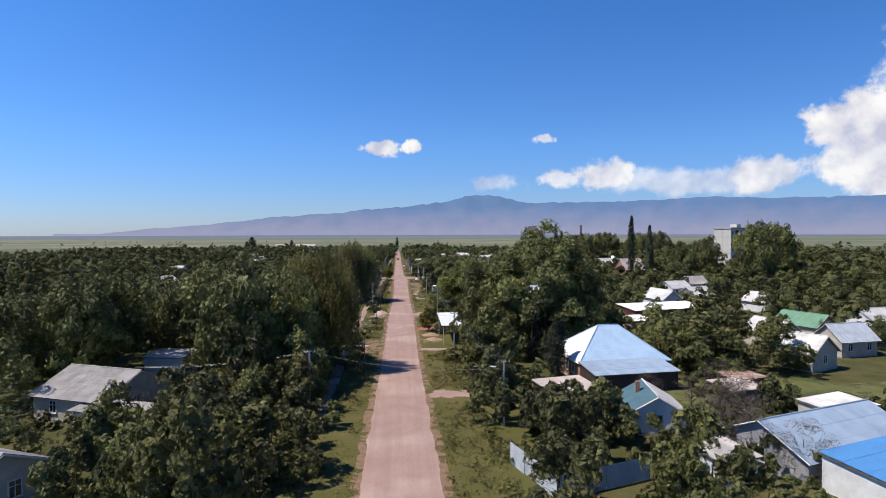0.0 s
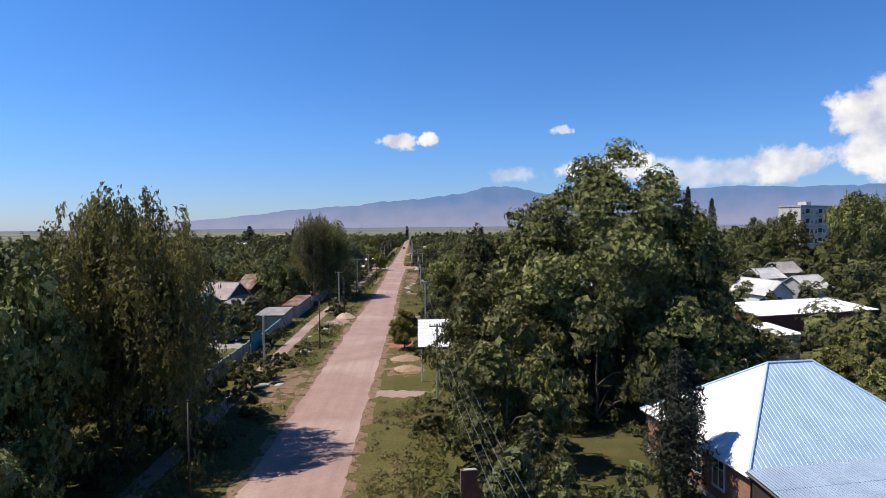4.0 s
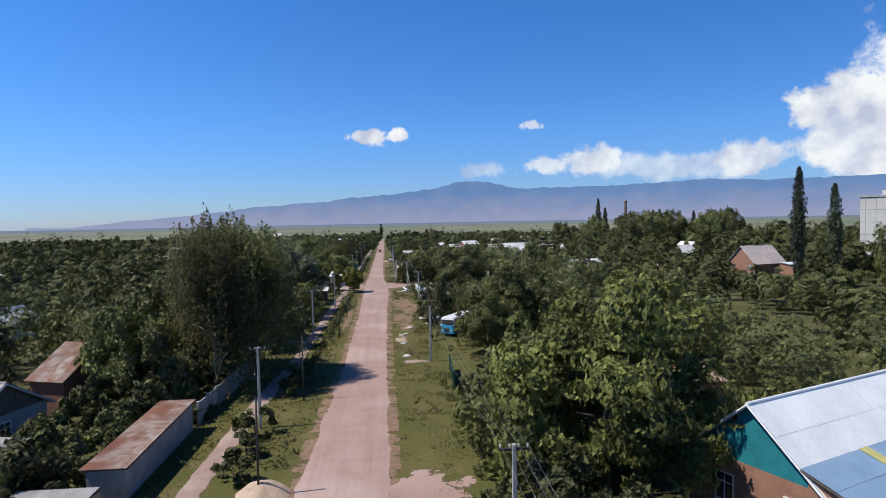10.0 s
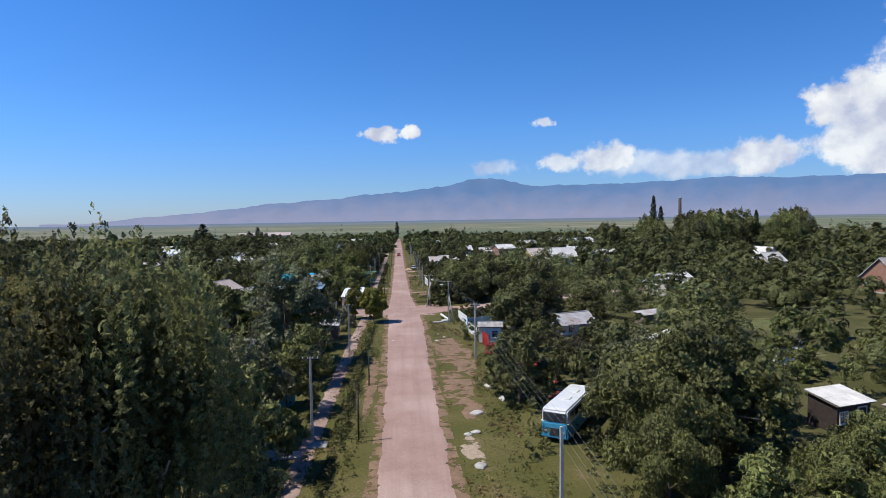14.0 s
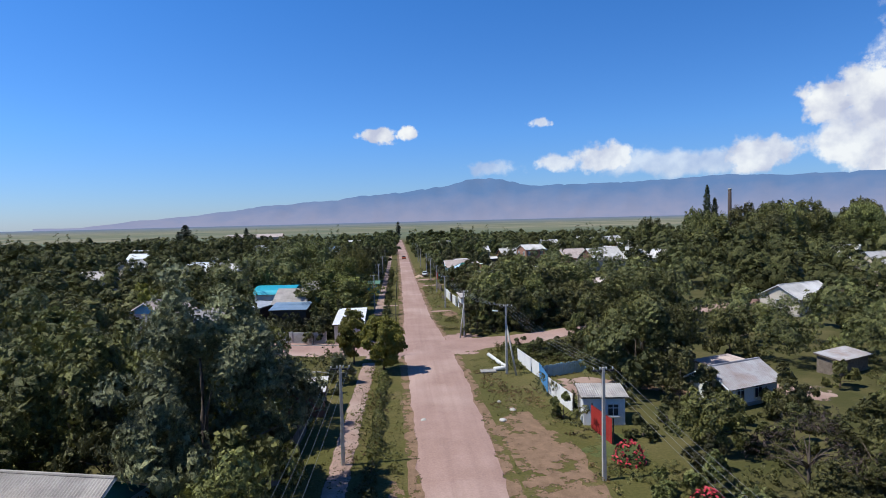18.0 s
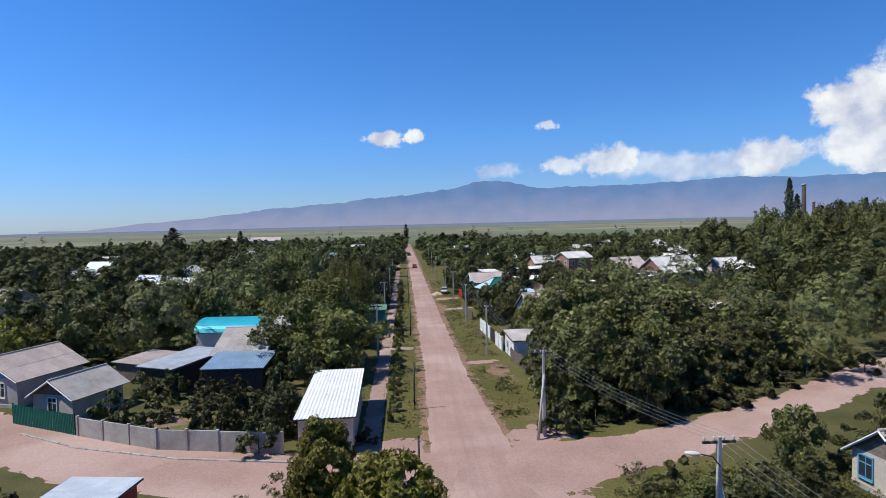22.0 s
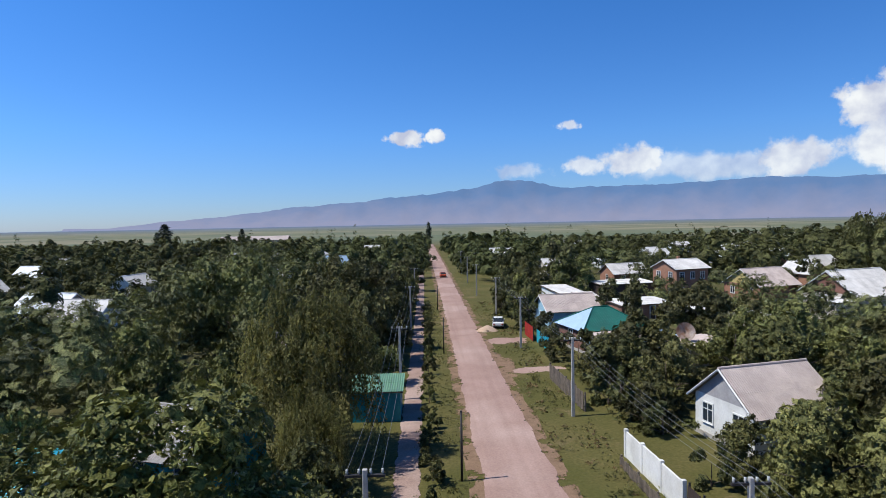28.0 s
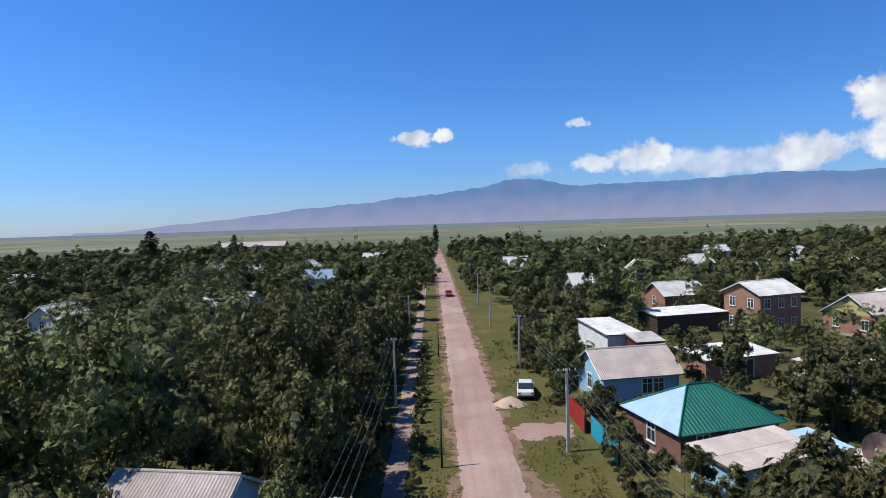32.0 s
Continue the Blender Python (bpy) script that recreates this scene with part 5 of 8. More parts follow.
def mountain_material():
    m = bpy.data.materials.new("hazy_mountain")
    m.use_nodes = True
    nt = m.node_tree
    L = nt.links
    ge = node(nt, "ShaderNodeNewGeometry")
    sep = node(nt, "ShaderNodeSeparateXYZ")
    L.new(ge.outputs["Position"], sep.inputs[0])
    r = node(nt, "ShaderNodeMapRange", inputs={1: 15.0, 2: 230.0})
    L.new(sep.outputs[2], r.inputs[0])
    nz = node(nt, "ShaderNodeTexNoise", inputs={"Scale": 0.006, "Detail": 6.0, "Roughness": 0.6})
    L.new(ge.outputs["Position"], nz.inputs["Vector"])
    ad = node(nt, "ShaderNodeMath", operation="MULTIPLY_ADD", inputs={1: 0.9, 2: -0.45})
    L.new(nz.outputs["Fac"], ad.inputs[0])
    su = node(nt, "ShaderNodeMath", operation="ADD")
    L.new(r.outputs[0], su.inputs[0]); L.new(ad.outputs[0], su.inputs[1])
    # aerial haze is painted as colour: pale pinkish at the foot, bluer higher
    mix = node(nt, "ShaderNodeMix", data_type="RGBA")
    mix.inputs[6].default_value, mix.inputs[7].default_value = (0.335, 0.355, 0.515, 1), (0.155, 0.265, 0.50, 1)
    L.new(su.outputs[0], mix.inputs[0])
    # mostly emission, so the painted haze glows by itself
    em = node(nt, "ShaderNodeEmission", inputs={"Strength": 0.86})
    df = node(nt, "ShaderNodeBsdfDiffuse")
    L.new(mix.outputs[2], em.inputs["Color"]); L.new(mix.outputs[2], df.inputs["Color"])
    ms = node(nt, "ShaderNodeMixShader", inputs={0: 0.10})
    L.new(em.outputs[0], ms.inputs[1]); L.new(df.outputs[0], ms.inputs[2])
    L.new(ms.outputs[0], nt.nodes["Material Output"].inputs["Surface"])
    return m


def ridge_line(az):
    """The range's height in metres by its bearing in degrees."""
    if az < 0:
        h = max(0.0, 3 + (az + 25.5) * 1.82)
    else:
        h = 48 + 21 * (1 - math.exp(-az / 13))
    if az > 8:
        h -= 12 * (1 - math.exp(-(az - 8) / 9))
    h += 13 * math.exp(-(abs(az - 8.0) / 2.9) ** 3) + 4 * math.exp(-((az - 3.6) / 1.8) ** 2) + 5 * math.exp(-((az - 28) / 4) ** 2) + 3 * math.exp(-((az + 11.5) / 1.6) ** 2)
    h += 2.6 * noise.noise((az * 0.42, 3.1, 0)) + (1.9 * noise.noise((az * 1.3, 8.1, 0)) + 1.1 * noise.noise((az * 3.1, 2.4, 0))) * min(1, max(0, h / 30))
    return max(0.0, h * 4.25)


mv, mf = [], []
NA, NR = 300, 9
for i in range(NA + 1):
    az = -30 + 95 * i / NA
    h = ridge_line(az)
    for k in range(NR):
        t = k / (NR - 1)
        rr = 4280 + 320 * t + 60 * noise.noise((az * 0.55, t * 2, 5))
        gully = 1 + 0.12 * noise.noise((az * 0.5, t * 3.0, 1)) * math.sin(math.pi * t)
        mv.append((rr * math.sin(radians(az)), 160 + rr * math.cos(radians(az)), -2 + (h + 14) * t ** 1.15 * gully))
for i in range(NA):
    for k in range(NR - 1):
        a = i * NR + k
        mf.append((a, a + NR, a + NR + 1, a + 1))
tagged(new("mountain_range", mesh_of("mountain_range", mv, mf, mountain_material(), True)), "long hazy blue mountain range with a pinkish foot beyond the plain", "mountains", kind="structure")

# ---- houses along the street ----
FOOT = []


def foot(x, y, r):
    FOOT.append((x, y, r))


def H(x, y, rz, L, W, *a, **k):
    foot(x, y, max(L, W) / 2 + 0.5)
    return house(x, y, rz, L, W, *a, **k)


def S(x, y, rz, L, W, *a, **k):
    foot(x, y, max(L, W) / 2 + 0.3)
    return lean_to(x, y, rz, L, W, *a, **k)


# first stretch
# white end slopes paint the sun's glare on the blue metal hip
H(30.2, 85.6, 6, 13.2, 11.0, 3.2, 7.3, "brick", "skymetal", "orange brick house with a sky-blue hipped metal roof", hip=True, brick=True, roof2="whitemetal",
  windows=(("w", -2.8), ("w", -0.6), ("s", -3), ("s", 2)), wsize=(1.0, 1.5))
S(30.2, 77.2, 8, 12.0, 4.8, 3.2, 2.5, "darkwood", "greyblue", "long lean-to with a grey-blue corrugated roof against the brick house", name="veranda", category="veranda")
S(19.6, 70.6, 14, 6.4, 5.0, 2.5, 2.1, "darkwood", "slatepink", "low shed with a pink-grey corrugated roof", windows=())
H(26.4, 61.4, 80, 6.9, 5.8, 2.5, 4.2, "white", "slatelight", "whitewashed hut with old slate and a dark teal back slope", roof2="tealdark", chimney=(0.6, 1.2), windows=(("s", -2), ("s", 1.5), ("w", 0)), frame="frame_b")
H(38.4, 51.6, 20, 15.0, 9.0, 2.3, 4.4, "greywall", "greyblue", "whitewashed house with a grey-blue corrugated roof", windows=(("w", 0), ("s", -5)), wave=0.25)
S(41.0, 44.2, 20, 14.0, 5.0, 3.1, 2.5, "white", "strongblue", "annex with a bright blue corrugated roof", windows=(), wave=0.25, name="annex", category="annex")
S(26.4, 46.5, 20, 4.0, 3.6, 2.9, 2.5, "white", "slate", "small whitewashed shed with a blue window", windows=(("w", 0), ("s", 0)), frame="frame_b")
S(47, 60, 20, 7, 4, 2.6, 2.3, "cream", "slatelight", "low outbuilding with a pale slate roof")
S(41, 69.5, 14, 5, 4.0, 2.3, 2.0, "oldwood", "slatepink", "tumbledown shed with a slumped slate roof")
S(44.5, 74.5, 24, 5, 3.5, 2.2, 1.9, "brickdark", "rust", "ruined brick shed with rusty sheets on top")
S(56.5, 125.5, 12, 18, 7, 5.2, 4.6, "redbrown", "whitemetal", "long dark red metal garage with a white roof", name="garage", category="garage")
S(47.0, 116.5, 12, 5, 5, 3.8, 3.4, "cream", "whitemetal", "small shed with a white flat roof beside the garage")
H(-36.2, 72.0, -22, 10.0, 10.5, 3.0, 5.2, "cream", "slate", "old house with a grey corrugated slate roof", windows=(("s", -2), ("s", 2), ("e", 0)))
S(-31.8, 64.4, -22, 8.5, 3.0, 2.7, 2.2, "white", "slate", "low porch with a grey slate roof", name="porch", category="porch")
H(-35.0, 46.5, -24, 9, 8, 3.0, 4.8, "cream", "slate", "old house with a grey slate roof among bushes", windows=(("e", 1),))
S(-36, 92, -10, 6, 4.5, 3.0, 2.6, "white", "slatelight", "white shed half hidden by trees")
H(-58, 132, -15, 10, 8, 3.2, 6.0, "cream", "redbrown", "house with a dark red roof among the trees", windows=(("s", 0),))

# second stretch
S(12.1, 117.0, 0, 10.0, 13.6, 4.15, 3.6, "frame_w", "whitemetal", "large open carport with a flat white roof on white posts", name="carport", category="carport", openside=True, roof_amp=0.006, sheet_w=2.2)
H(28.6, 148.2, 22, 15.0, 8.0, 4.0, 7.4, "brick", "whitemetal", "orange brick house with a glaring white metal roof", gable="tealwall", brick=True, windows=(("w", -2.4), ("w", 1.6)), roof_amp=0.010, wsize=(1.0, 1.5))
big = S(32.3, 143.1, 22, 18.5, 5.9, 4.85, 3.1, "brick", "bluemetal", "wide blue-grey sheet roof with yellow strips over a brick annex", name="annex", category="annex", roof_amp=0.006, windows=(("w", 0.6), ("s", -6.5), ("s", -2.2)), doors=(("s", -4.4),))
for u in (-4.2, 2.6):
    part("yellow_strip", box_mesh("yellow_strip", u - 0.35, -3.35, 0, u + 0.35, 3.3, 0.03, M["yellow"], 0.004), big, pose(0, 0, 4.11, math.degrees(math.atan2(1.75, 5.9)), 0, 0))
S(32.6, 136.4, 21, 12.0, 6.2, 3.0, 2.5, "brickdark", "bluemetal", "low annex with a blue-grey sheet roof", name="annex", category="annex", roof_amp=0.006)
S(24.7, 133.2, 14, 2.7, 6.6, 3.0, 2.25, "white", "whitemetal", "narrow white outbuilding with a whitened corrugated roof", wave=0.3, windows=(("w", -1.0),))
S(30.5, 168.5, 0, 4, 4, 2.8, 2.4, "brick", "rust", "small shed with a rust-red roof")
J = H(-31.2, 142.8, -10, 12.5, 12.0, 3.0, 6.0, "cream", "slate", "cream house with a half turquoise, half grey roof", gable="tealwall", windows=(("e", -4.0), ("e", -1.2), ("e", 1.2), ("e", 3.6)), wsize=(0.85, 1.25), frame="frame_b")
slope(J, -6.66, 6.66, 0.0, 6.07, -2.9, 4.62, M["tealmetal"], 1.1, 1.6, 0.2, "roof_upper")
bm = bmesh.new()
bmesh.ops.create_cone(bm, cap_ends=False, segments=28, radius1=0.05, radius2=0.75, depth=0.26)
dish = thing("satellite_dish", -27.2, 139.0, 40, "white satellite dish on a house roof", "satellite dish", z=4.75)
part("reflector", bm_mesh("reflector", bm, M["frame_w"], True), dish, pose(0, 0, 0.75, 62, 0, -60))
part("mast", tube_mesh("mast", [(0, 0, -0.45), (0, 0, 0.7)], [0.03, 0.03], M["darkmetal"]), dish)
H(-30.4, 128.2, -8, 10.5, 9.0, 3.0, 5.2, "greywall", "slate", "grey house with a dark wooden gable towards the road", gable="darkwood", windows=(("e", -2.2), ("e", 2.2), ("s", 2)), frame="frame_b")
H(-31.4, 165.2, -14, 8.4, 8.2, 3.0, 5.5, "greywall", "slatepink", "old house with a faded pink-grey slate roof", gable="oldwood", windows=(("s", 2.5), ("e", 0)))
S(-25.0, 157.0, -14, 4.5, 3.6, 2.9, 2.5, "greywall", "slate", "small annex with a grey corrugated roof", name="annex", category="annex")
S(-28.4, 175.2, -18, 3.8, 4.2, 5.8, 3.4, "brickdark", "rust", "shed with a steep rusty and whitened sheet roof")
S(-16.4, 147.2, 0, 4.0, 7.0, 2.4, 2.1, "concrete", "slate", "concrete garage with a patched grey slate roof", name="garage", category="garage")
S(-15.5, 161.0, 0, 2.4, 13.0, 2.45, 2.15, "concrete", "rust", "row of old garages with brown rusty roofs", name="garage", category="garage")
slab_fence((-14.0, 129.8), (-14.4, 142.3), 1.7, "greywall", "grey front wall with a turquoise cap", cap="tealwall")
slab_fence((-14.4, 97), (-14.4, 125.0), 1.7, "concrete", "grey concrete front wall beside the footpath")
slab_fence((-14.3, 169), (-13.6, 186), 1.9, "concrete", "tall grey concrete panel wall along the gardens")
sheet_fence((-14.3, 125.3), (-14.0, 129.5), 2.5, "tealgate", "turquoise metal yard gate", bay=1.6, name="gate")
sheet_fence((-13.0, 205), (-12.4, 218), 1.9, "tealwall", "dark teal sheet fence in front of a garden")
sheet_fence((9.2, 52), (11.5, 44), 2.0, "zinc", "grey corrugated metal fence along a garden")
sheet_fence((11.5, 44), (20.5, 47.5), 2.0, "bluemetal", "blue-grey corrugated metal fence along a garden")
slab_fence((9.4, 83.5), (14, 84), 1.8, "brickdark", "red brick gate wall with a concrete cap", cap="concrete")
sheet_fence((9.0, 176), (9.4, 184), 1.8, "greenmetal", "dark green sheet gate in the bushes")

# third stretch
H(29.6, 223.4, 62, 9.0, 7.4, 2.8, 4.5, "white", "slatelight", "house with a broad pale slate roof and dark gable", gable="darkwood", windows=(("w", -1.5), ("w", 1.5), ("n", 0)), frame="frame_w")
S(36.4, 205.0, 14, 3.8, 2.8, 2.9, 2.4, "darkwood", "slatelight", "dark shed with a pale flat roof in a garden", windows=(("s", -1.2),), doors=(("s", 0.9),))
S(40.8, 201.6, 24, 3.8, 3.2, 2.5, 2.1, "white", "slatepink", "small whitewashed shed with a slumped pinkish roof", windows=(("s", 0.8),))
S(46.8, 226.0, 20, 3.2, 3.4, 2.5, 2.2, "white", "zinc", "small white hut with a metal roof in a garden")
H(-22.0, 228.0, -14, 6.6, 6.0, 3.0, 4.7, "bluewall", "slate", "pale blue house with a weathered slate roof", gable="tealwall", windows=(("e", 0), ("s", -2)))
S(-20.3, 222.8, -14, 4.2, 3.0, 2.8, 2.3, "tealwall", "skymetal", "lean-to with a pale blue sheet roof", name="porch", category="porch")
S(11.9, 245.0, -8, 3.3, 2.6, 2.5, 2.3, "white", "slate", "whitewashed roadside shed with a flat grey roof", windows=(("s", 0.7),), doors=(("w", 0.5),))
sheet_fence((10.5, 243.2), (10.9, 239.6), 1.9, "redpaint", "red metal gate beside the white shed", name="gate", bay=1.8)
sheet_fence((9.1, 265.6), (9.9, 258.2), 1.6, "whitemetal", "white corrugated metal fence")
sheet_fence((9.9, 258.2), (9.5, 253.0), 1.7, "strongblue", "bright blue metal gate", name="gate", bay=1.7)
sheet_fence((9.5, 252.8), (10.2, 247.2), 1.6, "whitemetal", "white corrugated metal fence")
board_fence((10.2, 258.3), (17.4, 261.0), 1.3, "bluewall", "pale blue picket fence")
S(27.2, 253.6, 20, 4.6, 2.8, 2.2, 2.0, "cream", "slatepink", "low outbuilding with a flat pinkish roof")
H(25.4, 248.8, 20, 6.0, 4.2, 2.1, 3.3, "white", "rustgrey", "low white house with a grey, partly rusty metal roof", windows=(("s", -1.6), ("s", 0.6), ("w", 0)))
H(24.6, 269.6, 5, 6.6, 4.4, 2.3, 4.0, "cream", "slate", "old pale house with a wooden gable and a slate roof", gable="oldwood", windows=(("w", -1.2), ("w", 1.2), ("s", -1.6), ("s", 1)), frame="frame_b")
S(-13.8, 250.6, 2, 5.0, 3.2, 2.55, 2.2, "brickdark", "slatelight", "brick shed with a pale corrugated roof beside the footpath")
shop = S(-22.4, 265.2, -8, 3.5, 9.2, 3.15, 2.95, "redpaint", "zinc", "red kiosk with a flat grey metal roof on the corner", name="kiosk", category="kiosk", windows=(("e", -3.0), ("e", 0), ("e", 3.2)), doors=(("e", 1.7),), roof_amp=0.008, sheet_w=1.9)
board_fence((-12.6, 233), (-12.2, 246), 1.4, "oldwood", "weathered board fence beside the footpath")

# fourth stretch
H(-20.6, 324.6, -20, 5.4, 5.8, 2.8, 4.5, "tealwall", "slate", "turquoise house with an old grey slate roof", gable="tealwall", windows=(("s", -1.5), ("s", 1.5), ("e", 0)))
H(-44.0, 299.5, 72, 7.4, 6.8, 2.8, 4.6, "greywall", "slatepink", "house with a pink-grey slate roof and blue gable", gable="frame_b", windows=(("w", -1.5), ("w", 1.5)), frame="frame_w")
H(-35.4, 293.2, 70, 5.4, 4.4, 2.3, 3.6, "cream", "slate", "small outbuilding with a grey slate roof", gable="oldwood", windows=(("w", 0),))
S(-29.2, 302.2, -26, 4.4, 7.6, 2.8, 2.4, "darkwood", "zinc", "long shed with bright metal sheets on its roof")
H(-23.4, 307.4, -3, 5.2, 10.2, 2.9, 4.8, "cream", "slate", "house with a steep grey corrugated roof", windows=())
S(-22.8, 299.7, -3, 5.8, 4.6, 2.95, 2.4, "darkwood", "bluemetal", "lean-to with a blue-grey corrugated roof", name="porch", category="porch", wave=0.25)
S(-34.2, 305.0, -26, 4.0, 5.0, 2.3, 2.1, "oldwood", "slatepink", "low shed with old grey sheets on its roof")
S(-11.7, 286.2, 1, 3.9, 12.0, 3.0, 2.6, "cream", "whitemetal", "long white-roofed shed at the street corner", roof_amp=0.02, wave=0.3)
hall = thing("barrel_roofed_shed", -28.4, 318.0, -5, "shed under a rounded turquoise metal roof", "shed")
foot(-28.4, 318.0, 4.5)
part("wall", box_mesh("wall", -3.9, -3.0, -0.05, 3.9, 3.0, 2.9, M["white"]), hall)
for i in range(8):
    v, f = [], []
    x0, x1 = -4.1 + i * 8.2 / 8, -4.1 + (i + 1) * 8.2 / 8
    for k in range(13):
        a = math.pi * (0.08 + 0.84 * k / 12)
        y, z = -3.3 * math.cos(a) / math.cos(math.pi * 0.08), 2.55 + 1.9 * math.sin(a)
        v += [(x0, y, z), (x1, y, z), (x1, y * 0.985, z - 0.05), (x0, y * 0.985, z - 0.05)]
    for k in range(12):
        a = k * 4
        f += [(a, a + 1, a + 5, a + 4), (a + 3, a + 7, a + 6, a + 2), (a, a + 4, a + 7, a + 3), (a + 1, a + 2, a + 6, a + 5)]
    part("roof_sheet", mesh_of("roof_sheet", v, f, M["tealmetal"], False), hall)
slab_fence((-32.0, 286.4), (-24.4, 282.6), 1.55, "concrete", "grey concrete panel fence along the cross street")
slab_fence((-24.4, 282.6), (-14.8, 280.6), 1.55, "concrete", "grey concrete panel fence along the cross street")
sheet_fence((-39.5, 290.4), (-32.4, 286.6), 1.7, "greenmetal", "dark green metal gate on the cross street", name="gate")
slab_fence((5.5, 326.5), (5.9, 319.0), 1.7, "white", "white panel fence along a front garden")
sheet_fence((5.95, 318.6), (6.05, 315.8), 1.7, "darkwood", "dark wooden yard gate", name="gate", bay=1.4)
slab_fence((6.1, 315.4), (6.3, 311.6), 1.7, "white", "white panel fence beside a gate")
S(8.4, 308.6, 2, 3.4, 5.0, 2.6, 2.3, "white", "slate", "white shed with a patched dark slate roof", windows=(("w", 0.8),))
board_fence((6.4, 306.2), (7.4, 299.5), 1.5, "oldwood", "leaning weathered board fence")
board_fence((4.6, 325), (4.9, 319.4), 0.7, "oldwood", "low picket fence round a front garden")
R = H(15.6, 328.8, 14, 6.4, 5.4, 2.95, 5.1, "white", "slatepink", "whitewashed house with blue windows and a pinkish slate roof", gable="greywall", windows=(("w", -1.4), ("w", 1.4), ("s", -2), ("s", 1.2)), frame="frame_w")
# sky-blue end slopes: the sky's reflection on green sheet, put in as colour
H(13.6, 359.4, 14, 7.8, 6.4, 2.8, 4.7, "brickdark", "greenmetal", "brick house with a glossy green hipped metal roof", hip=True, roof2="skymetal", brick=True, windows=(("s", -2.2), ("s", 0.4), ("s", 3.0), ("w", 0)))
H(12.6, 372.6, 8, 7.2, 6.0, 2.9, 4.6, "bluewall", "slatepink", "pale blue house with a pinkish grey roof", windows=(("s", 0.5), ("s", 1.6), ("w", 0)))
S(14.2, 352.8, 20, 7.0, 3.4, 2.6, 2.3, "bluewall", "slatepink", "low annex with a pale sheet roof", name="annex", category="annex")
S(18.4, 353.4, 20, 2.4, 3.2, 2.5, 2.2, "bluewall", "skymetal", "small annex with a blue sheet roof", name="annex", category="annex")
S(21.0, 350.4, 18, 5.2, 3.6, 2.3, 2.15, "cream", "slatepink", "low outbuilding with a flat pinkish roof")
bm = bmesh.new()
bmesh.ops.create_cone(bm, cap_ends=False, segments=32, radius1=0.08, radius2=0.95, depth=0.36)
d2 = thing("satellite_dish", 19.6, 349.9, 0, "big rusty satellite dish on a flat roof", "satellite dish", z=2.3)
part("reflector", bm_mesh("reflector", bm, M["rust"], True), d2, pose(0, 0, 1.0, 70, 0, -10))
part("mast", tube_mesh("mast", [(0, 0.1, -0.12), (0, 0.1, 0.95)], [0.04, 0.04], M["darkmetal"]), d2)
ts = H(41.0, 400.8, 18, 7.2, 6.4, 5.8, 7.2, "brick", "slatelight", "two-storey orange brick house with a pale slate roof", windows=(), brick=True, chimney=(0, 0.5))
for zc in (1.6, 4.4):
    for u in (-2.4, 0, 2.3):
        window(ts, u, -3.22, zc, 0, 0.9, 1.2)
    for u in (-1.6, 1.6):
        window(ts, -3.62, u, zc, -90, 0.9, 1.2)
S(30.6, 403.4, 12, 11.0, 5.0, 3.0, 2.7, "darkwood", "slatelight", "long dark barn with a pale flat roof", name="barn", category="barn")
S(25.0, 378.8, 14, 8.4, 4.6, 2.65, 2.3, "brick", "slatelight", "flat-roofed brick and white outbuilding", doors=(("s", 1.0),), windows=(("s", -2),))
S(33.5, 374.5, 24, 7.0, 3.0, 2.3, 2.0, "cream", "slatelight", "row of sheds with pale sheet roofs")
S(35.0, 366.0, 30, 4.5, 3.2, 2.4, 2.0, "cream", "slatelight", "shed with a patched pale roof")
S(18.8, 385.5, 6, 3.0, 3.0, 3.0, 2.6, "redbrown", "slate", "dark little shed with a flat roof")
S(16.5, 392.0, 6, 4.2, 10.0, 3.2, 2.9, "white", "slatelight", "row of white outbuildings with pale roofs")
H(54.0, 396.5, 18, 9.0, 8.0, 3.0, 5.6, "brick", "slatepink", "brick house with a yellow gable and a pinkish roof", gable="yellowpaint", windows=(("w", -2), ("w", 2)))
H(58.5, 379.0, 18, 11.0, 9.0, 3.4, 6.6, "cream", "slatelight", "house with a red-brown gable and a pale roof", gable="brickdark", windows=(("w", -2), ("w", 2)))
S(52.0, 374.5, 18, 5.0, 5.0, 2.9, 2.6, "cream", "slatelight", "annex with a pale flat roof", name="annex", category="annex")
H(-18.6, 347.2, -10, 6.2, 5.8, 2.9, 4.6, "bluewall", "slatepink", "bright blue house with a pinkish grey roof", windows=(("e", -1.2), ("e", 1.2), ("s", 0)))
S(-11.0, 336.4, 0, 3.8, 3.8, 2.55, 2.3, "tealwall", "greenpale", "small teal shed with a pale green roof beside the footpath")
board_fence((4.6, 345.5), (5.2, 335.5), 1.5, "oldwood", "old grey board fence along a garden")
sheet_fence((6.0, 367.8), (6.2, 363.0), 1.8, "redpaint", "red metal yard gate", name="gate")
sheet_fence((6.6, 362.6), (7.0, 357.0), 1.6, "tealmetal", "turquoise metal fence before a house")

# ---- far buildings ----
far_rng = random.Random(23)
block = thing("apartment_block", 197.0, 324.7, 27.8, "five-storey pale panel apartment block behind the village trees", "apartment building")
foot(197, 324, 30)
part("wall", box_mesh("wall", -25, -5, -0.2, 25, 5, 22.6, M["block"]), block)
part("roof", box_mesh("roof", -25.3, -5.3, 22.6, 25.3, 5.3, 23.4, M["concrete"], 0.05), block)
part("stair_tower", box_mesh("stair_tower", -15, -2, 23.4, -11, 2, 25.2, M["block"], 0.05), block)
seam_x = box_mesh("panel_joint", -0.06, -0.03, 0.2, 0.06, 0.03, 22.5, M["concrete"])
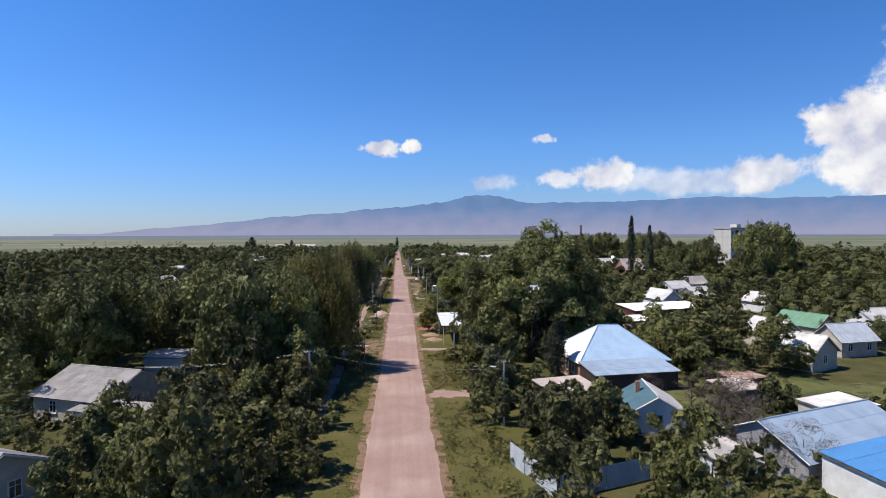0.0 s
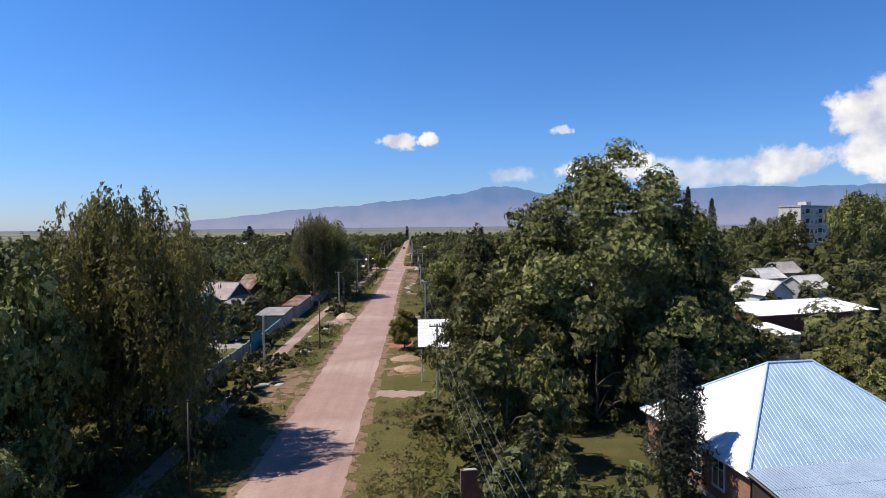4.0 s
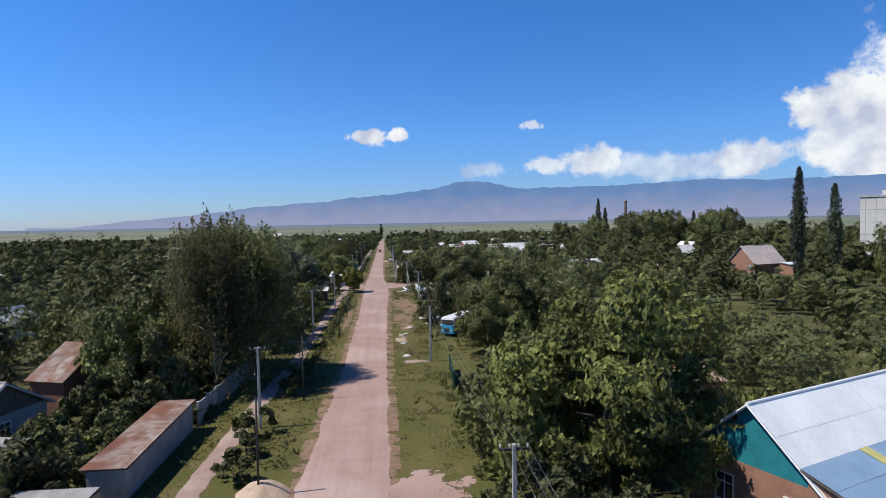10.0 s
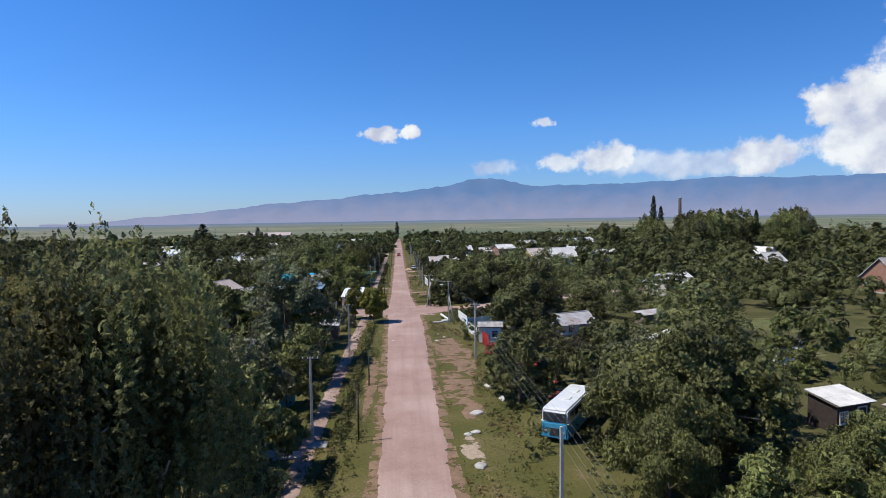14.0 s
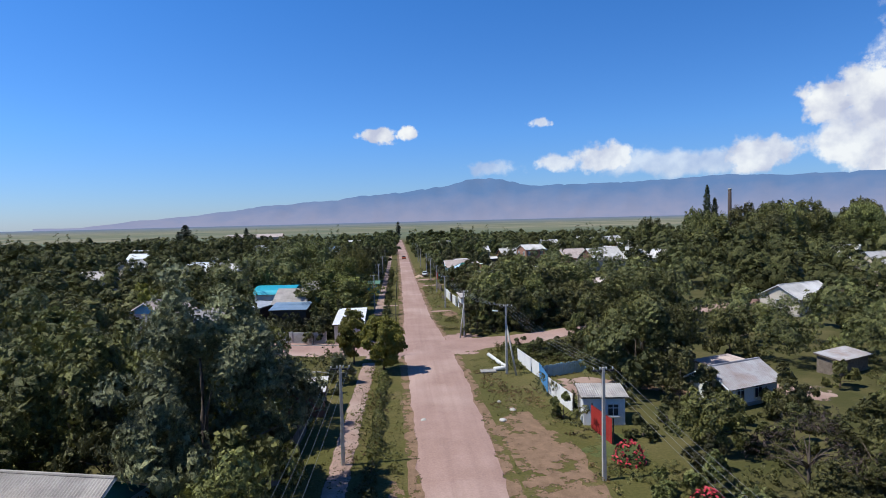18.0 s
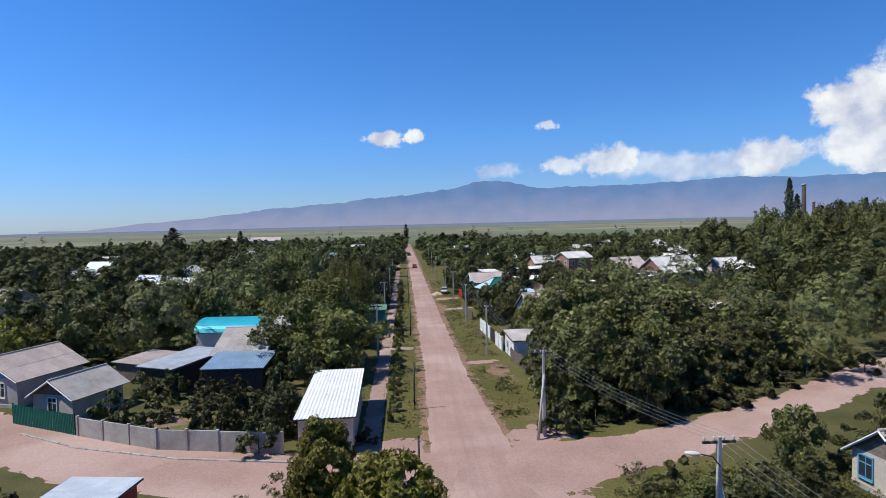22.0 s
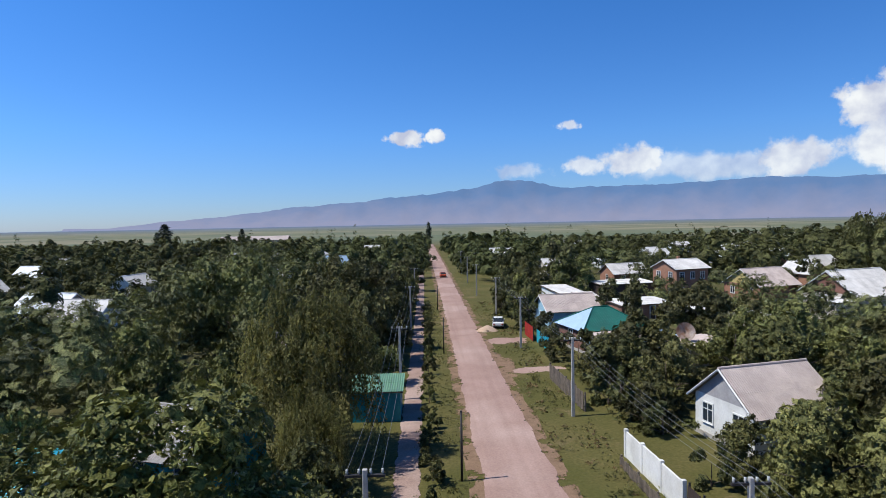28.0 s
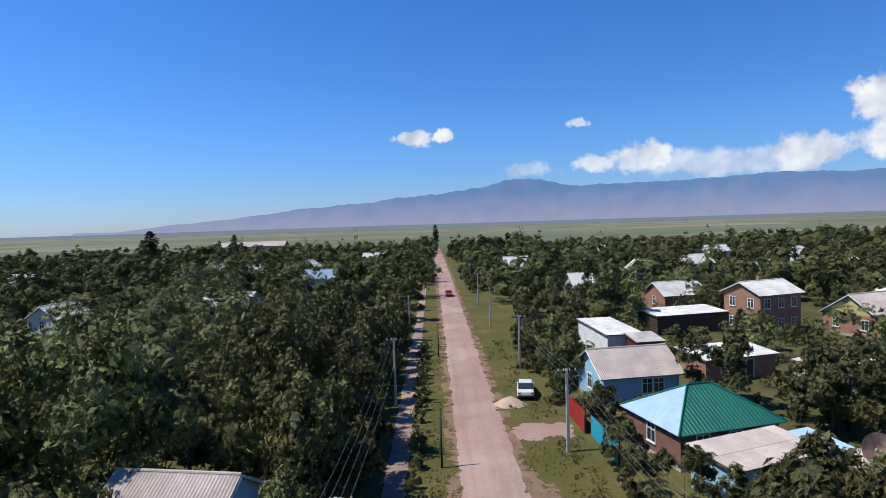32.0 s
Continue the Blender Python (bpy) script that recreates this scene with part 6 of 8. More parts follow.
for u in (-3.3, 0.0, 3.3):
    part("panel_joint", seam_x, block, pose(-25.01, u, 0, 0, 0, 90))
for st in range(5):
    zc = 2.8 + st * 4.4
    part("floor_band", box_mesh("floor_band", -25.04, -5.04, zc + 2.1, 25.04, 5.04, zc + 2.25, M["concrete"]), block)
    for i in range(14):
        u = -23.0 + i * 3.5
        if i % 3 == 1:
            bal = part("balcony", box_mesh("balcony", -1.6, -1.2, -1.7, 1.6, 0, -0.5, M["block"], 0.03), block, pose(u, -5.0, zc))
            # dark panel on the flat wall, painted shade of an unbuilt loggia opening
            part("recess", box_mesh("recess", -1.5, -0.05, -0.5, 1.5, 0.0, 1.4, M["darkwood"]), bal)
        else:
            window(block, u, -5.02, zc, 0, 1.8, 1.9)

school = thing("school_building", -119, 688, 3, "long low pale building with a pinkish roof at the village edge", "school")
part("wall", box_mesh("wall", -21, -7, -0.2, 21, 7, 5.6, M["cream"]), school)
slope(school, -22, 22, 0, 8.0, -8, 5.4, M["slatepink"], 5.0, 4.0, 0.6, "roof_front")
slope(school, -22, 22, 0, 8.0, 8, 5.4, M["slatepink"], 5.0, 4.0, 0.6, "roof_back")
for i in range(9):
    window(school, -19 + i * 4.75, -7.03, 3.0, 0, 2.2, 2.0)

for x, y, h, r in ((135, 440, 26.5, 0.95), (160, 470, 21, 0.75)):
    c = thing("factory_chimney", x, y, 0, "tall dark factory chimney over the village trees", "chimney")
    part("shaft", tube_mesh("shaft", [(0, 0, -0.5), (0, 0, h)], [r, r * 0.7], M["darkwood"], 14), c)
    part("rim", tube_mesh("rim", [(0, 0, h - 0.6), (0, 0, h + 0.1)], [r * 0.78, r * 0.78], M["concrete"], 14), c)

H(112.0, 285.0, 15, 11.5, 9.6, 3.3, 8.0, "brick", "slatepink", "orange brick house with a broad pinkish slate roof", windows=(("w", -3), ("w", 3)), sheet_w=5.0, wave=0.8)
S(119.0, 277.0, 15, 7.5, 4.4, 3.2, 2.8, "brick", "zinc", "flat-roofed brick annex with a metal roof", name="annex", category="annex")
H(79.0, 389.0, 10, 9.0, 7.0, 2.8, 5.2, "cream", "slatelight", "house with a brown wooden gable and a pale roof", gable="oldwood", windows=(("w", 0),))
H(99.0, 493.0, 46, 34.0, 9.0, 3.4, 5.8, "white", "slatelight", "long low barn with a white roof", windows=(), sheet_w=5.0, wave=0.8)
S(40.6, 327.6, 28, 9.0, 3.6, 2.5, 2.1, "oldwood", "slatepink", "long board shed with old sheets on its roof")
S(41.5, 256.0, 24, 5.4, 2.2, 1.9, 1.6, "oldwood", "rustgrey", "low row of sheds with broken pale sheets")
FAR_HOUSES = [(61.5, 291.5, 20, "slatelight", "cream"),
              (90, 190, 20, "slatelight", "white"), (104, 205, 15, "slate", "cream"), (72, 160, 12, "slatelight", "white"), (86, 168, 20, "slatelight", "greywall"),
              (95, 150, 20, "slatelight", "white"), (68, 104, 15, "slatelight", "cream"), (80, 112, 20, "greenpale", "cream"), (100, 118, 15, "slatelight", "white"), (62, 88, 25, "slatelight", "cream"), (76, 96, 10, "zinc", "cream"),
              (38, 424, 12, "slatelight", "brick"), (74, 415, 18, "slatelight", "brick"), (88, 432, 16, "slatelight", "white"), (28, 445, 8, "slatelight", "cream"), (48, 470, 8, "slatelight", "white"),
              (20, 500, 6, "slatelight", "white"), (70, 490, 12, "slatelight", "white"), (100, 470, 12, "slatelight", "brick"), (-54, 372, -12, "slatelight", "white"), (-64, 382, -20, "zinc", "greywall"),
              (-84, 360, -20, "slate", "cream"), (-70, 420, -12, "slatelight", "white"), (-44, 430, -8, "slatelight", "white"), (-96, 410, -20, "slatelight", "cream"), (-36, 480, -6, "bluemetal", "white"), (-60, 500, -6, "slatelight", "white"), (-75, 508, -8, "slatelight", "cream"),
              (-48, 520, -6, "slatelight", "white"), (-110, 450, -14, "zinc", "white"), (-130, 500, -14, "slatelight", "cream"), (-62, 196, -15, "redbrown", "cream"), (-58, 214, -15, "zinc", "white"), (-72, 180, -15, "slatelight", "white"), (-90, 230, -15, "slatelight", "white"),
              (60, 560, 5, "slatelight", "white"), (100, 540, 5, "slatelight", "white"), (-30, 560, -4, "slatelight", "white"), (140, 380, 20, "slatelight", "white"), (120, 345, 18, "slatelight", "cream"), (-110, 300, -20, "slatelight", "white")]
for i, (x, y, rz, rf, wl_) in enumerate(FAR_HOUSES):
    L_, W_ = far_rng.uniform(7.0, 9.5), far_rng.uniform(5.5, 7.0)
    foot(x, y, L_ * 0.6)
    house(x, y, rz + far_rng.choice((0, 0, 90)), L_, W_, 3.0, far_rng.uniform(4.8, 5.6), wl_, rf, {"slatelight": "village house with a pale slate roof", "slatepink": "village house with a pinkish slate roof", "zinc": "village house with a bright metal roof", "slate": "village house with a grey slate roof"}.get(rf, "village house with a coloured sheet roof"),
          windows=(("s", -2), ("s", 2), ("w", 0)), sheet_w=5.0, wave=0.8, group="village houses")

# ---- trees with a place of their own ----
tree("walnut_big", 24.6, 101.5, 9.8, 22.4)
tree("walnut_tall", 13.0, 105.6, 3.8, 15.4)
tree("walnut_tall", 18.0, 112.0, 4.9, 14.6)
tree("walnut_mid", 22.5, 107.0, 4.0, 9.0)
tree("walnut_mid", 12.0, 126.5, 3.0, 6.5)
tree("walnut", 13.5, 99, 6.0, 11.5)
tree("walnut", 30.5, 104, 6.5, 15)
tree("fruit_mid", 11.5, 92, 4.0, 7.5)
tree("thuja", 21.5, 82.0, 1.9, 9.0)
tree("willow", -13.2, 91, 6.6, 20.2, "huge yellow-green weeping willow beside the footpath")
tree("willow", -15.6, 94.0, 5.6, 19.6, "huge yellow-green weeping willow beside the footpath")
tree("walnut", -21, 78, 8.5, 17.5)
tree("walnut", -22, 90, 7.5, 16.5)
tree("walnut", -16.5, 83, 5.5, 15)
tree("walnut", -17.5, 99, 6, 15.5)
tree("walnut_mid", -13.5, 76, 4, 9)
tree("walnut", -25, 104, 7.0, 14)
tree("walnut", -33, 106, 7.5, 14)
tree("walnut_mid", -19, 104, 4.5, 9)
tree("walnut", -45, 88, 8, 15)
tree("walnut", -56, 98, 8, 14)
tree("walnut", -47, 112, 7, 13)
tree("fruit_mid", -23, 62, 4.5, 7.5)
tree("fruit_mid", -18, 55, 4.0, 7.0)
tree("dry", -25.5, 57, 3.0, 6.0)
tree("fruit", -13, 63, 3.0, 5)
tree("fruit", -11.5, 57, 2.6, 4.2)
tree("shrub", -9, 64, 2.0, 3.0)
for x, y in ((-16, 48), (-12, 50), (-21, 46), (-26, 51), (-14, 70), (-17, 66), (-29, 56)):
    tree("walnut_mid", x, y, tree_rng.uniform(3.4, 4.6), tree_rng.uniform(5.5, 7.5))
for x, y in ((11, 70), (13.5, 65), (9.5, 78), (11, 86), (9, 96), (16, 60), (20, 58), (14, 54), (22, 52), (18, 80), (12.5, 104)):
    tree("bush_dark", x, y, tree_rng.uniform(2.0, 3.0), tree_rng.uniform(2.6, 4.2))
for x, y, r, h in ((31.6, 54.5, 3.2, 6.6), (33.6, 58.5, 2.8, 5.6), (30, 70.5, 3.0, 6), (34.5, 68, 3.2, 6.5), (22.0, 65.5, 2.4, 4.6)):
    tree("dry", x, y, r if y < 60 else r * 0.7, h if y < 60 else h * 0.6)
for x, y, r, h in ((45, 85, 5.5, 9.5), (50, 92, 6, 10), (43, 95, 5, 9), (56, 84, 5, 8.5), (39, 108, 5, 9)):
    tree("walnut_mid", x, y, r, h)
tree("walnut_sunny", 15.6, 150.6, 7.4, 13.8)
tree("walnut_fine", 18.5, 160, 4.8, 8.6)
tree("walnut_mid", 16.8, 167, 4.2, 8.0)
tree("fruit_mid", 11.5, 141, 3.4, 6.0)
tree("silver", 39.5, 122, 6.0, 12.5)
tree("walnut", 35, 119, 4.6, 11)
tree("young", 5.1, 126.4, 1.9, 5.0, "bare-stemmed green shrub on the red clay beside the road")
tree("birch", -12.9, 183.5, 5.6, 21.0)
tree("birch", -15.4, 179.0, 4.8, 21.2)
tree("birch", -17.5, 188.5, 5.0, 19)
tree("walnut", -26.5, 184, 7.5, 13.2)
tree("walnut_mid", -20, 188, 5, 10)
for x, y in ((-9.4, 108), (-8.6, 112), (-8.4, 118), (-7.6, 124), (-8.2, 156.5), (-8.4, 161), (-8.6, 165), (-7.0, 137.5), (-8.3, 101), (-8.8, 93), (-7.8, 176), (-7.5, 183)):
    tree("shrub", x, y, tree_rng.uniform(1.1, 1.9), tree_rng.uniform(1.2, 2.5))
for x, y in ((-19.5, 139.5), (-20.5, 152.5), (-22, 160)):
    tree("fruit", x, y, tree_rng.uniform(2.2, 3.2), tree_rng.uniform(3.6, 5.2))
tree("walnut_fine", 20.0, 198.0, 7.4, 11.4)
tree("fruit", 15.2, 200.8, 2.4, 4.8)
tree("walnut_fine", 25.4, 206.5, 6.0, 10.4)
tree("walnut_sunny", 23.0, 174.0, 6.2, 9.6)
tree("walnut_fine", 32.0, 177.5, 5.6, 8.6)
tree("walnut_fine", 15.2, 192.0, 3.8, 8.4)
tree("walnut_fine", 25.5, 188.5, 3.6, 7.0)
tree("walnut_mid", 19.0, 186, 3.4, 6.0)
tree("silver", 20.0, 207.5, 4.5, 8.5)
tree("walnut_mid", 18.5, 226, 2.4, 3.8)
tree("walnut_mid", 24.0, 231.0, 3.2, 5.0)
tree("walnut_mid", 17.5, 237.5, 2.6, 4.4)
tree("dry", 19.5, 230.5, 3.2, 5.5)
tree("shrub", 14.0, 231, 1.8, 2.4)
tree("walnut_mid", 27.4, 232.4, 3.4, 4.8)
tree("silver", -16.2, 233.5, 6.6, 14.0)
tree("walnut_mid", -12.6, 229.0, 3.0, 6.0)
tree("walnut", -26.5, 218, 5.6, 10.5)
tree("walnut", -33, 225, 6.0, 11)
tree("walnut_sunny", -17.8, 243.6, 5.2, 9.8)
tree("walnut_mid", -13.0, 224, 3.6, 6.5)
tree("walnut_mid", -12.6, 214, 3.4, 6.2)
tree("walnut_mid", -12.5, 199, 4.0, 8.0)
tree("silver", -15.5, 206, 5.0, 10)
tree("walnut_fine", 21.2, 258.6, 6.7, 11.0)
tree("walnut_mid", 19.0, 273.4, 1.9, 4.4)
tree("young", -6.4, 263.4, 2.5, 6.8)
tree("young", -10.0, 268.0, 1.9, 6.4)
tree("silver", -10.8, 259.5, 1.5, 3.6)
tree("walnut_sunny", -15.6, 305.8, 7.2, 9.8)
tree("walnut_mid", -14.2, 299.5, 3.8, 6.6)
for x, y, r, h in ((-26, 238, 5.0, 9.4), (-24.5, 247, 4.6, 9.0), (-31, 246, 5.2, 9.6), (-32, 235, 4.6, 9.0), (-29, 256, 4.4, 8.0), (-37, 256, 5.0, 9.0), (-38, 268, 5.0, 8.6), (-40, 318, 5.0, 8.8), (-35, 321, 4.6, 8.6), (-31.5, 322.5, 4.0, 8.0), (-46, 312, 4.5, 8.0), (43, 80, 4.8, 8.4), (39.5, 88, 4.0, 8.0)):
    tree("walnut_mid", x, y, r, h)
for x, y, r, h in ((-27.0, 290.0, 1.6, 2.2), (-22.0, 291.6, 1.9, 2.6), (-31.5, 290.5, 1.8, 2.6), (-18.0, 294.0, 1.8, 3.0), (-17.2, 287.5, 1.5, 2.6), (-20.8, 284.6, 1.6, 2.2), (-15.0, 292.0, 1.9, 4.4), (-14.9, 286.5, 1.3, 3.2), (-8.9, 281.8, 0.9, 1.3), (-26.0, 286.0, 1.3, 1.8), (36.5, 64, 2.4, 4.0), (39.0, 73.5, 2.4, 3.6), (44, 66, 2.6, 4.2)):
    tree("bush_dark", x, y, r, h)
tree("dry", 37.5, 67.0, 3.2, 6.2)
tree("walnut", -22.8, 175.8, 4.8, 9.8)
for x, y, r, h in ((-21.4, 140.6, 2.8, 4.6), (-22.6, 148.4, 2.4, 4.0), (-21.4, 154.6, 2.2, 3.6), (-24.2, 161.6, 2.0, 3.2), (-19.0, 163.5, 1.9, 3.2), (-37.5, 153.0, 4.0, 7.6), (-38.0, 163.0, 4.4, 8.2), (-37.0, 176.0, 4.6, 8.6), (-42.0, 140.0, 4.6, 8.4)):
    tree("fruit", x, y, r, h)
for x, y, r, h in ((52, 214, 4.5, 7.6), (46, 224, 4.2, 7.2), (56, 221, 4.6, 8.0), (21.5, 325.5, 3.6, 7.0), (20.0, 333.5, 4.2, 7.6), (11.5, 335.0, 3.2, 6.0), (9.0, 341.0, 2.8, 5.4), (13.0, 343.5, 3.4, 6.4), (25.5, 341.0, 4.2, 7.6), (11.0, 322.5, 2.0, 3.6)):
    tree("walnut_mid", x, y, r, h)
for x, y, r, h in ((9.4, 138.4, 2.2, 3.4), (9.2, 133.0, 2.2, 3.6), (11.6, 130.4, 2.4, 4.0), (9.0, 127.6, 1.8, 2.8), (12.6, 134.8, 2.4, 4.0), (9.0, 144.2, 2.2, 3.6), (8.8, 148.6, 1.8, 3.0), (14.6, 139.6, 2.4, 4.0), (7.6, 122.4, 1.6, 2.6), (11.4, 146.6, 2.2, 3.8), (16.4, 134.0, 2.4, 3.8), (14.0, 128.6, 2.0, 3.4), (10.6, 160.0, 1.8, 3.0), (-17.8, 152.0, 1.8, 2.8), (-18.6, 157.6, 2.0, 3.4), (-19.6, 166.0, 2.2, 3.6), (-17.6, 170.4, 1.8, 3.2), (-24.0, 169.6, 2.2, 3.4), (-20.2, 147.0, 1.6, 2.6), (8.6, 317.0, 1.3, 2.0), (8.8, 322.0, 1.4, 2.2), (8.6, 332.0, 2.0, 3.2), (7.6, 337.0, 1.8, 3.0), (14.0, 322.0, 1.6, 2.4), (10.4, 345.6, 1.8, 3.0)):
    tree("bush_dark", x, y, r, h)
for x, y, r, h in ((16.4, 242.6, 1.5, 2.2), (18.6, 243.6, 1.4, 2.0), (21.0, 241.8, 1.8, 2.6), (15.6, 249.0, 1.5, 2.4), (18.4, 257.0, 2.0, 3.4), (26.5, 241.5, 2.2, 3.4), (13.6, 240.6, 1.3, 1.8), (29.0, 246.0, 2.2, 3.6), (23.5, 237.6, 2.0, 3.0), (-19.2, 285.6, 1.7, 3.4), (-23.0, 286.6, 1.7, 2.8), (-29.6, 288.6, 1.7, 2.8), (-16.6, 284.0, 1.5, 3.2), (15.2, 234.0, 1.7, 2.4), (12.8, 221.5, 1.6, 2.2), (15.6, 221.0, 1.9, 2.8), (11.6, 215.0, 1.5, 2.2), (17.0, 213.0, 2.0, 3.2), (11.0, 227.0, 1.2, 1.6)):
    tree("bush_dark", x, y, r, h, "green bush in a house garden")
for x, y, r, h in ((8.2, 377.5, 2.8, 6.6), (5.6, 390.0, 2.0, 4.6), (5.0, 384.5, 1.7, 3.6), (6.6, 397.0, 2.4, 5.2), (8.0, 365.6, 1.7, 3.2), (6.4, 352.8, 1.5, 2.6), (7.0, 356.4, 1.6, 3.4), (24.5, 361.0, 3.4, 6.8), (27.5, 356.0, 3.4, 6.4)):
    tree("fruit", x, y, r, h)
for x, y in ((22.0, 273.4), (25.2, 276.0), (28.4, 278.4), (31.8, 281.0), (17.8, 271.6), (17.0, 268.2), (15.0, 271.0), (12.6, 268.6), (35.5, 283.6), (39.0, 286.0), (22.0, 286.6), (26.0, 288.8), (30.0, 291.2), (34.0, 294.0), (38.0, 296.8), (42.0, 299.6), (-32.6, 273.6), (-36.0, 276.4), (-40.0, 279.0), (-29.6, 271.8), (-26.6, 270.6), (-44.0, 281.6)):
    tree("bush_dark" if x > 0 else "shrub", x, y, tree_rng.uniform(1.3, 1.9), tree_rng.uniform(1.4, 2.4), "green bush along the cross street")
for x, y, r, h in ((-44, 82, 6.0, 14.5), (-52, 76, 6.0, 13.5), (-38, 98, 5.5, 13.0), (-50, 62, 5.0, 10.0)):
    tree("walnut", x, y, r, h)
for x, y, r, h in ((-31.8, 264.6, 2.8, 4.0), (-28.6, 258.4, 2.0, 2.8), (-35.0, 269.0, 2.8, 4.2), (-28.6, 270.6, 1.5, 2.2)):
    tree("bush_dark", x, y, r, h, "dark green bush beside the kiosk")
for x, y, r, h in ((12.0, 270.2, 1.3, 1.3), (13.8, 268.0, 1.3, 1.1), (16.0, 266.4, 1.4, 1.2), (18.2, 269.6, 1.4, 1.5), (14.4, 265.4, 1.2, 1.0), (12.6, 265.8, 1.2, 1.1), (17.8, 264.6, 1.3, 1.2), (10.4, 268.6, 1.2, 1.2), (16.2, 263.6, 1.2, 1.0), (9.0, 271.8, 1.1, 1.0), (11.0, 272.8, 1.2, 1.4)):
    tree("shrub", x, y, r, h, "low green bush in a kitchen garden")
for x, y, r, h in ((-25.0, 295.4, 1.5, 2.4), (-21.6, 295.0, 1.5, 2.2), (-28.4, 296.4, 1.7, 2.6), (-31.6, 298.0, 1.6, 2.4), (-18.4, 298.0, 1.5, 3.0)):
    tree("bush_dark", x, y, r, h, "green bush before the old house")
tree("walnut_mid", 12.0, 317.5, 3.4, 6.2)
for x, y, r, h in ((27.0, 236.5, 1.7, 2.6), (20.6, 237.4, 1.6, 2.4), (31.6, 239.0, 1.6, 2.2), (34.0, 242.6, 1.5, 2.0), (26.0, 243.6, 1.4, 2.0), (37.0, 250.5, 1.7, 2.6), (22.0, 227.6, 1.7, 2.8)):
    tree("shrub", x, y, r, h, "green bush beside an untidy yard")
# the thicket at the street corner
for x, y, r, h in ((6.9, 285.0, 2.4, 4.6), (7.4, 290.5, 3.0, 5.6), (7.8, 295.5, 2.8, 5.4), (11.5, 286.5, 3.2, 6.4), (15.5, 290.0, 3.8, 7.6), (12.0, 293.0, 3.8, 7.8), (20.5, 290.5, 3.4, 6.0), (11.5, 299.5, 3.4, 6.6), (17.0, 297.0, 4.4, 8.2), (26.0, 295.0, 3.6, 6.0), (24.0, 302.0, 4.4, 7.6), (33.0, 299.5, 3.8, 6.0), (9.3, 302.8, 1.8, 3.4)):
    tree("fruit" if r < 3.5 else "walnut_mid", x, y, r, h)
for x, y in ((9.2, 283.6), (13.6, 284.3), (17.0, 286.2), (20.4, 287.4), (23.6, 289.8), (27.6, 292.0), (31.0, 294.6), (5.6, 281.8)):
    tree("bush_dark", x, y, tree_rng.uniform(1.5, 2.1), tree_rng.uniform(1.9, 2.9), "dark green bush along the cross street")
for x, y, r, h in ((33.0, 262.5, 3.4, 5.8), (28.5, 275.0, 2.6, 5.0)):
    tree("walnut_mid", x, y, r, h)
# dense row beside the second footpath
for k in range(2, 15):
    y = 343 + k * 4.1 + tree_rng.uniform(-1, 1)
    tree("fruit" if k % 3 else "walnut_mid", -12.4 + tree_rng.uniform(-0.6, 0.6), y, tree_rng.uniform(2.7, 3.4), tree_rng.uniform(5.6, 8.0))
for x, y, r, h in ((-13.2, 318.6, 2.2, 4.4), (-11.8, 316.5, 2.4, 5.0), (-27.0, 334.0, 4.0, 8.0)):
    tree("walnut_mid", x, y, r, h)
# bushes along the wall and the footpath
for x, y, r, h in ((-12.8, 98, 1.9, 3.0), (-16.4, 103, 2.4, 4.2), (-16.8, 110, 2.6, 4.6), (-17.6, 117.5, 2.2, 3.6), (-12.6, 113.5, 1.4, 2.0), (-20.5, 123.5, 1.9, 3.0), (-19.8, 134.0, 2.4, 4.4), (-12.4, 88.0, 1.8, 2.6), (-23.0, 112.0, 2.8, 4.6)):
    tree("bush_dark", x, y, r, h)
tree("willow", -14.6, 327.8, 4.5, 12.4)
tree("walnut_mid", -22.5, 340.5, 3.8, 7.5)
tree("walnut", -27, 352, 6.5, 12)
tree("walnut", -16, 360, 5.5, 10.5)
tree("walnut_mid", -12.5, 353, 3.6, 7.5)
tree("walnut_mid", -11.9, 345, 2.6, 5.4)
tree("willow", -13.4, 322.0, 2.2, 6.6)
tree("yellowtree", -50, 308, 3.4, 6.4)
tree("fruit", -15.8, 284.5, 2.2, 3.8)
tree("fruit", -16.5, 280.9, 1.7, 2.6)
for x, y, r, h in ((8.5, 286.5, 3.6, 6.6), (12.5, 285.5, 3.4, 6.6), (16.5, 287.5, 3.4, 6.2), (11, 291.5, 4.2, 7.6), (15.5, 293, 4.6, 8.2), (20.5, 291.5, 3.2, 5.4), (25.5, 294.5, 3.2, 5.2), (30.5, 297.5, 3.4, 5.6), (35.5, 301, 3.6, 6), (10.2, 297.5, 3.4, 6.2), (21, 300, 4.6, 7.8), (16, 302, 4.2, 7.5), (27, 304, 4.6, 7.6), (13.5, 312, 4.4, 7.6), (18.5, 315, 4.8, 8.2), (24.5, 318, 4.8, 8), (12.5, 318.5, 2.6, 4.6), (22, 325.5, 3.6, 6.6), (26, 330, 4.4, 7.6)):
    tree("walnut_mid" if h > 6.5 else "fruit", x, y, r, h)
for x, y, r, h in ((9.0, 338.0, 3.0, 5.2), (11.8, 343.5, 3.2, 5.4), (8.4, 349.5, 2.2, 3.8), (10.6, 346.8, 2.0, 3.8), (22.0, 344.5, 3.8, 6.4), (26.0, 361.5, 4.4, 7.4), (21.5, 337.5, 2.8, 5.0), (7.9, 376.2, 3.0, 7.4), (6.4, 383.0, 2.6, 5.8), (6.0, 371, 1.5, 2.8), (33, 389, 3, 5), (8.0, 362.6, 2.2, 3.6)):
    tree("walnut_mid" if h > 6 else "fruit", x, y, r, h)
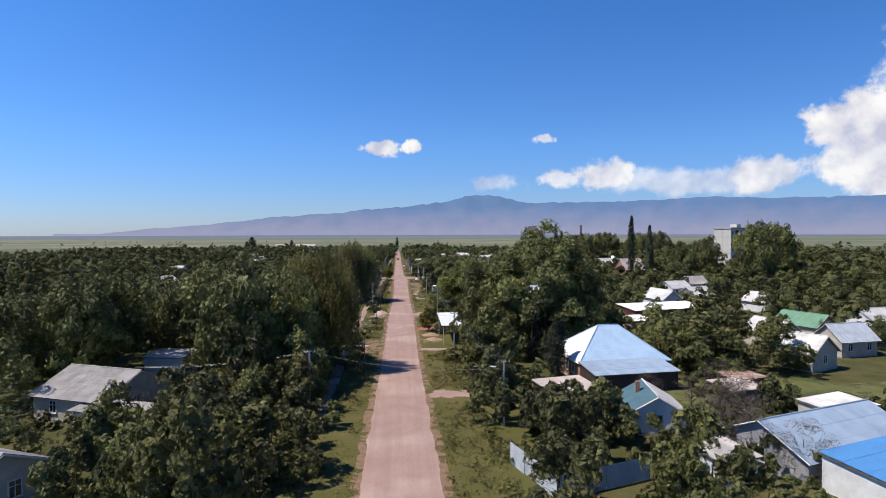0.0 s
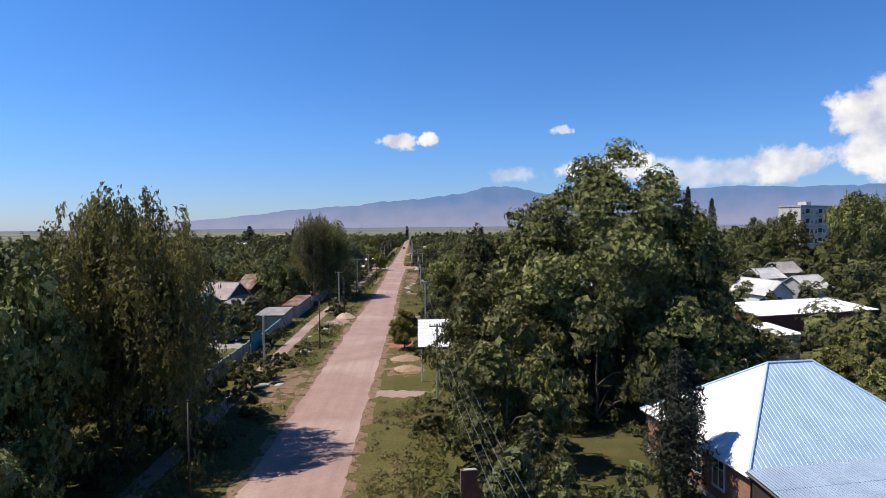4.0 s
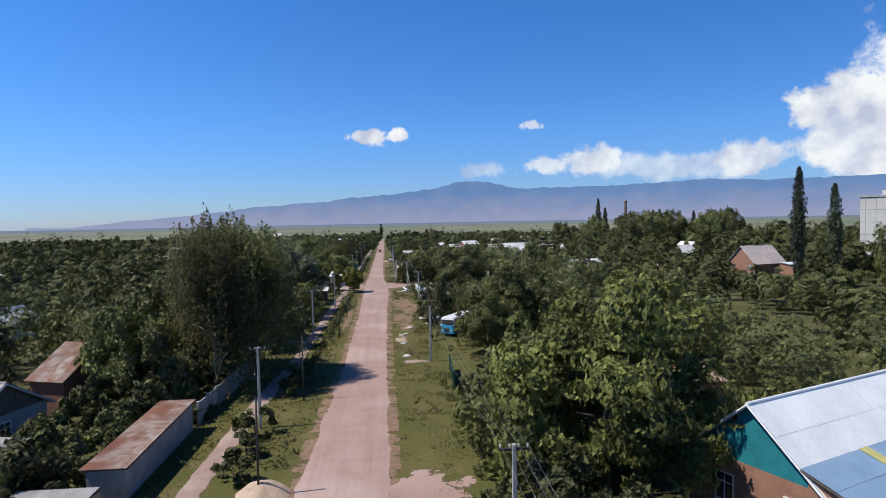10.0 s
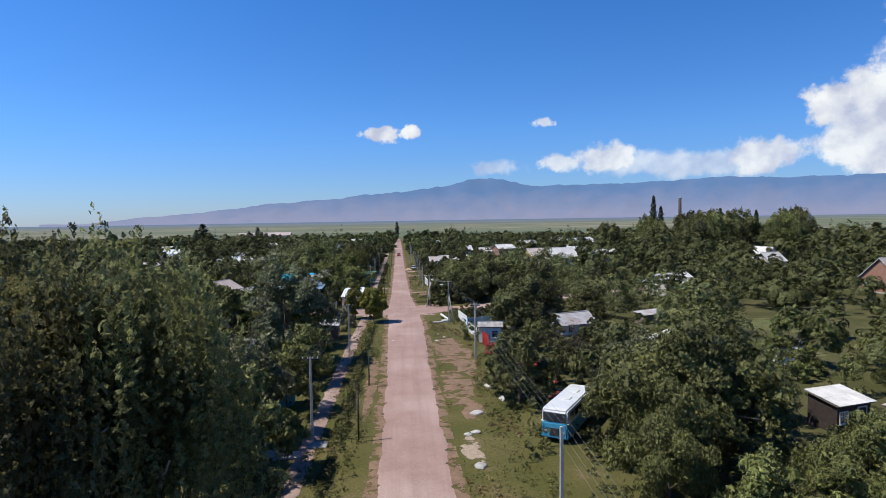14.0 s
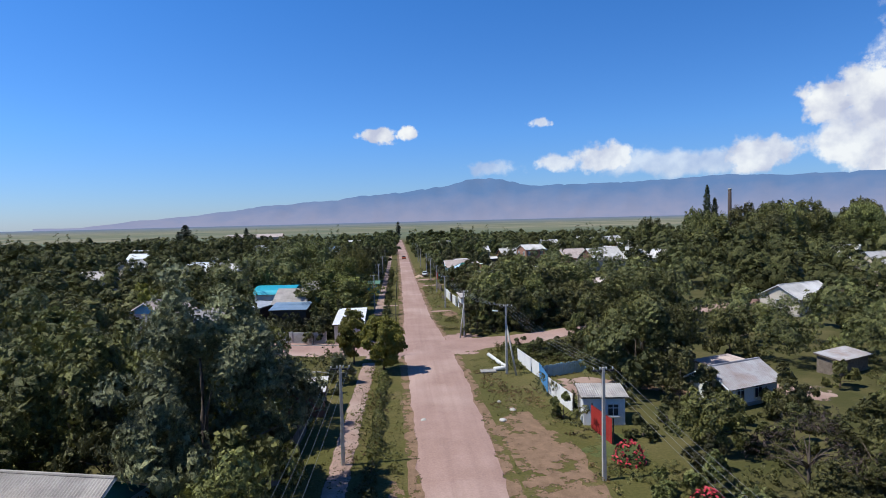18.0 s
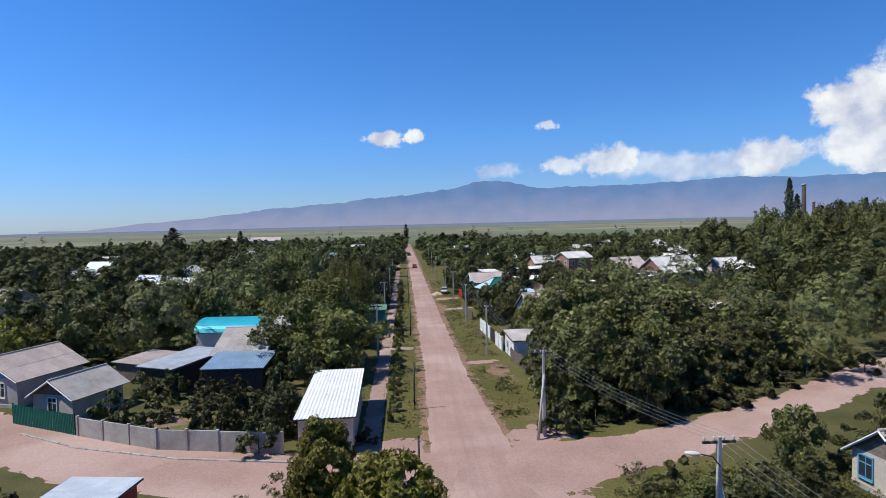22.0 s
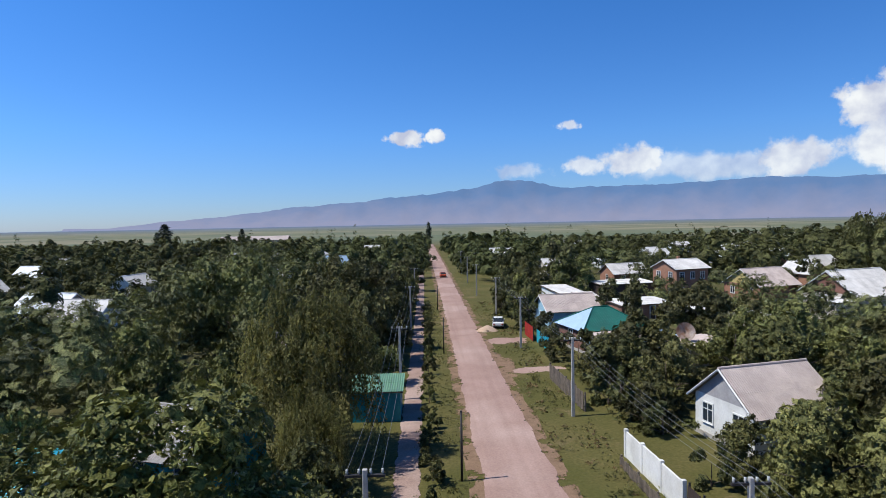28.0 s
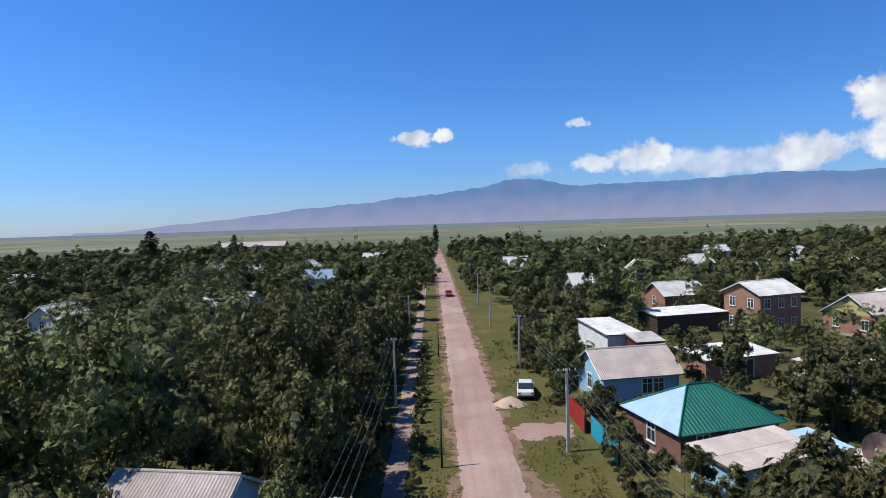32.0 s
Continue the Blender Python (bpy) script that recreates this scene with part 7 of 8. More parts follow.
for x, y, h in ((97.5, 246.5, 28), (104.5, 244, 24), (107, 406, 26.5), (112, 410, 22), (150, 430, 21), (180, 450, 20)):
    tree("poplar", x, y, 1.9, h)
for x, y, r, h in ((136, 222, 9.0, 23.5), (150, 236, 8.5, 25.0), (163, 247, 9.0, 24.5), (172, 262, 8.0, 23), (128, 240, 7.5, 19), (112, 232, 7, 17)):
    tree("walnut", x, y, r, h, "tall leafy tree before the apartment block")
for x, y, r, h in ((108, 372, 8, 18.5), (120, 384, 8.5, 19.5), (133, 392, 8, 19), (145, 405, 8.5, 20), (158, 396, 8, 18.5), (100, 392, 7, 17), (126, 412, 8, 19.5), (170, 412, 8.5, 20), (112, 424, 7.5, 18), (142, 424, 8, 19.5), (184, 428, 8.5, 20), (156, 448, 8, 19.5), (200, 446, 8.5, 21), (92, 420, 6.5, 15)):
    tree("walnut", x, y, r, h, "tall leafy tree near the factory chimneys")
for x, y, r, h in ((-155, 634, 5.2, 16.5), (-4.6, 703, 2.6, 15), (-118, 655, 3.0, 13), (-162, 640, 3, 12)):
    tree("far_poplar", x, y, r, h, "dark upright conifer at the far edge of the village")

for x, y, r, h in ((-19.6, 143.6, 2.0, 3.6), (-22.4, 145.4, 1.9, 3.2), (-20.2, 150.0, 2.2, 3.8), (-22.8, 152.6, 2.0, 3.4), (-19.2, 154.6, 1.8, 2.8), (-24.6, 157.0, 1.9, 3.2), (-20.8, 158.6, 2.2, 3.8), (-18.4, 161.0, 1.6, 2.6), (-22.8, 164.6, 2.2, 3.6), (-19.4, 168.8, 2.2, 4.0), (-24.6, 172.0, 2.4, 4.2), (-21.0, 173.2, 2.4, 4.4), (-17.6, 174.8, 2.0, 3.6), (-16.8, 156.4, 1.2, 1.8), (-24.4, 119.6, 2.0, 3.0), (-21.4, 116.6, 2.2, 3.4), (-26.4, 115.0, 2.4, 3.8), (-19.0, 121.0, 1.8, 2.6), (-23.4, 108.4, 2.4, 4.0)):
    tree("bush_dark" if r > 1.9 else "shrub", x, y, r, h, "green bush in a house garden")
for x, y, r, h in ((30.2, 48.6, 2.6, 5.6), (33.4, 46.2, 2.8, 5.4), (28.6, 54.2, 2.6, 5.2), (35.6, 57.8, 3.0, 6.4)):
    tree("dry", x, y, r, h)
for x, y, r, h in ((18.5, 66.0, 2.4, 4.2), (15.2, 62.0, 2.6, 4.6), (20.6, 56.4, 2.6, 4.4), (16.6, 52.4, 2.4, 4.0), (22.6, 66.8, 1.9, 3.0), (13.0, 58.6, 2.2, 3.6), (24.6, 54.2, 2.2, 3.6)):
    tree("bush_dark", x, y, r, h, "green bush in a house garden")
for x, y, r, h in ((29.8, 51.6, 2.0, 3.8), (31.0, 47.4, 2.2, 3.8), (34.6, 45.2, 1.8, 3.0), (29.0, 45.4, 1.8, 3.0)):
    tree("bush_dark", x, y, r, h, "dark bush before a blue-roofed house")

# rows of clipped shrubs and the hedge beside the footpath
for i in range(36):
    y = 286 + i * 3.1 + tree_rng.uniform(-0.5, 0.5)
    tree("shrub", -6.9 + tree_rng.uniform(-0.15, 0.15), y, tree_rng.uniform(0.6, 0.9), tree_rng.uniform(0.9, 1.4), "small clipped shrub in a row beside the footpath")


def hedge(x0, y0, x1, y1, w, h, seed):
    rng = np.random.default_rng(seed)
    n = int(abs(y1 - y0) * 90)
    t = rng.uniform(0, 1, n)
    a = rng.uniform(0, math.pi, n)
    k = 0.85 + 0.25 * np.sin(t * (y1 - y0) * 1.1 + seed)
    p = np.stack([x0 + (x1 - x0) * t + np.cos(a) * w / 2 * k, y0 + (y1 - y0) * t, np.abs(np.sin(a)) ** 0.6 * h * k * rng.uniform(0.5, 1.05, n)], 1)
    o = np.stack([np.cos(a), np.zeros(n), np.sin(a) + 0.2], 1)
    ob = thing("hedge", x0, (y0 + y1) / 2, 0, "low yellow-green hedge between footpath and road", "hedge")
    me = leaves_mesh("foliage", p - np.array([x0, (y0 + y1) / 2, 0]), o, np.full(n, 0.28), LEAF["hedge"], seed)
    part("foliage", me, ob)
    v, f = [], []
    for i in range(int(abs(y1 - y0) / 1.2)):
        yy = -abs(y1 - y0) / 2 + i * 1.2
        tube(v, f, [(0, yy, -0.05), (0.05, yy, h * 0.6)], [0.03, 0.015], 4)
    part("stems", mesh_of("stems", v, f, M["bark"]), ob)


hedge(-6.9, 204, -6.6, 236, 1.1, 0.95, 2)
hedge(-6.6, 236.5, -6.4, 249, 1.0, 1.0, 3)
hedge(-6.5, 250, -6.3, 261, 1.0, 1.05, 4)
hedge(-7.2, 186, -7.0, 203, 0.8, 0.7, 6)

# ---- garden trees and the woods beyond ----
fill_rng = random.Random(77)


def cross_y(x):
    return 276 + 0.0065 * x * x * (0.75 if abs(x) < 45 else 0.55) + (0.10 * abs(x) if abs(x) > 8 else 0)


def clear_spot(x, y, r):
    if (-10.6 if y < 400 else -8.0) - r * 0.55 < x < (7.6 if y < 392 else 3.4) + r * 0.55:
        return False
    if abs(y - cross_y(x)) < 5.0 + r * 0.7 and abs(x) < 95:
        return False
    for fx, fy, fr in FOOT:
        if (x - fx) ** 2 + (y - fy) ** 2 < (fr + r * 0.55) ** 2:
            return False
        if abs(x - fx * (1 - (fy - y) * 0.004)) < fr * 0.85 + r * 0.3 and 0 < fy - y < fr + (6 if y < 330 else 2.5) and abs(fx) < 130:
            return False
    return True


def hides(x, y, a, b, c):
    """Whether a tree at x, y would stand between the street and a house of radius c at a, b."""
    q = 1.35 if b < 320 else 1.9
    k = math.hypot(a, q * a) or 1.0
    ux, uy = -a / k, -q * abs(a) / k
    t = (x - a) * ux + (y - b) * uy
    return 0 < t < c + (40 if 110 < a < 120 and b < 300 else 14) and abs((x - a) * uy - (y - b) * ux) < c * 0.85


def clear_bush(x, y):
    if -11.5 < x < 8.5 or abs(y - cross_y(x)) < 5.5:
        return False
    return all((x - fx) ** 2 + (y - fy) ** 2 > (fr * 0.92 + 1.2) ** 2 for fx, fy, fr in FOOT)


PLANTED = [(o.matrix_basis.translation.x, o.matrix_basis.translation.y) for o in list(scene.objects) if o.parent is None and o.name.startswith("tree")]
LAWNS = [(54, 208, 6), (54.5, 198, 5), (62, 203, 4.5), (-26, 288.5, 4), (-33, 215, 4), (48, 232, 8), (30, 68, 8), (36, 76, 6), (24, 73, 5), (55, 75, 7), (66, 71, 9), (30, 372, 3), (37, 382, 3), (42, 352, 4), (-42, 378, 4), (60, 250, 7), (14, 255, 4), (11, 239, 3), (-24, 119, 7), (-23, 129, 6), (-18, 133, 4)]
for a, b, c in LAWNS:
    patch("lawn", a, b, c * 1.05, c * 0.9, a * 7 % 90, 0.006, M["lawn"], "rough green grass in a house garden", "lawn", seed=b)
OUTER = []
OPEN = [(-21, 317, 6.5), (-22, 331, 5), (-20.5, 332, 4.5), (12, 196, 5), (10, 190, 4), (31, 211, 6), (26, 209, 4), (14, 233, 5), (12.5, 206, 5.5), (10, 202, 4), (20, 133, 8), (18.5, 141, 5), (22, 126, 6), (13, 266, 7), (18, 268, 5), (12, 262, 6), (19.5, 272, 5), (-15, 268, 7), (-17, 261, 4), (-24, 272, 4), (-25, 262, 5), (34, 197, 5), (38, 195, 4), (45, 196, 6), (51, 194, 5), (36, 320, 4), (10, 176, 5), (10.5, 184, 5), (11, 168, 4.5), (12, 192, 4), (13, 172, 3), (12.7, 225, 6), (10, 254, 6), (32, 243, 6), (34, 251, 6), (25, 238, 6), (20, 220, 5), (35, 236, 5), (-14.5, 313, 4)]
yy = 38.0
while yy < 425:
    xx = -46.0
    while xx < 50:
        fill_rng.seed(int(xx * 10) * 6007 + int(yy * 10))
        x, y = xx + fill_rng.uniform(-2.6, 2.6), yy + fill_rng.uniform(-2.6, 2.6)
        xx += 8.3
        if fill_rng.random() < 0.08:
            continue
        r = fill_rng.uniform(2.6, 3.8) if fill_rng.random() < 0.5 else fill_rng.uniform(3.8, 5.2)
        if any((x - a) ** 2 + (y - b) ** 2 < 4.2 ** 2 for a, b in PLANTED) or any((x - a) ** 2 + (y - b) ** 2 < c * c for a, b, c in LAWNS + OPEN):
            continue
        if not clear_spot(x, y, r) or (-31 < x < -11 and 106 < y < 172) or (-25 < x < -13 and 334 < y < 345):
            for q in range(3):
                bx, by = x + fill_rng.uniform(-2.5, 2.5), y + fill_rng.uniform(-2.5, 2.5)
                if clear_bush(bx, by) and fill_rng.random() < 0.7:
                    tree("bush_dark" if fill_rng.random() < 0.6 else "shrub", bx, by, fill_rng.uniform(1.2, 2.1), fill_rng.uniform(1.3, 2.6), "green bush in a house garden")
            continue
        h = r * fill_rng.uniform(1.7, 2.2)
        if x < -12:
            h *= 1.15
        if x > 20 and y > 320 and any(hides(x, y, a, b, c) for a, b, c in FOOT):
            continue
        if abs(x) > 27:
            OUTER.append((x, y, r, h))
            continue
        tree("fruit" if r < 3.8 else fill_rng.choice(("walnut_mid", "fruit_mid")), x, y, r, h)
    yy += 8.3


def orchard(seed):
    """The garden trees farther from the street, in one mesh."""
    rng = np.random.default_rng(seed)
    P, O, S_ = [], [], []
    for x, y, r, h in OUTER:
        n = 1500
        q, o = blob_crown(int(rng.integers(1e6)), r * 1.12, h, 0.2, n, 44, lobes=7)
        P.append(q + np.array([x, y, 0])); O.append(o); S_.append(np.full(n, 0.54 * r / 3.8))
    me = leaves_mesh("garden_orchard", np.vstack(P), np.vstack(O), np.concatenate(S_), LEAF["garden"], seed, 0.65, scatter=0.3)
    return tagged(new("garden_orchard", me), "dense garden trees behind the houses", "orchard", kind="stuff")


orchard(61)


def undergrowth(seed):
    """Weeds, vines and saplings that fill the gardens between the trees, in one mesh."""
    rng = np.random.default_rng(seed)
    P, O, S_ = [], [], []
    for _ in range(1900):
        x, y = rng.uniform(-46, 50), rng.uniform(36, 424)
        if not clear_bush(x, y) or noise.noise((x * 0.07, y * 0.07, 4.0)) < -0.12:
            continue
        if any((x - a) ** 2 + (y - b) ** 2 < (c * 0.8) ** 2 for a, b, c in LAWNS):
            continue
        n = 110
        q, o = blob_crown(int(rng.integers(1e6)), rng.uniform(1.0, 2.0), rng.uniform(0.8, 2.2), 0.0, n, 8)
        P.append(q + np.array([x, y, 0])); O.append(o); S_.append(np.full(n, 0.36))
    me = leaves_mesh("garden_undergrowth", np.vstack(P), np.vstack(O), np.concatenate(S_), LEAF["shrub"], seed, 0.6)
    return tagged(new("garden_undergrowth", me), "weeds and saplings filling the gardens between the trees", "undergrowth", kind="stuff")


undergrowth(31)


def woods(name, x0, x1, y0, y1, gap, seed, label):
    """Distant gardens: hundreds of rough crowns in one mesh."""
    rng = np.random.default_rng(seed)
    P, O, S_ = [], [], []
    y = y0
    while y < y1:
        x = x0
        while x < x1:
            cx, cy = x + rng.uniform(-3.5, 3.5), y + rng.uniform(-3.5, 3.5)
            x += gap
            if rng.random() < 0.18 or (-7.5 < cx < 3.5):
                continue
            if -50 < cx < 54 and cy < 429:
                continue
            if any((cx - a) ** 2 + (cy - b) ** 2 < (c + 2) ** 2 for a, b, c in LAWNS):
                continue
            if any((cx - a) ** 2 + (cy - b) ** 2 < (c + 3.2) ** 2 or hides(cx, cy, a, b, c) for a, b, c in FOOT):
                continue
            R_ = rng.uniform(3.4, 6.8)
            H_ = R_ * rng.uniform(0.95, 1.6) + (3.2 if cx > 60 and 330 < cy < 480 else -0.6 if 50 < cx < 110 and 180 < cy < 300 else 0) + (2.4 if cx < -46 and cy < 230 else 0) - (0.8 if cy > 480 else 0)
            if rng.random() < 0.03:
                R_, H_ = 1.8, rng.uniform(10, 15)
            near_ = abs(cx) < 110 and cy < 520
            n = 520 if near_ else 100
            q, o = blob_crown(int(rng.integers(1e6)), R_, H_, 0.4, n, 26 if near_ else 14, lobes=6)
            o[:, 2] += 0.2
            P.append(q + np.array([cx, cy, 0]))
            O.append(o)
            S_.append(np.full(n, (0.86 if near_ else 1.8) * R_ / 4.5))
        y += gap
    me = leaves_mesh(name, np.vstack(P), np.vstack(O), np.concatenate(S_), LEAF["far"], seed, 0.85, scatter=0.14)
    return tagged(new(name, me), label, "woodland", kind="stuff")


woods("distant_gardens", -300, -46, 40, 660, 8.8, 1, "dense green garden trees of the village, far off")
woods("distant_gardens", 50, 310, 60, 640, 8.8, 2, "dense green garden trees of the village, far off")
woods("distant_gardens", -48, 52, 426, 690, 8.0, 3, "dense green garden trees at the end of the village")

# ---- grass and weeds ----


def tufts(name, rects, seed, size, leaf, label):
    rng = np.random.default_rng(seed)
    P = []
    for x0, x1, y0, y1, n in rects:
        P.append(np.stack([rng.uniform(x0, x1, n), rng.uniform(y0, y1, n), rng.uniform(0.02, size * 0.45, n)], 1))
    P = np.vstack(P)
    keep = np.array([noise.noise((p[0] * 0.35, p[1] * 0.25, seed)) > -0.12 and not any(abs(p[0] - a) < e * 0.8 and abs(p[1] - b) < g * 0.8 for a, b, e, g in BARE) for p in P])
    P = P[keep]
    o = np.tile([-0.25, 0.0, 1.0], (len(P), 1)) + rng.normal(0, 0.45, (len(P), 3))
    return tagged(new(name, leaves_mesh(name, P, o, np.full(len(P), size), leaf, seed, 0.5)), label, "grass", kind="stuff")


tufts("verge_grass", [(-9.6, -4.7, 45, 100, 2600), (-9.6, -4.6, 100, 150, 2600), (-9.4, -4.4, 158, 270, 7000), (-8, -4.6, 284, 400, 5200), (-14, -11.4, 100, 185, 2200), (-12.5, -9.6, 190, 265, 1600),
                      (3.2, 8.6, 45, 72, 1800), (3.2, 8.6, 80, 104, 1800), (3.2, 7.2, 122, 146, 1200), (3.0, 9.0, 158, 245, 5600), (3.5, 9.0, 245, 268, 1600), (1.2, 5.2, 286, 304, 900), (1.0, 5.2, 309, 346, 2200), (0.6, 5.5, 351, 361, 500), (1.2, 5.5, 367, 400, 1200)], 5, 0.20, LEAF["grass"], "dry green grass and weeds on the road verges")
tufts("tall_weeds", [(7.0, 9.2, 40, 72, 900), (6.5, 9.5, 78, 110, 1100), (7.5, 9.5, 122, 150, 500), (7.5, 11, 160, 182, 700), (9, 14, 205, 240, 1500), (8.5, 16, 262, 272, 1600), (10, 24, 266, 274, 1200), (-14, -9, 45, 90, 1600), (-30, -12, 262, 274, 900), (-13, -9.6, 284, 300, 300), (7, 12, 330, 350, 900)], 9, 0.55, LEAF["weeds"], "tall green weeds along the fences")



def weeds(name, rects, seed, leaf, label, tall=1.0):
    """Clumps of herbs, thick in some places and thin in others."""
    rng = np.random.default_rng(seed)
    P, O, S_ = [], [], []
    for x0, x1, y0, y1, n in rects:
        for _ in range(n):
            x, y = rng.uniform(x0, x1), rng.uniform(y0, y1)
            d = noise.noise((x * 0.3, y * 0.16, seed))
            if d < -0.05 or any(abs(x - a) < e and abs(y - b) < g for a, b, e, g in BARE):
                continue
            k = 26
            q, o = blob_crown(int(rng.integers(1e6)), rng.uniform(0.3, 0.75), rng.uniform(0.25, 0.7) * tall * (0.7 + d), 0.0, k, 5)
            o[:, 2] += 0.4
            P.append(q + np.array([x, y, 0])); O.append(o); S_.append(np.full(k, 0.20))
    me = leaves_mesh(name, np.vstack(P), np.vstack(O), np.concatenate(S_), LEAF[leaf], seed, 0.5)
    return tagged(new(name, me), label, "weeds", kind="stuff")


weeds("verge_weeds", [(-9.4, -5.2, 60, 100, 260), (-9.2, -5.0, 100, 150, 560), (-13.8, -11.6, 100, 186, 200), (-9.0, -5.2, 158, 204, 200), (3.6, 8.6, 45, 104, 420), (5.2, 8.4, 118, 150, 260), (6.5, 9.2, 160, 182, 60)], 41, "weeds", "lush green herbs in clumps on the road verges", 1.2)
weeds("verge_weeds", [(-8.2, -4.8, 204, 270, 300), (-7.8, -4.6, 284, 400, 110), (6.2, 9.6, 182, 245, 240), (5.0, 9.2, 262, 272, 160), (8, 24, 264, 275, 700), (1.6, 5.2, 286, 304, 160), (2.6, 5.4, 310, 400, 170), (-30, -12, 262, 272, 200)], 43, "weeds", "green herbs in clumps on the road verges")
weeds("dry_grass", [(3.6, 8.6, 205, 262, 420), (3.2, 8.0, 45, 104, 300), (3.2, 6.6, 120, 200, 200), (-8.2, -4.8, 100, 270, 260), (1.2, 5.0, 286, 400, 140)], 47, "straw", "dry brown grass in clumps on the verges", 0.6)

# ---- poles and lines ----
power_pole(-11.2, 119.8, 0, 5.6, "slim grey pole beside the footpath", arm=False)
power_pole(-11.6, 69.0, 0, 7.4, "grey concrete power pole with a crossarm")
power_pole(10.4, 62.5, 0, 7.2, "grey concrete power pole with a street lamp", lamp=-1)
power_pole(8.6, 103.0, 0, 7.2, "slim grey power pole with a crossarm", lamp=0)
power_pole(8.0, 141.5, 0, 7.4, "slim grey power pole in the bushes", lamp=0)
power_pole(7.5, 188.7, 0, 6.9, "slim grey power pole on the grass verge", arm=False)
power_pole(8.3, 234.0, 0, 7.3, "grey concrete power pole beside the dry verge")
power_pole(6.9, 260.6, 0, 7.5, "grey concrete pole with a street lamp and a raking brace", lamp=-1, brace=0.9)
power_pole(4.6, 281.6, 0, 6.6, "grey concrete pole with a raking brace at the corner", brace=-0.7)
for y in (309.5, 334.5, 359.5, 384.0):
    power_pole(4.1, y, 0, 6.1, "grey concrete power pole on the verge", lamp=0)
for y in (410, 436, 462):
    power_pole(3.2, y, 0, 6.4, "grey concrete power pole on the verge", lamp=0)
for x, y, h in ((-9.2, 310.0, 6.6), (-9.3, 340.0, 6.3), (-9.2, 372.0, 6.3), (-9.2, 404.0, 6.3), (-8.6, 238.5, 7.0), (-8.6, 167.0, 7.0), (-9.0, 206.5, 7.2)):
    power_pole(x, y, 0, h, "grey concrete power pole beside the footpath")
for y in (83.0, 127.7, 154.0, 174.5, 206.0, 222.8, 271.5, 289.5, 323.7, 357.5, 391.5):
    tall = 6.4 if y < 200 else 4.1
    p = thing("steel_post", -5.1 if y > 200 else -6.0, y, 0, "slim dark steel post on the grass verge", "post", "steel posts on the verge")
    part("shaft", tube_mesh("shaft", [(0, 0, -0.2), (0.02, 0.0, tall)], [0.08, 0.06], M["darkmetal"], 8), p)
    part("cap", tube_mesh("cap", [(0.02, 0, tall - 0.02), (0.02, 0, tall + 0.06)], [0.075, 0.07], M["darkmetal"], 8), p)
line = "slack aluminium cables between two poles"
wires("power_line", (10.4, 62.5, 7.2), (8.6, 103.0, 7.2), 0.8, line)
wires("power_line", (8.6, 103.0, 7.2), (8.0, 141.5, 7.4), 0.8, line)
wires("power_line", (8.0, 141.5, 7.4), (7.5, 188.7, 6.9), 0.9, line)
wires("power_line", (7.5, 188.7, 6.9), (8.3, 234.0, 7.3), 0.9, line)
wires("power_line", (8.3, 234.0, 7.3), (6.9, 260.6, 7.5), 0.5, line)
wires("power_line", (6.9, 260.6, 7.5), (4.6, 281.6, 6.6), 0.5, line)
wires("power_line", (4.6, 281.6, 6.6), (4.1, 309.5, 6.1), 0.6, line)
for a, b in ((309.5, 334.5), (334.5, 359.5), (359.5, 384.0)):
    wires("power_line", (4.1, a, 6.1), (4.1, b, 6.1), 0.5, line)
wires("power_line", (-11.6, 69.0, 7.3), (10.4, 62.5, 6.4), 0.9, "single slack cable hanging across the road", offsets=(0.0,))
wires("power_line", (-11.6, 69.0, 7.3), (-33, 73, 5.0), 0.6, "slack cables running to a house", offsets=(-0.3, 0.3), axis=(0, 1, 0))
wires("power_line", (-8.6, 238.5, 7.0), (-9.0, 206.5, 7.2), 0.6, line)
wires("power_line", (-9.2, 310.0, 6.6), (-9.3, 340.0, 6.3), 0.6, line)
wires("power_line", (-9.3, 340.0, 6.3), (-9.2, 372.0, 6.3), 0.6, line)

def kerb(points, label):
    """A row of low kerb stones along a line."""
    ob = thing("kerb", points[0][0], points[0][1], 0, label, "kerb", kind="structure")
    stone = box_mesh("kerb_stone", 0.01, -0.09, -0.1, 0.99, 0.09, 0.14, M["concrete"], 0.02)
    for (x0, y0), (x1, y1) in zip(points, points[1:]):
        n = max(1, round(math.hypot(x1 - x0, y1 - y0)))
        rz = math.degrees(math.atan2(y1 - y0, x1 - x0))
        for i in range(n):
            t = i / n
            part("kerb_stone", stone, ob, pose(x0 + (x1 - x0) * t - points[0][0], y0 + (y1 - y0) * t - points[0][1], fence_rng.uniform(-0.03, 0.02), 0, 0, rz + fence_rng.uniform(-1, 1)))


kerb(((-37.0, 287.4), (-30.7, 283.6), (-22.0, 280.4), (-13.6, 278.7), (-9.2, 278.4)), "pale concrete kerb along the cross street")
kerb(((-18.3, 265.4), (-9.4, 263.6)), "pale concrete kerb round a grass plot")

# ---- pipes, piles, vehicles ----
pipe = thing("white_pipe", 6.6, 263.0, 0, "white-wrapped heating pipe lying on the grass with a bend", "pipe")
part("run", tube_mesh("run", [(-0.5, 5.6, 0.35), (0.3, 0.6, 0.3), (0.5, 0.0, 0.28)], [0.22, 0.22, 0.22], M["white"], 10), pipe)
part("bend", tube_mesh("bend", [(0.5, 0.05, 0.28), (0.55, -0.5, 0.26), (0.1, -0.9, 0.24), (-0.9, -1.0, 0.24)], [0.24, 0.25, 0.24, 0.23], M["white"], 10), pipe)
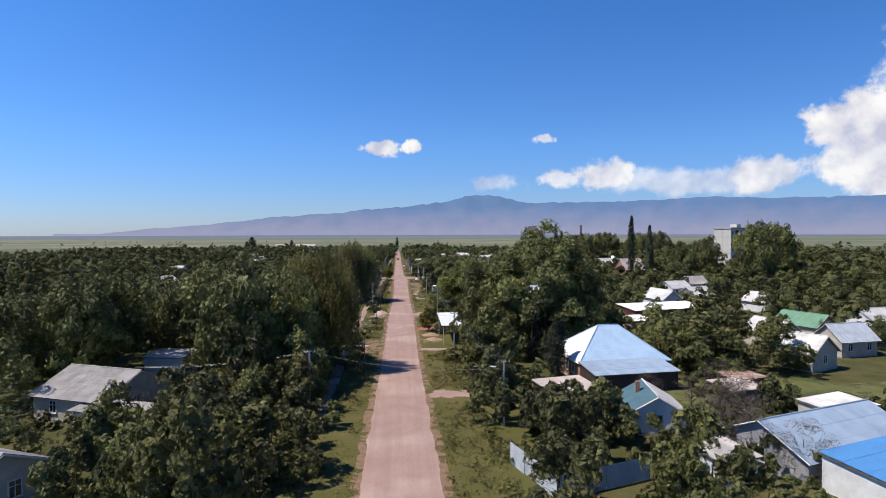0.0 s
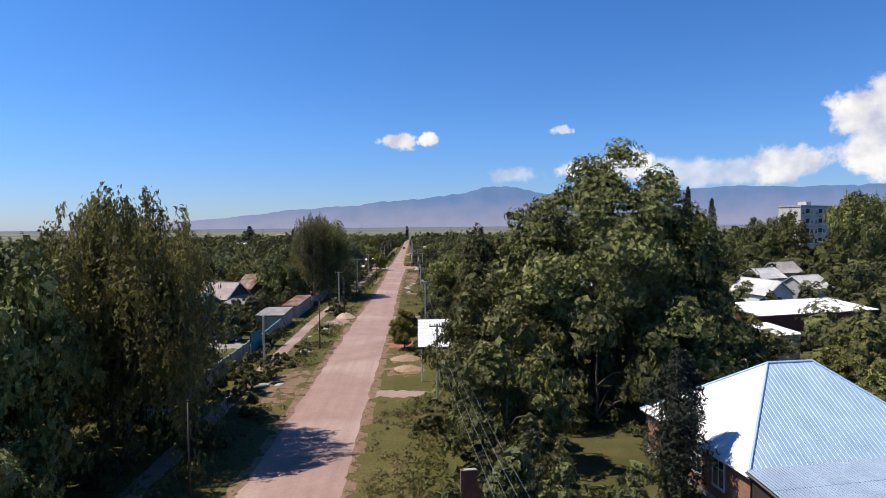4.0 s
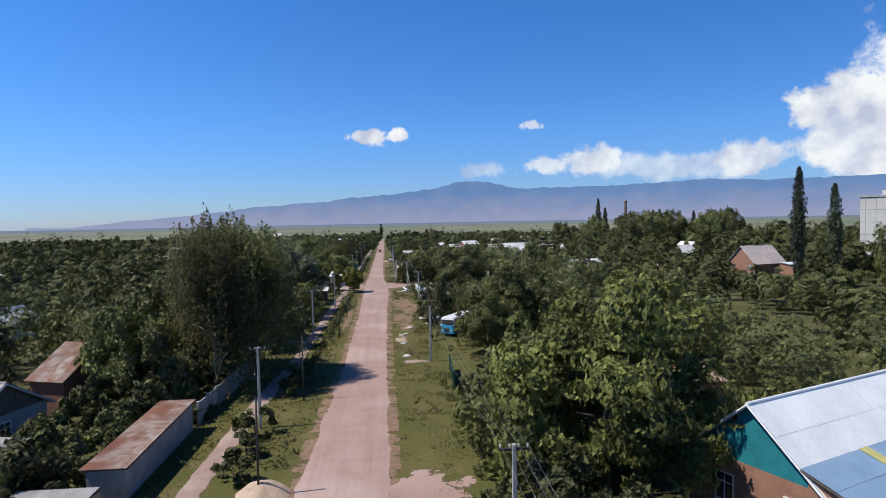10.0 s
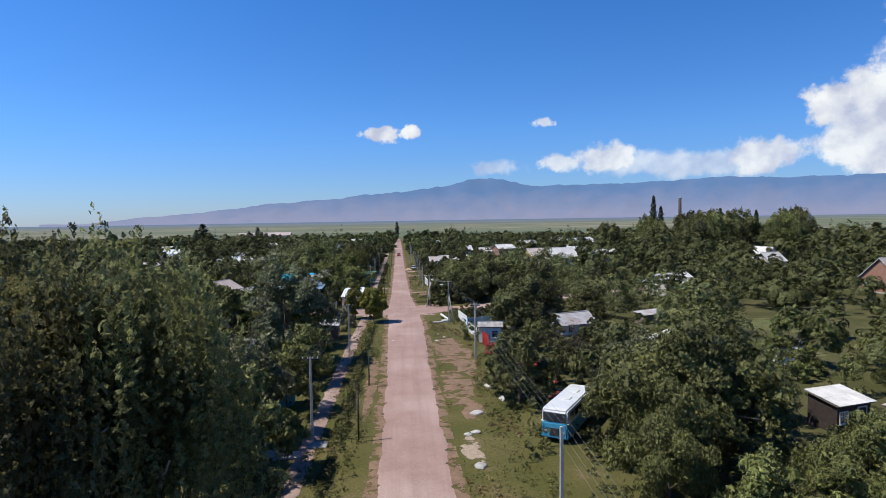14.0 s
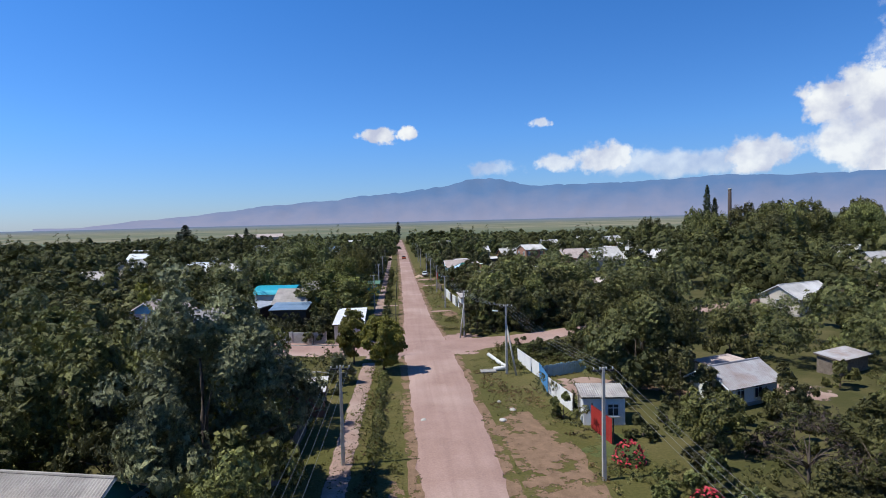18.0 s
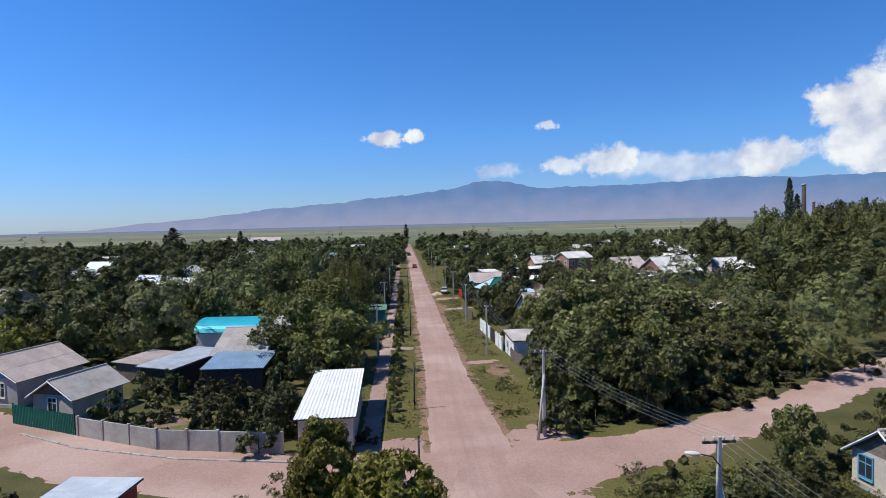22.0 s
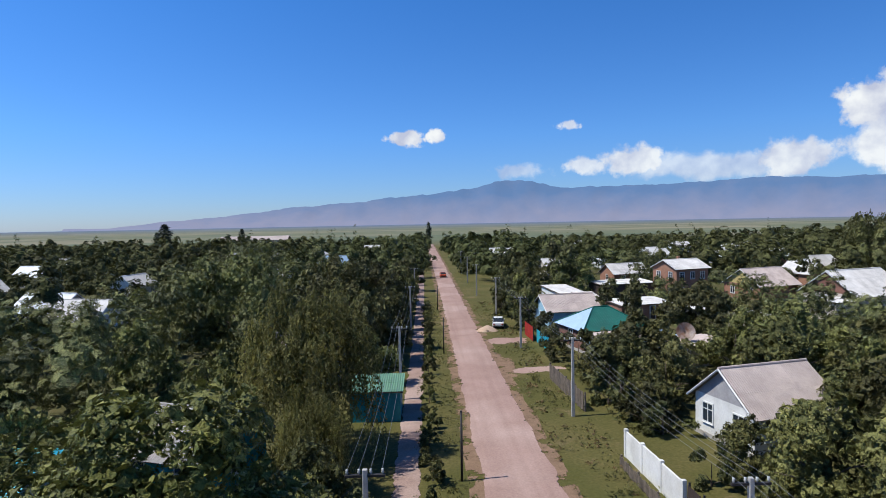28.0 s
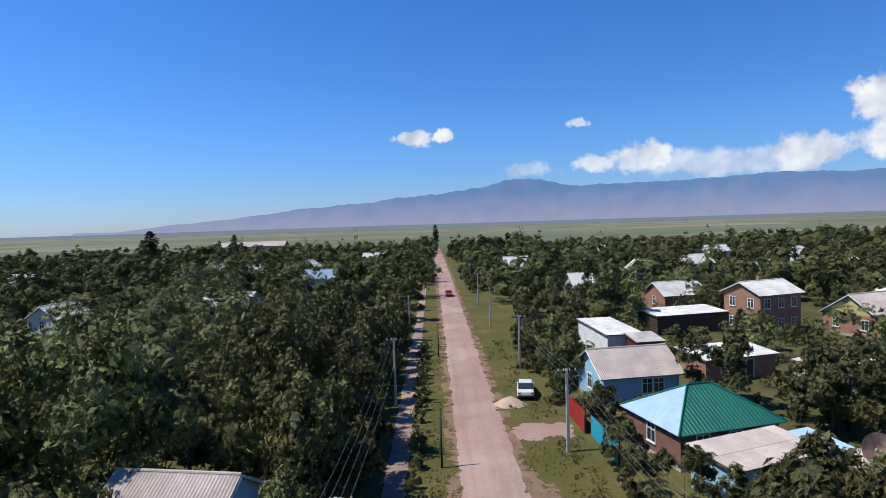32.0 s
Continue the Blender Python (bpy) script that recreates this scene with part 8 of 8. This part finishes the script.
part("cover_slab", box_mesh("cover_slab", -2.4, -1.8, 0.0, -0.7, -0.6, 0.18, M["concrete"], 0.03), pipe)


def pile(x, y, r, h, material, label, seed, name="sand_mound"):
    n, rings = 26, 7
    v, f = [], []
    for k in range(rings):
        t = k / (rings - 1)
        for i in range(n):
            a = 2 * math.pi * i / n
            q = (1 - t) * r * (1 + 0.22 * noise.noise((math.cos(a) * 1.5 + seed, math.sin(a) * 1.5, t)))
            v.append((q * math.cos(a), q * math.sin(a) * 0.85, h * (1 - (1 - t) ** 1.5) * (1 + 0.15 * noise.noise((a, t * 3, seed))) - 0.05))
    for k in range(rings - 1):
        for i in range(n):
            j = (i + 1) % n
            f.append((k * n + i, k * n + j, (k + 1) * n + j, (k + 1) * n + i))
    ob = new(name, mesh_of(name, v, f, material, True))
    ob.matrix_basis = pose(x, y, 0)
    return tagged(ob, label, name.replace("_", " "))


trellis = thing("vine_trellis", 18.4, 136.8, 14, "pale pipe trellis for vines beside the brick annex", "trellis")
for u in (-3.4, -1.1, 1.1, 3.4):
    part("rafter", tube_mesh("rafter", [(u, -2.4, 2.25), (u, 2.4, 2.35)], [0.03, 0.03], M["frame_w"], 6), trellis)
    for w in (-2.3, 2.3):
        part("post", tube_mesh("post", [(u, w, -0.2), (u, w, 2.3)], [0.035, 0.035], M["frame_w"], 6), trellis)
for w in (-2.3, -1.4, -0.5, 0.4, 1.3, 2.3):
    part("batten", tube_mesh("batten", [(-3.6, w, 2.31), (3.6, w, 2.31)], [0.025, 0.025], M["frame_w"], 6), trellis)
pile(-5.9, 154.2, 1.9, 1.0, M["sand"], "heap of pale sand beside the road", 1)
pile(1.3, 371.0, 1.5, 0.8, M["sand"], "heap of orange sand in a driveway", 2)
pile(4.4, 303.0, 2.0, 0.35, M["soil"], "low heap of dug soil on the verge", 3, "soil_mound")
pile(5.3, 121.0, 1.9, 0.55, M["earth"], "low heap of dry sandy earth beside the road", 4, "sand_mound")
pile(5.7, 115.8, 1.9, 0.5, M["earth"], "low heap of dry sandy earth beside the road", 6, "sand_mound")
stone_rng = random.Random(4)
STONE = []
for k in range(4):
    bm = bmesh.new()
    bmesh.ops.create_icosphere(bm, subdivisions=2, radius=0.5)
    for vv in bm.verts:
        vv.co *= 1 + 0.35 * noise.noise(vv.co * 2.0 + Vector((k * 7, 0, 0)))
        vv.co.z *= 0.5
    STONE.append(bm_mesh("stone", bm, M["stone"]))
for x, y, s in ((4.4, 200, 1.2), (4.9, 207, 0.9), (4.2, 206.5, 0.8), (5.6, 212, 1.3), (4.6, 192, 1.4), (3.9, 246, 0.8), (5.2, 248.5, 0.7), (4.4, 251, 0.5), (-2.7, 247, 0.6), (8.2, 221, 1.4), (9.0, 216, 1.6), (11.0, 221.5, 2.2), (10.2, 226, 1.6), (-8.0, 126, 1.0), (-7.2, 110, 1.1), (-8.8, 136.5, 0.8)):
    ob = new("stone", STONE[stone_rng.randrange(4)])
    ob.matrix_basis = pose(x, y, 0.05, 0, 0, stone_rng.uniform(0, 360)) @ Matrix.Diagonal((s, s * 0.8, s * 0.7, 1))
    tagged(ob, "pale broken concrete lump in the grass", "stone", "stones on the verge")
for x, y, rz, L_ in ((-9.0, 110.0, 5, 1.5), (-7.6, 126.4, 8, 1.8), (-8.0, 142.8, 3, 1.6), (-7.6, 149.4, 0, 1.7), (-10.6, 203.5, 4, 2.0), (-11.8, 204.0, 4, 1.6), (-8.4, 205.5, 0, 1.5)):
    ob = new("concrete_slab", box_mesh("concrete_slab", -L_ / 2, -0.7, -0.02, L_ / 2, 0.7, 0.1, M["concrete"], 0.03))
    ob.matrix_basis = pose(x, y, 0, 0, 0, rz)
    tagged(ob, "worn concrete slab bridging the roadside ditch", "concrete slab", "slabs by the footpath")


def hull(name, sections, material, bevel=0.06):
    """A lofted body through rectangular sections (x, half width, z low, z high)."""
    v, f = [], []
    for x, w, a, b in sections:
        v += [(x, -w, a), (x, w, a), (x, w * 0.94, b), (x, -w * 0.94, b)]
    for i in range(len(sections) - 1):
        k = i * 4
        for j in range(4):
            f.append((k + j, k + (j + 1) % 4, k + 4 + (j + 1) % 4, k + 4 + j))
    f += [(3, 2, 1, 0), tuple(len(v) - 4 + j for j in range(4))]
    me = mesh_of(name, v, f, material)
    bm = bmesh.new()
    bm.from_mesh(me)
    bmesh.ops.recalc_face_normals(bm, faces=bm.faces)
    bmesh.ops.bevel(bm, geom=list(bm.edges), offset=bevel, segments=2, affect="EDGES")
    bm.to_mesh(me)
    bm.free()
    return me


def wheels(ob, xs, w, r):
    for x in xs:
        for s in (-1, 1):
            wh = part("wheel", tube_mesh("tyre", [(x, s * w, r), (x, s * (w - 0.2), r)], [r, r], M["rubber"], 18), ob)
            part("rim", tube_mesh("rim", [(x, s * (w + 0.01), r), (x, s * (w - 0.05), r)], [r * 0.55, r * 0.6], M["zinc"], 14), wh)


def car(x, y, rz, paint, label, parked=True):
    ob = thing("car", x, y, rz, label, "car")
    part("body", hull("body", [(-2.05, 0.72, 0.38, 0.78), (-1.9, 0.80, 0.30, 0.92), (-0.9, 0.82, 0.28, 0.95), (1.0, 0.82, 0.28, 0.93), (1.9, 0.78, 0.30, 0.82), (2.05, 0.70, 0.38, 0.70)], M[paint]), ob)
    part("cabin", hull("cabin", [(-1.45, 0.70, 0.90, 0.96), (-0.95, 0.70, 0.90, 1.40), (0.35, 0.70, 0.90, 1.42), (1.0, 0.70, 0.88, 0.96)], M["glass"], 0.04), ob)
    part("roof", hull("roof", [(-0.98, 0.62, 1.38, 1.44), (-0.3, 0.64, 1.40, 1.47), (0.36, 0.62, 1.39, 1.44)], M[paint], 0.02), ob)
    for s in (-1, 1):
        part("headlight", box_mesh("headlight", 1.98, s * 0.55 - 0.14, 0.58, 2.08, s * 0.55 + 0.14, 0.72, M["porcelain"], 0.02), ob)
        part("tail_light", box_mesh("tail_light", -2.08, s * 0.58 - 0.12, 0.62, -2.0, s * 0.58 + 0.12, 0.76, M["redpaint"], 0.02), ob)
        part("side_mirror", box_mesh("side_mirror", 0.62, s * 0.86 - 0.07, 0.92, 0.74, s * 0.86 + 0.07, 1.04, M[paint], 0.02), ob)
    part("bumper", box_mesh("bumper", 2.02, -0.74, 0.36, 2.14, 0.74, 0.50, M["darkmetal"], 0.02), ob)
    part("bumper", box_mesh("bumper", -2.14, -0.74, 0.38, -2.02, 0.74, 0.52, M["darkmetal"], 0.02), ob)
    wheels(ob, (-1.3, 1.3), 0.80, 0.31)
    return ob


car(14.4, 216.2, 255, "carred", "old orange-red saloon car parked among bushes")
car(-20.0, 133.6, 200, "cardark", "dark saloon car parked on a paved driveway")
car(3.2, 374.0, 82, "carwhite", "white saloon car parked behind a sand heap")
car(-2.4, 452.0, 92, "carred", "reddish car standing on the road, far off")

bus = thing("bus", 13.2, 207.2, 237, "old blue and white bus parked in the bushes", "bus")
part("body", hull("body", [(-4.1, 1.12, 0.45, 1.75), (-3.9, 1.18, 0.42, 1.75), (3.9, 1.18, 0.42, 1.75), (4.1, 1.08, 0.45, 1.72)], M["busblue"], 0.08), bus)
part("upper_body", hull("upper_body", [(-4.05, 1.12, 1.74, 2.75), (-3.8, 1.17, 1.74, 2.86), (3.7, 1.17, 1.74, 2.86), (4.0, 1.08, 1.72, 2.70)], M["carwhite"], 0.12), bus)
for i in range(6):
    for s in (-1, 1):
        part("side_window", box_mesh("side_window", -3.4 + i * 1.15, s * 1.13 - 0.03, 1.85, -2.4 + i * 1.15, s * 1.13 + 0.03, 2.5, M["glass"], 0.02), bus)
part("windscreen", box_mesh("windscreen", 4.0, -0.95, 1.82, 4.07, 0.95, 2.55, M["glass"], 0.03), bus)
part("rear_window", box_mesh("rear_window", -4.10, -0.8, 1.85, -4.03, 0.8, 2.45, M["glass"], 0.03), bus)
part("grille", box_mesh("grille", 4.06, -0.4, 0.65, 4.13, 0.4, 1.3, M["darkmetal"], 0.02), bus)
part("band", box_mesh("band", -4.02, -1.195, 1.66, 3.95, 1.195, 1.76, M["carwhite"], 0.01), bus)
for s in (-1, 1):
    part("headlight", tube_mesh("headlight", [(4.05, s * 0.75, 0.95), (4.14, s * 0.75, 0.95)], [0.16, 0.14], M["porcelain"], 12), bus)
for u in (-1.6, 0.8):
    part("roof_hatch", box_mesh("roof_hatch", u - 0.4, -0.4, 2.84, u + 0.4, 0.4, 2.93, M["frame_w"], 0.02), bus)
wheels(bus, (-2.6, 2.5), 1.12, 0.46)
tree("shrub", 11.2, 231.0, 1.2, 1.6, "rose bush beside the dry verge")
rng_f = np.random.default_rng(12)
for x, y in ((12.5, 229.0), (10.9, 236.5), (15.0, 225.5)):
    d = rng_f.normal(0, 1, (160, 3))
    d /= np.linalg.norm(d, axis=1)[:, None]
    d[:, 2] = np.abs(d[:, 2])
    fl = thing("flowering_bush", x, y, 0, "bush covered in red blossom", "bush")
    part("blossom", leaves_mesh("blossom", d * np.array([1.1, 1.1, 1.5]), d, np.full(160, 0.26), M["petal_red"], 8), fl)
    part("foliage", leaves_mesh("foliage", np.vstack([d, d[::-1]]) * np.array([1.05, 1.0, 1.45]) * 0.95, np.vstack([d, d]), np.full(320, 0.3), LEAF["fruit"], 9), fl)
